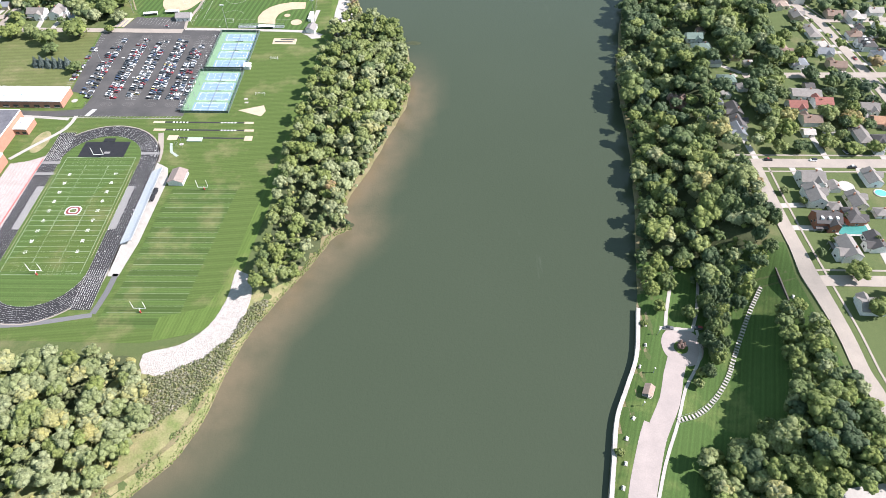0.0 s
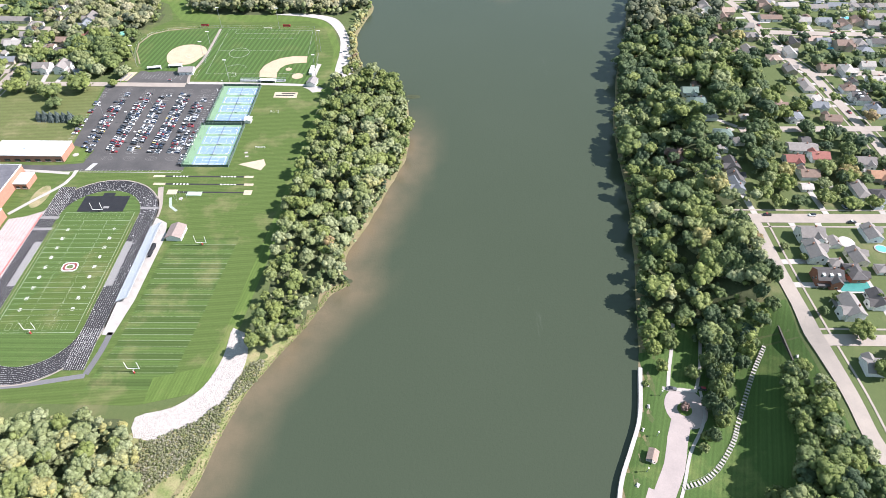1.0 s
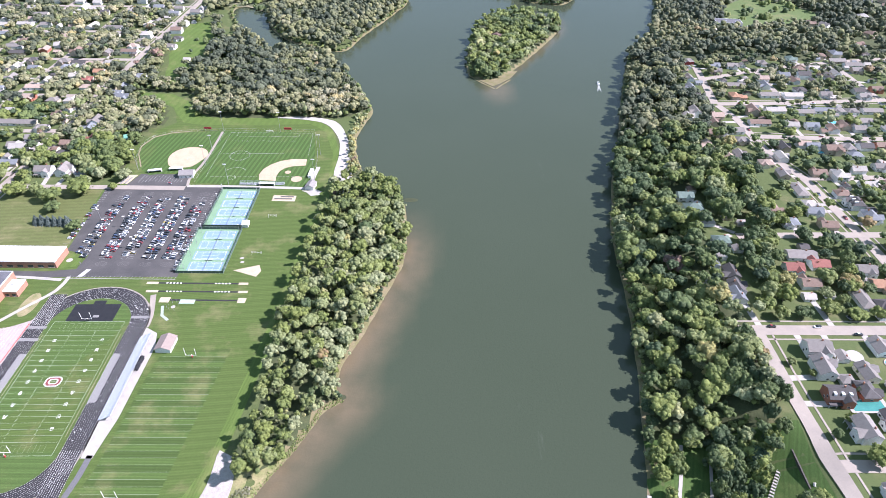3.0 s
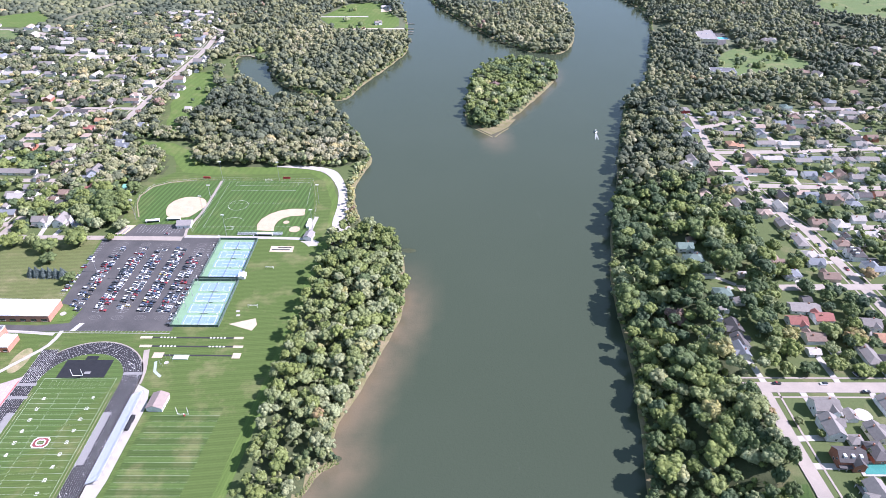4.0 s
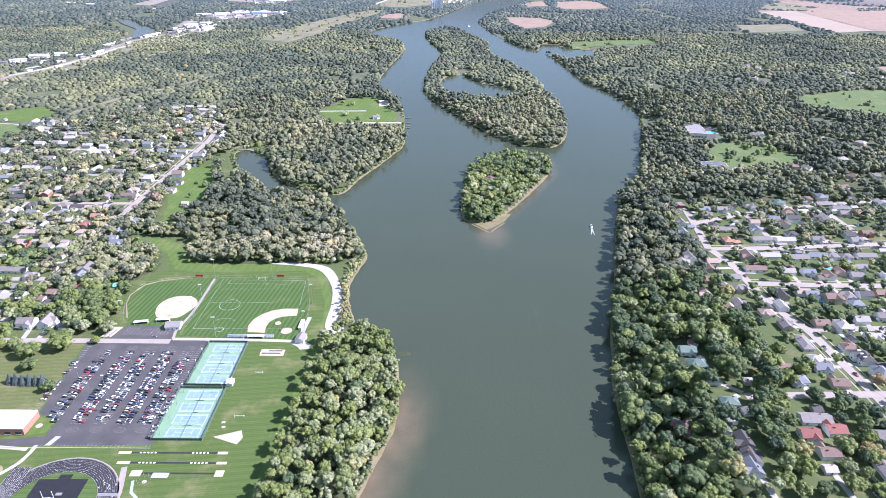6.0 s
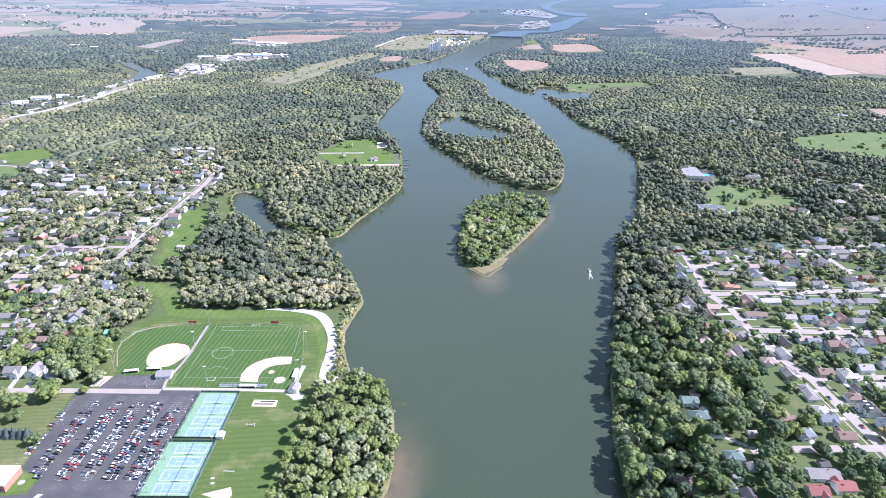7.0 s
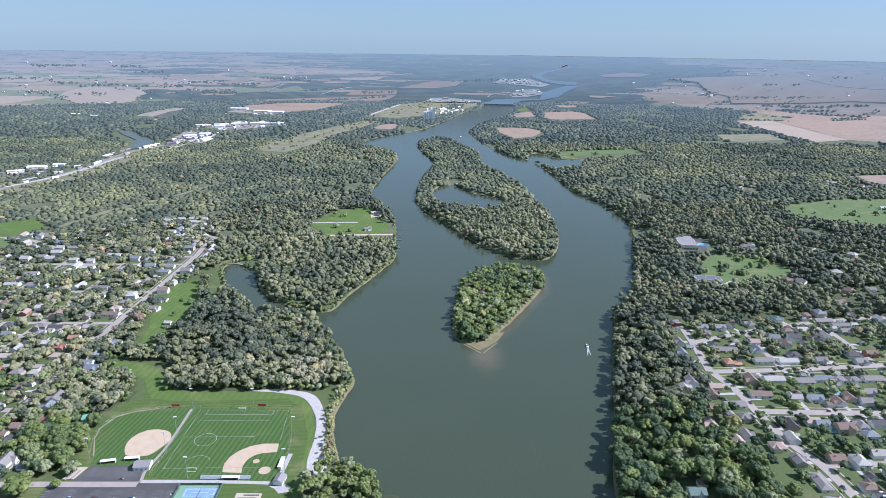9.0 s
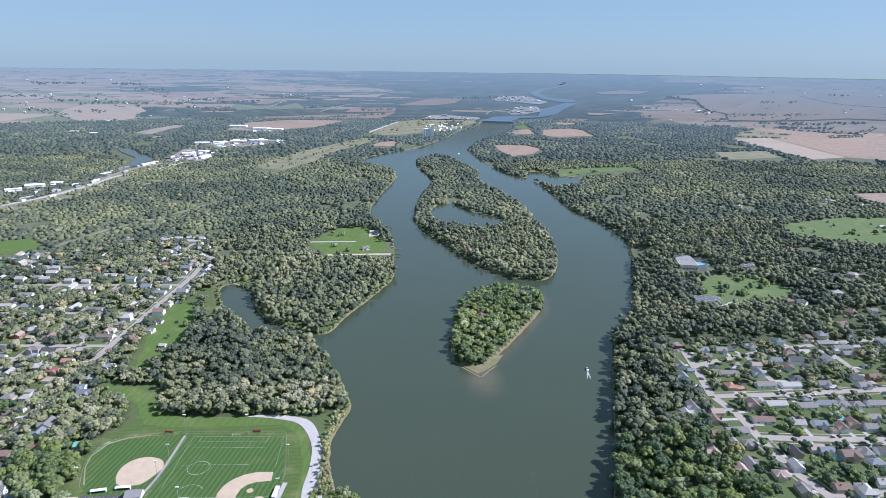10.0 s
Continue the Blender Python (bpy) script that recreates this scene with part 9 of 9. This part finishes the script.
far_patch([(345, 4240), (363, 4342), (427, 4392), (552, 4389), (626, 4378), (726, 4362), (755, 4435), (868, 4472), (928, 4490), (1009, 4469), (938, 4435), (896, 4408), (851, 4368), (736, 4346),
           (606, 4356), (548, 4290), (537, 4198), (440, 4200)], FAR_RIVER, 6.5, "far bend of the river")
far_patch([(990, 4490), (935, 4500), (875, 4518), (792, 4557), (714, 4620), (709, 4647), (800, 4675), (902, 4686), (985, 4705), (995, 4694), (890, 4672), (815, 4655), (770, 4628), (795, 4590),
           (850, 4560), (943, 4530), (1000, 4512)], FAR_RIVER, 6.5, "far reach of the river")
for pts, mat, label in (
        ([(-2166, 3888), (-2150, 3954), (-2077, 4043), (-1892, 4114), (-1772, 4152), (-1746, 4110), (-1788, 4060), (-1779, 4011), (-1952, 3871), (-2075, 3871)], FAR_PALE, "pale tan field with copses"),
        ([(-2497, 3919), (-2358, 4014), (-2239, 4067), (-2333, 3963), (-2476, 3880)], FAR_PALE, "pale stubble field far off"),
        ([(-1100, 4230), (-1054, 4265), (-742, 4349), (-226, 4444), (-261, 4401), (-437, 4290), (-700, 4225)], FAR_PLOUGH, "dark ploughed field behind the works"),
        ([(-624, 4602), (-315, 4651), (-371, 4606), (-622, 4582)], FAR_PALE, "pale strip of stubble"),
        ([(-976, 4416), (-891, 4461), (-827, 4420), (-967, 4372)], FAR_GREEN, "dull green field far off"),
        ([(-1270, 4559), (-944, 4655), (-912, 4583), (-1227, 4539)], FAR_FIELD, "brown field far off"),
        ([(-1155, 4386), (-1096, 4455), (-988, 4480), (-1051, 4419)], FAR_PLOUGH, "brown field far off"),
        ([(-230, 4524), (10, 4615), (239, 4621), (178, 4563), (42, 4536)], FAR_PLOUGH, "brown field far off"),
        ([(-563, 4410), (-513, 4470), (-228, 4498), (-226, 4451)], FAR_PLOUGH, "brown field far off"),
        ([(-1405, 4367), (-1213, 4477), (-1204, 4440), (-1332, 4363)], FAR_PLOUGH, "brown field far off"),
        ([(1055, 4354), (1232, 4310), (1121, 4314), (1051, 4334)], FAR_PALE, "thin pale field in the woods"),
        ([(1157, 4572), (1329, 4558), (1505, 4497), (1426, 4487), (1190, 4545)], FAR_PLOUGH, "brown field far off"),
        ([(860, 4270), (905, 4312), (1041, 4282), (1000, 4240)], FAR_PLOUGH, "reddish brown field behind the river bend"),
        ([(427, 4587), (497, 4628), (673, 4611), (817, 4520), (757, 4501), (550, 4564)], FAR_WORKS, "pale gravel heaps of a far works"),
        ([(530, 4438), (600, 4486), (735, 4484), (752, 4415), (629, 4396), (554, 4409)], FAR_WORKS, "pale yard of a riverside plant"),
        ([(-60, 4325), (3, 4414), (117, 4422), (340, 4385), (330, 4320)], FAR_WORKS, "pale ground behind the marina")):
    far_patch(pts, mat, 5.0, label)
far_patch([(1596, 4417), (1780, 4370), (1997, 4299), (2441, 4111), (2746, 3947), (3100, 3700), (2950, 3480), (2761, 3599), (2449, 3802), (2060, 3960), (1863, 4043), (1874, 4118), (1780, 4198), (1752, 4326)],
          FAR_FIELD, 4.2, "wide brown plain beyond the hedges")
for line, w in (([(384, 4421), (424, 4453), (541, 4464)], 9), ([(-728, 4385), (-608, 4471), (-535, 4501)], 7), ([(-1074, 4354), (-983, 4455)], 7), ([(2330, 4120), (2480, 3950), (2700, 3780)], 5)):
    strip_thing("road", line, w, FAR_WORKS, "thin pale country road far off", "road", 6.5)


def far_block(x, y, lx, ly, h, mat):
    """A tiny gabled building in the far valley."""
    bm = gabled_walls(bmesh.new(), lx / 2, ly / 2, h, h * 0.25)
    gable_roof(bm, lx / 2, ly / 2, h, h * 0.25, 0.6, 0.5)
    b = part("far_building", bm, mat)
    b.matrix_basis = pose(x, y, float(rim(x, y)) + 4, 0, 0, rng.uniform(-20, 20))
    return tagged(b, "tiny pale works building in the far valley", "building", "far buildings")


for ring, cnt, size in (([(430, 4585), (500, 4625), (670, 4608), (810, 4520), (560, 4560)], 40, (5, 16)), ([(540, 4440), (600, 4482), (735, 4480), (748, 4418), (630, 4400)], 22, (8, 30)),
                        ([(-50, 4325), (3, 4410), (117, 4418), (335, 4380), (330, 4325)], 26, (6, 16)), ([(-2380, 3834), (-2300, 3891), (-2200, 3931), (-2240, 3871)], 12, (6, 18)),
                        ([(-1960, 3905), (-1870, 3945), (-1860, 3920), (-1930, 3885)], 6, (8, 18)), ([(1700, 4200), (1800, 4200), (1900, 4160), (1790, 4150)], 9, (8, 22)),
                        ([(900, 4715), (960, 4730), (965, 4715), (915, 4700)], 6, (8, 20)), ([(-1000, 4540), (-830, 4570), (-820, 4555), (-960, 4520)], 7, (7, 16))):
    ring = np.array(ring, float)
    made = 0
    while made < cnt:
        x, y = rng.uniform(ring[:, 0].min(), ring[:, 0].max()), rng.uniform(ring[:, 1].min(), ring[:, 1].max())
        if inside(ring, [x], [y])[0]:
            far_block(x, y, rng.uniform(*size), rng.uniform(4, 9), rng.uniform(3, 8), WHITEROOF if rng.random() < 0.3 else CONCRETE if rng.random() < 0.7 else GREYSHINGLE)
            made += 1
hedge = []
for x0, y0, x1, y1 in itertools.chain(*HEDGES):
    n = int(math.hypot(x1 - x0, y1 - y0) / 7)
    t = np.sort(rng.random(n))
    t = t[(np.array([noise.noise((v * 7, x0, 1)) for v in t]) > -0.30)]
    x, y = x0 + (x1 - x0) * t + rng.normal(0, 5, len(t)), y0 + (y1 - y0) * t + rng.normal(0, 5, len(t))
    hedge.append(np.stack([x, y, rim(x, y) + 3, rng.uniform(4, 8, len(t)), rng.uniform(5, 10, len(t)), rng.uniform(0.15, 0.40, len(t))], 1))
for k in range(70):
    a, r = radians(rng.choice((-1, 1)) * rng.uniform(17, 36)), rng.uniform(4330, 4760)
    cx, cy, n = EYE[0] + r * math.sin(a), EYE[1] + r * math.cos(a), int(rng.integers(3, 14))
    x, y = cx + rng.normal(0, 40, n), cy + rng.normal(0, 7, n)
    f = EYE[2] / slant(r) / r
    hedge.append(np.stack([x, y, rim(x, y) + 3, rng.uniform(4, 8, n) / f, rng.uniform(5, 10, n) / f, rng.uniform(0.15, 0.40, n)], 1))
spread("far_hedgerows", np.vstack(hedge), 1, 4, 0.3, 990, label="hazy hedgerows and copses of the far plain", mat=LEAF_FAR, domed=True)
for k in range(26):
    a, r = radians(rng.choice((-1, 1)) * rng.uniform(17, 36)), rng.uniform(4330, 4760)
    far_block(EYE[0] + r * math.sin(a), EYE[1] + r * math.cos(a), rng.uniform(6, 14), rng.uniform(4, 7), rng.uniform(3, 6), WHITEROOF)
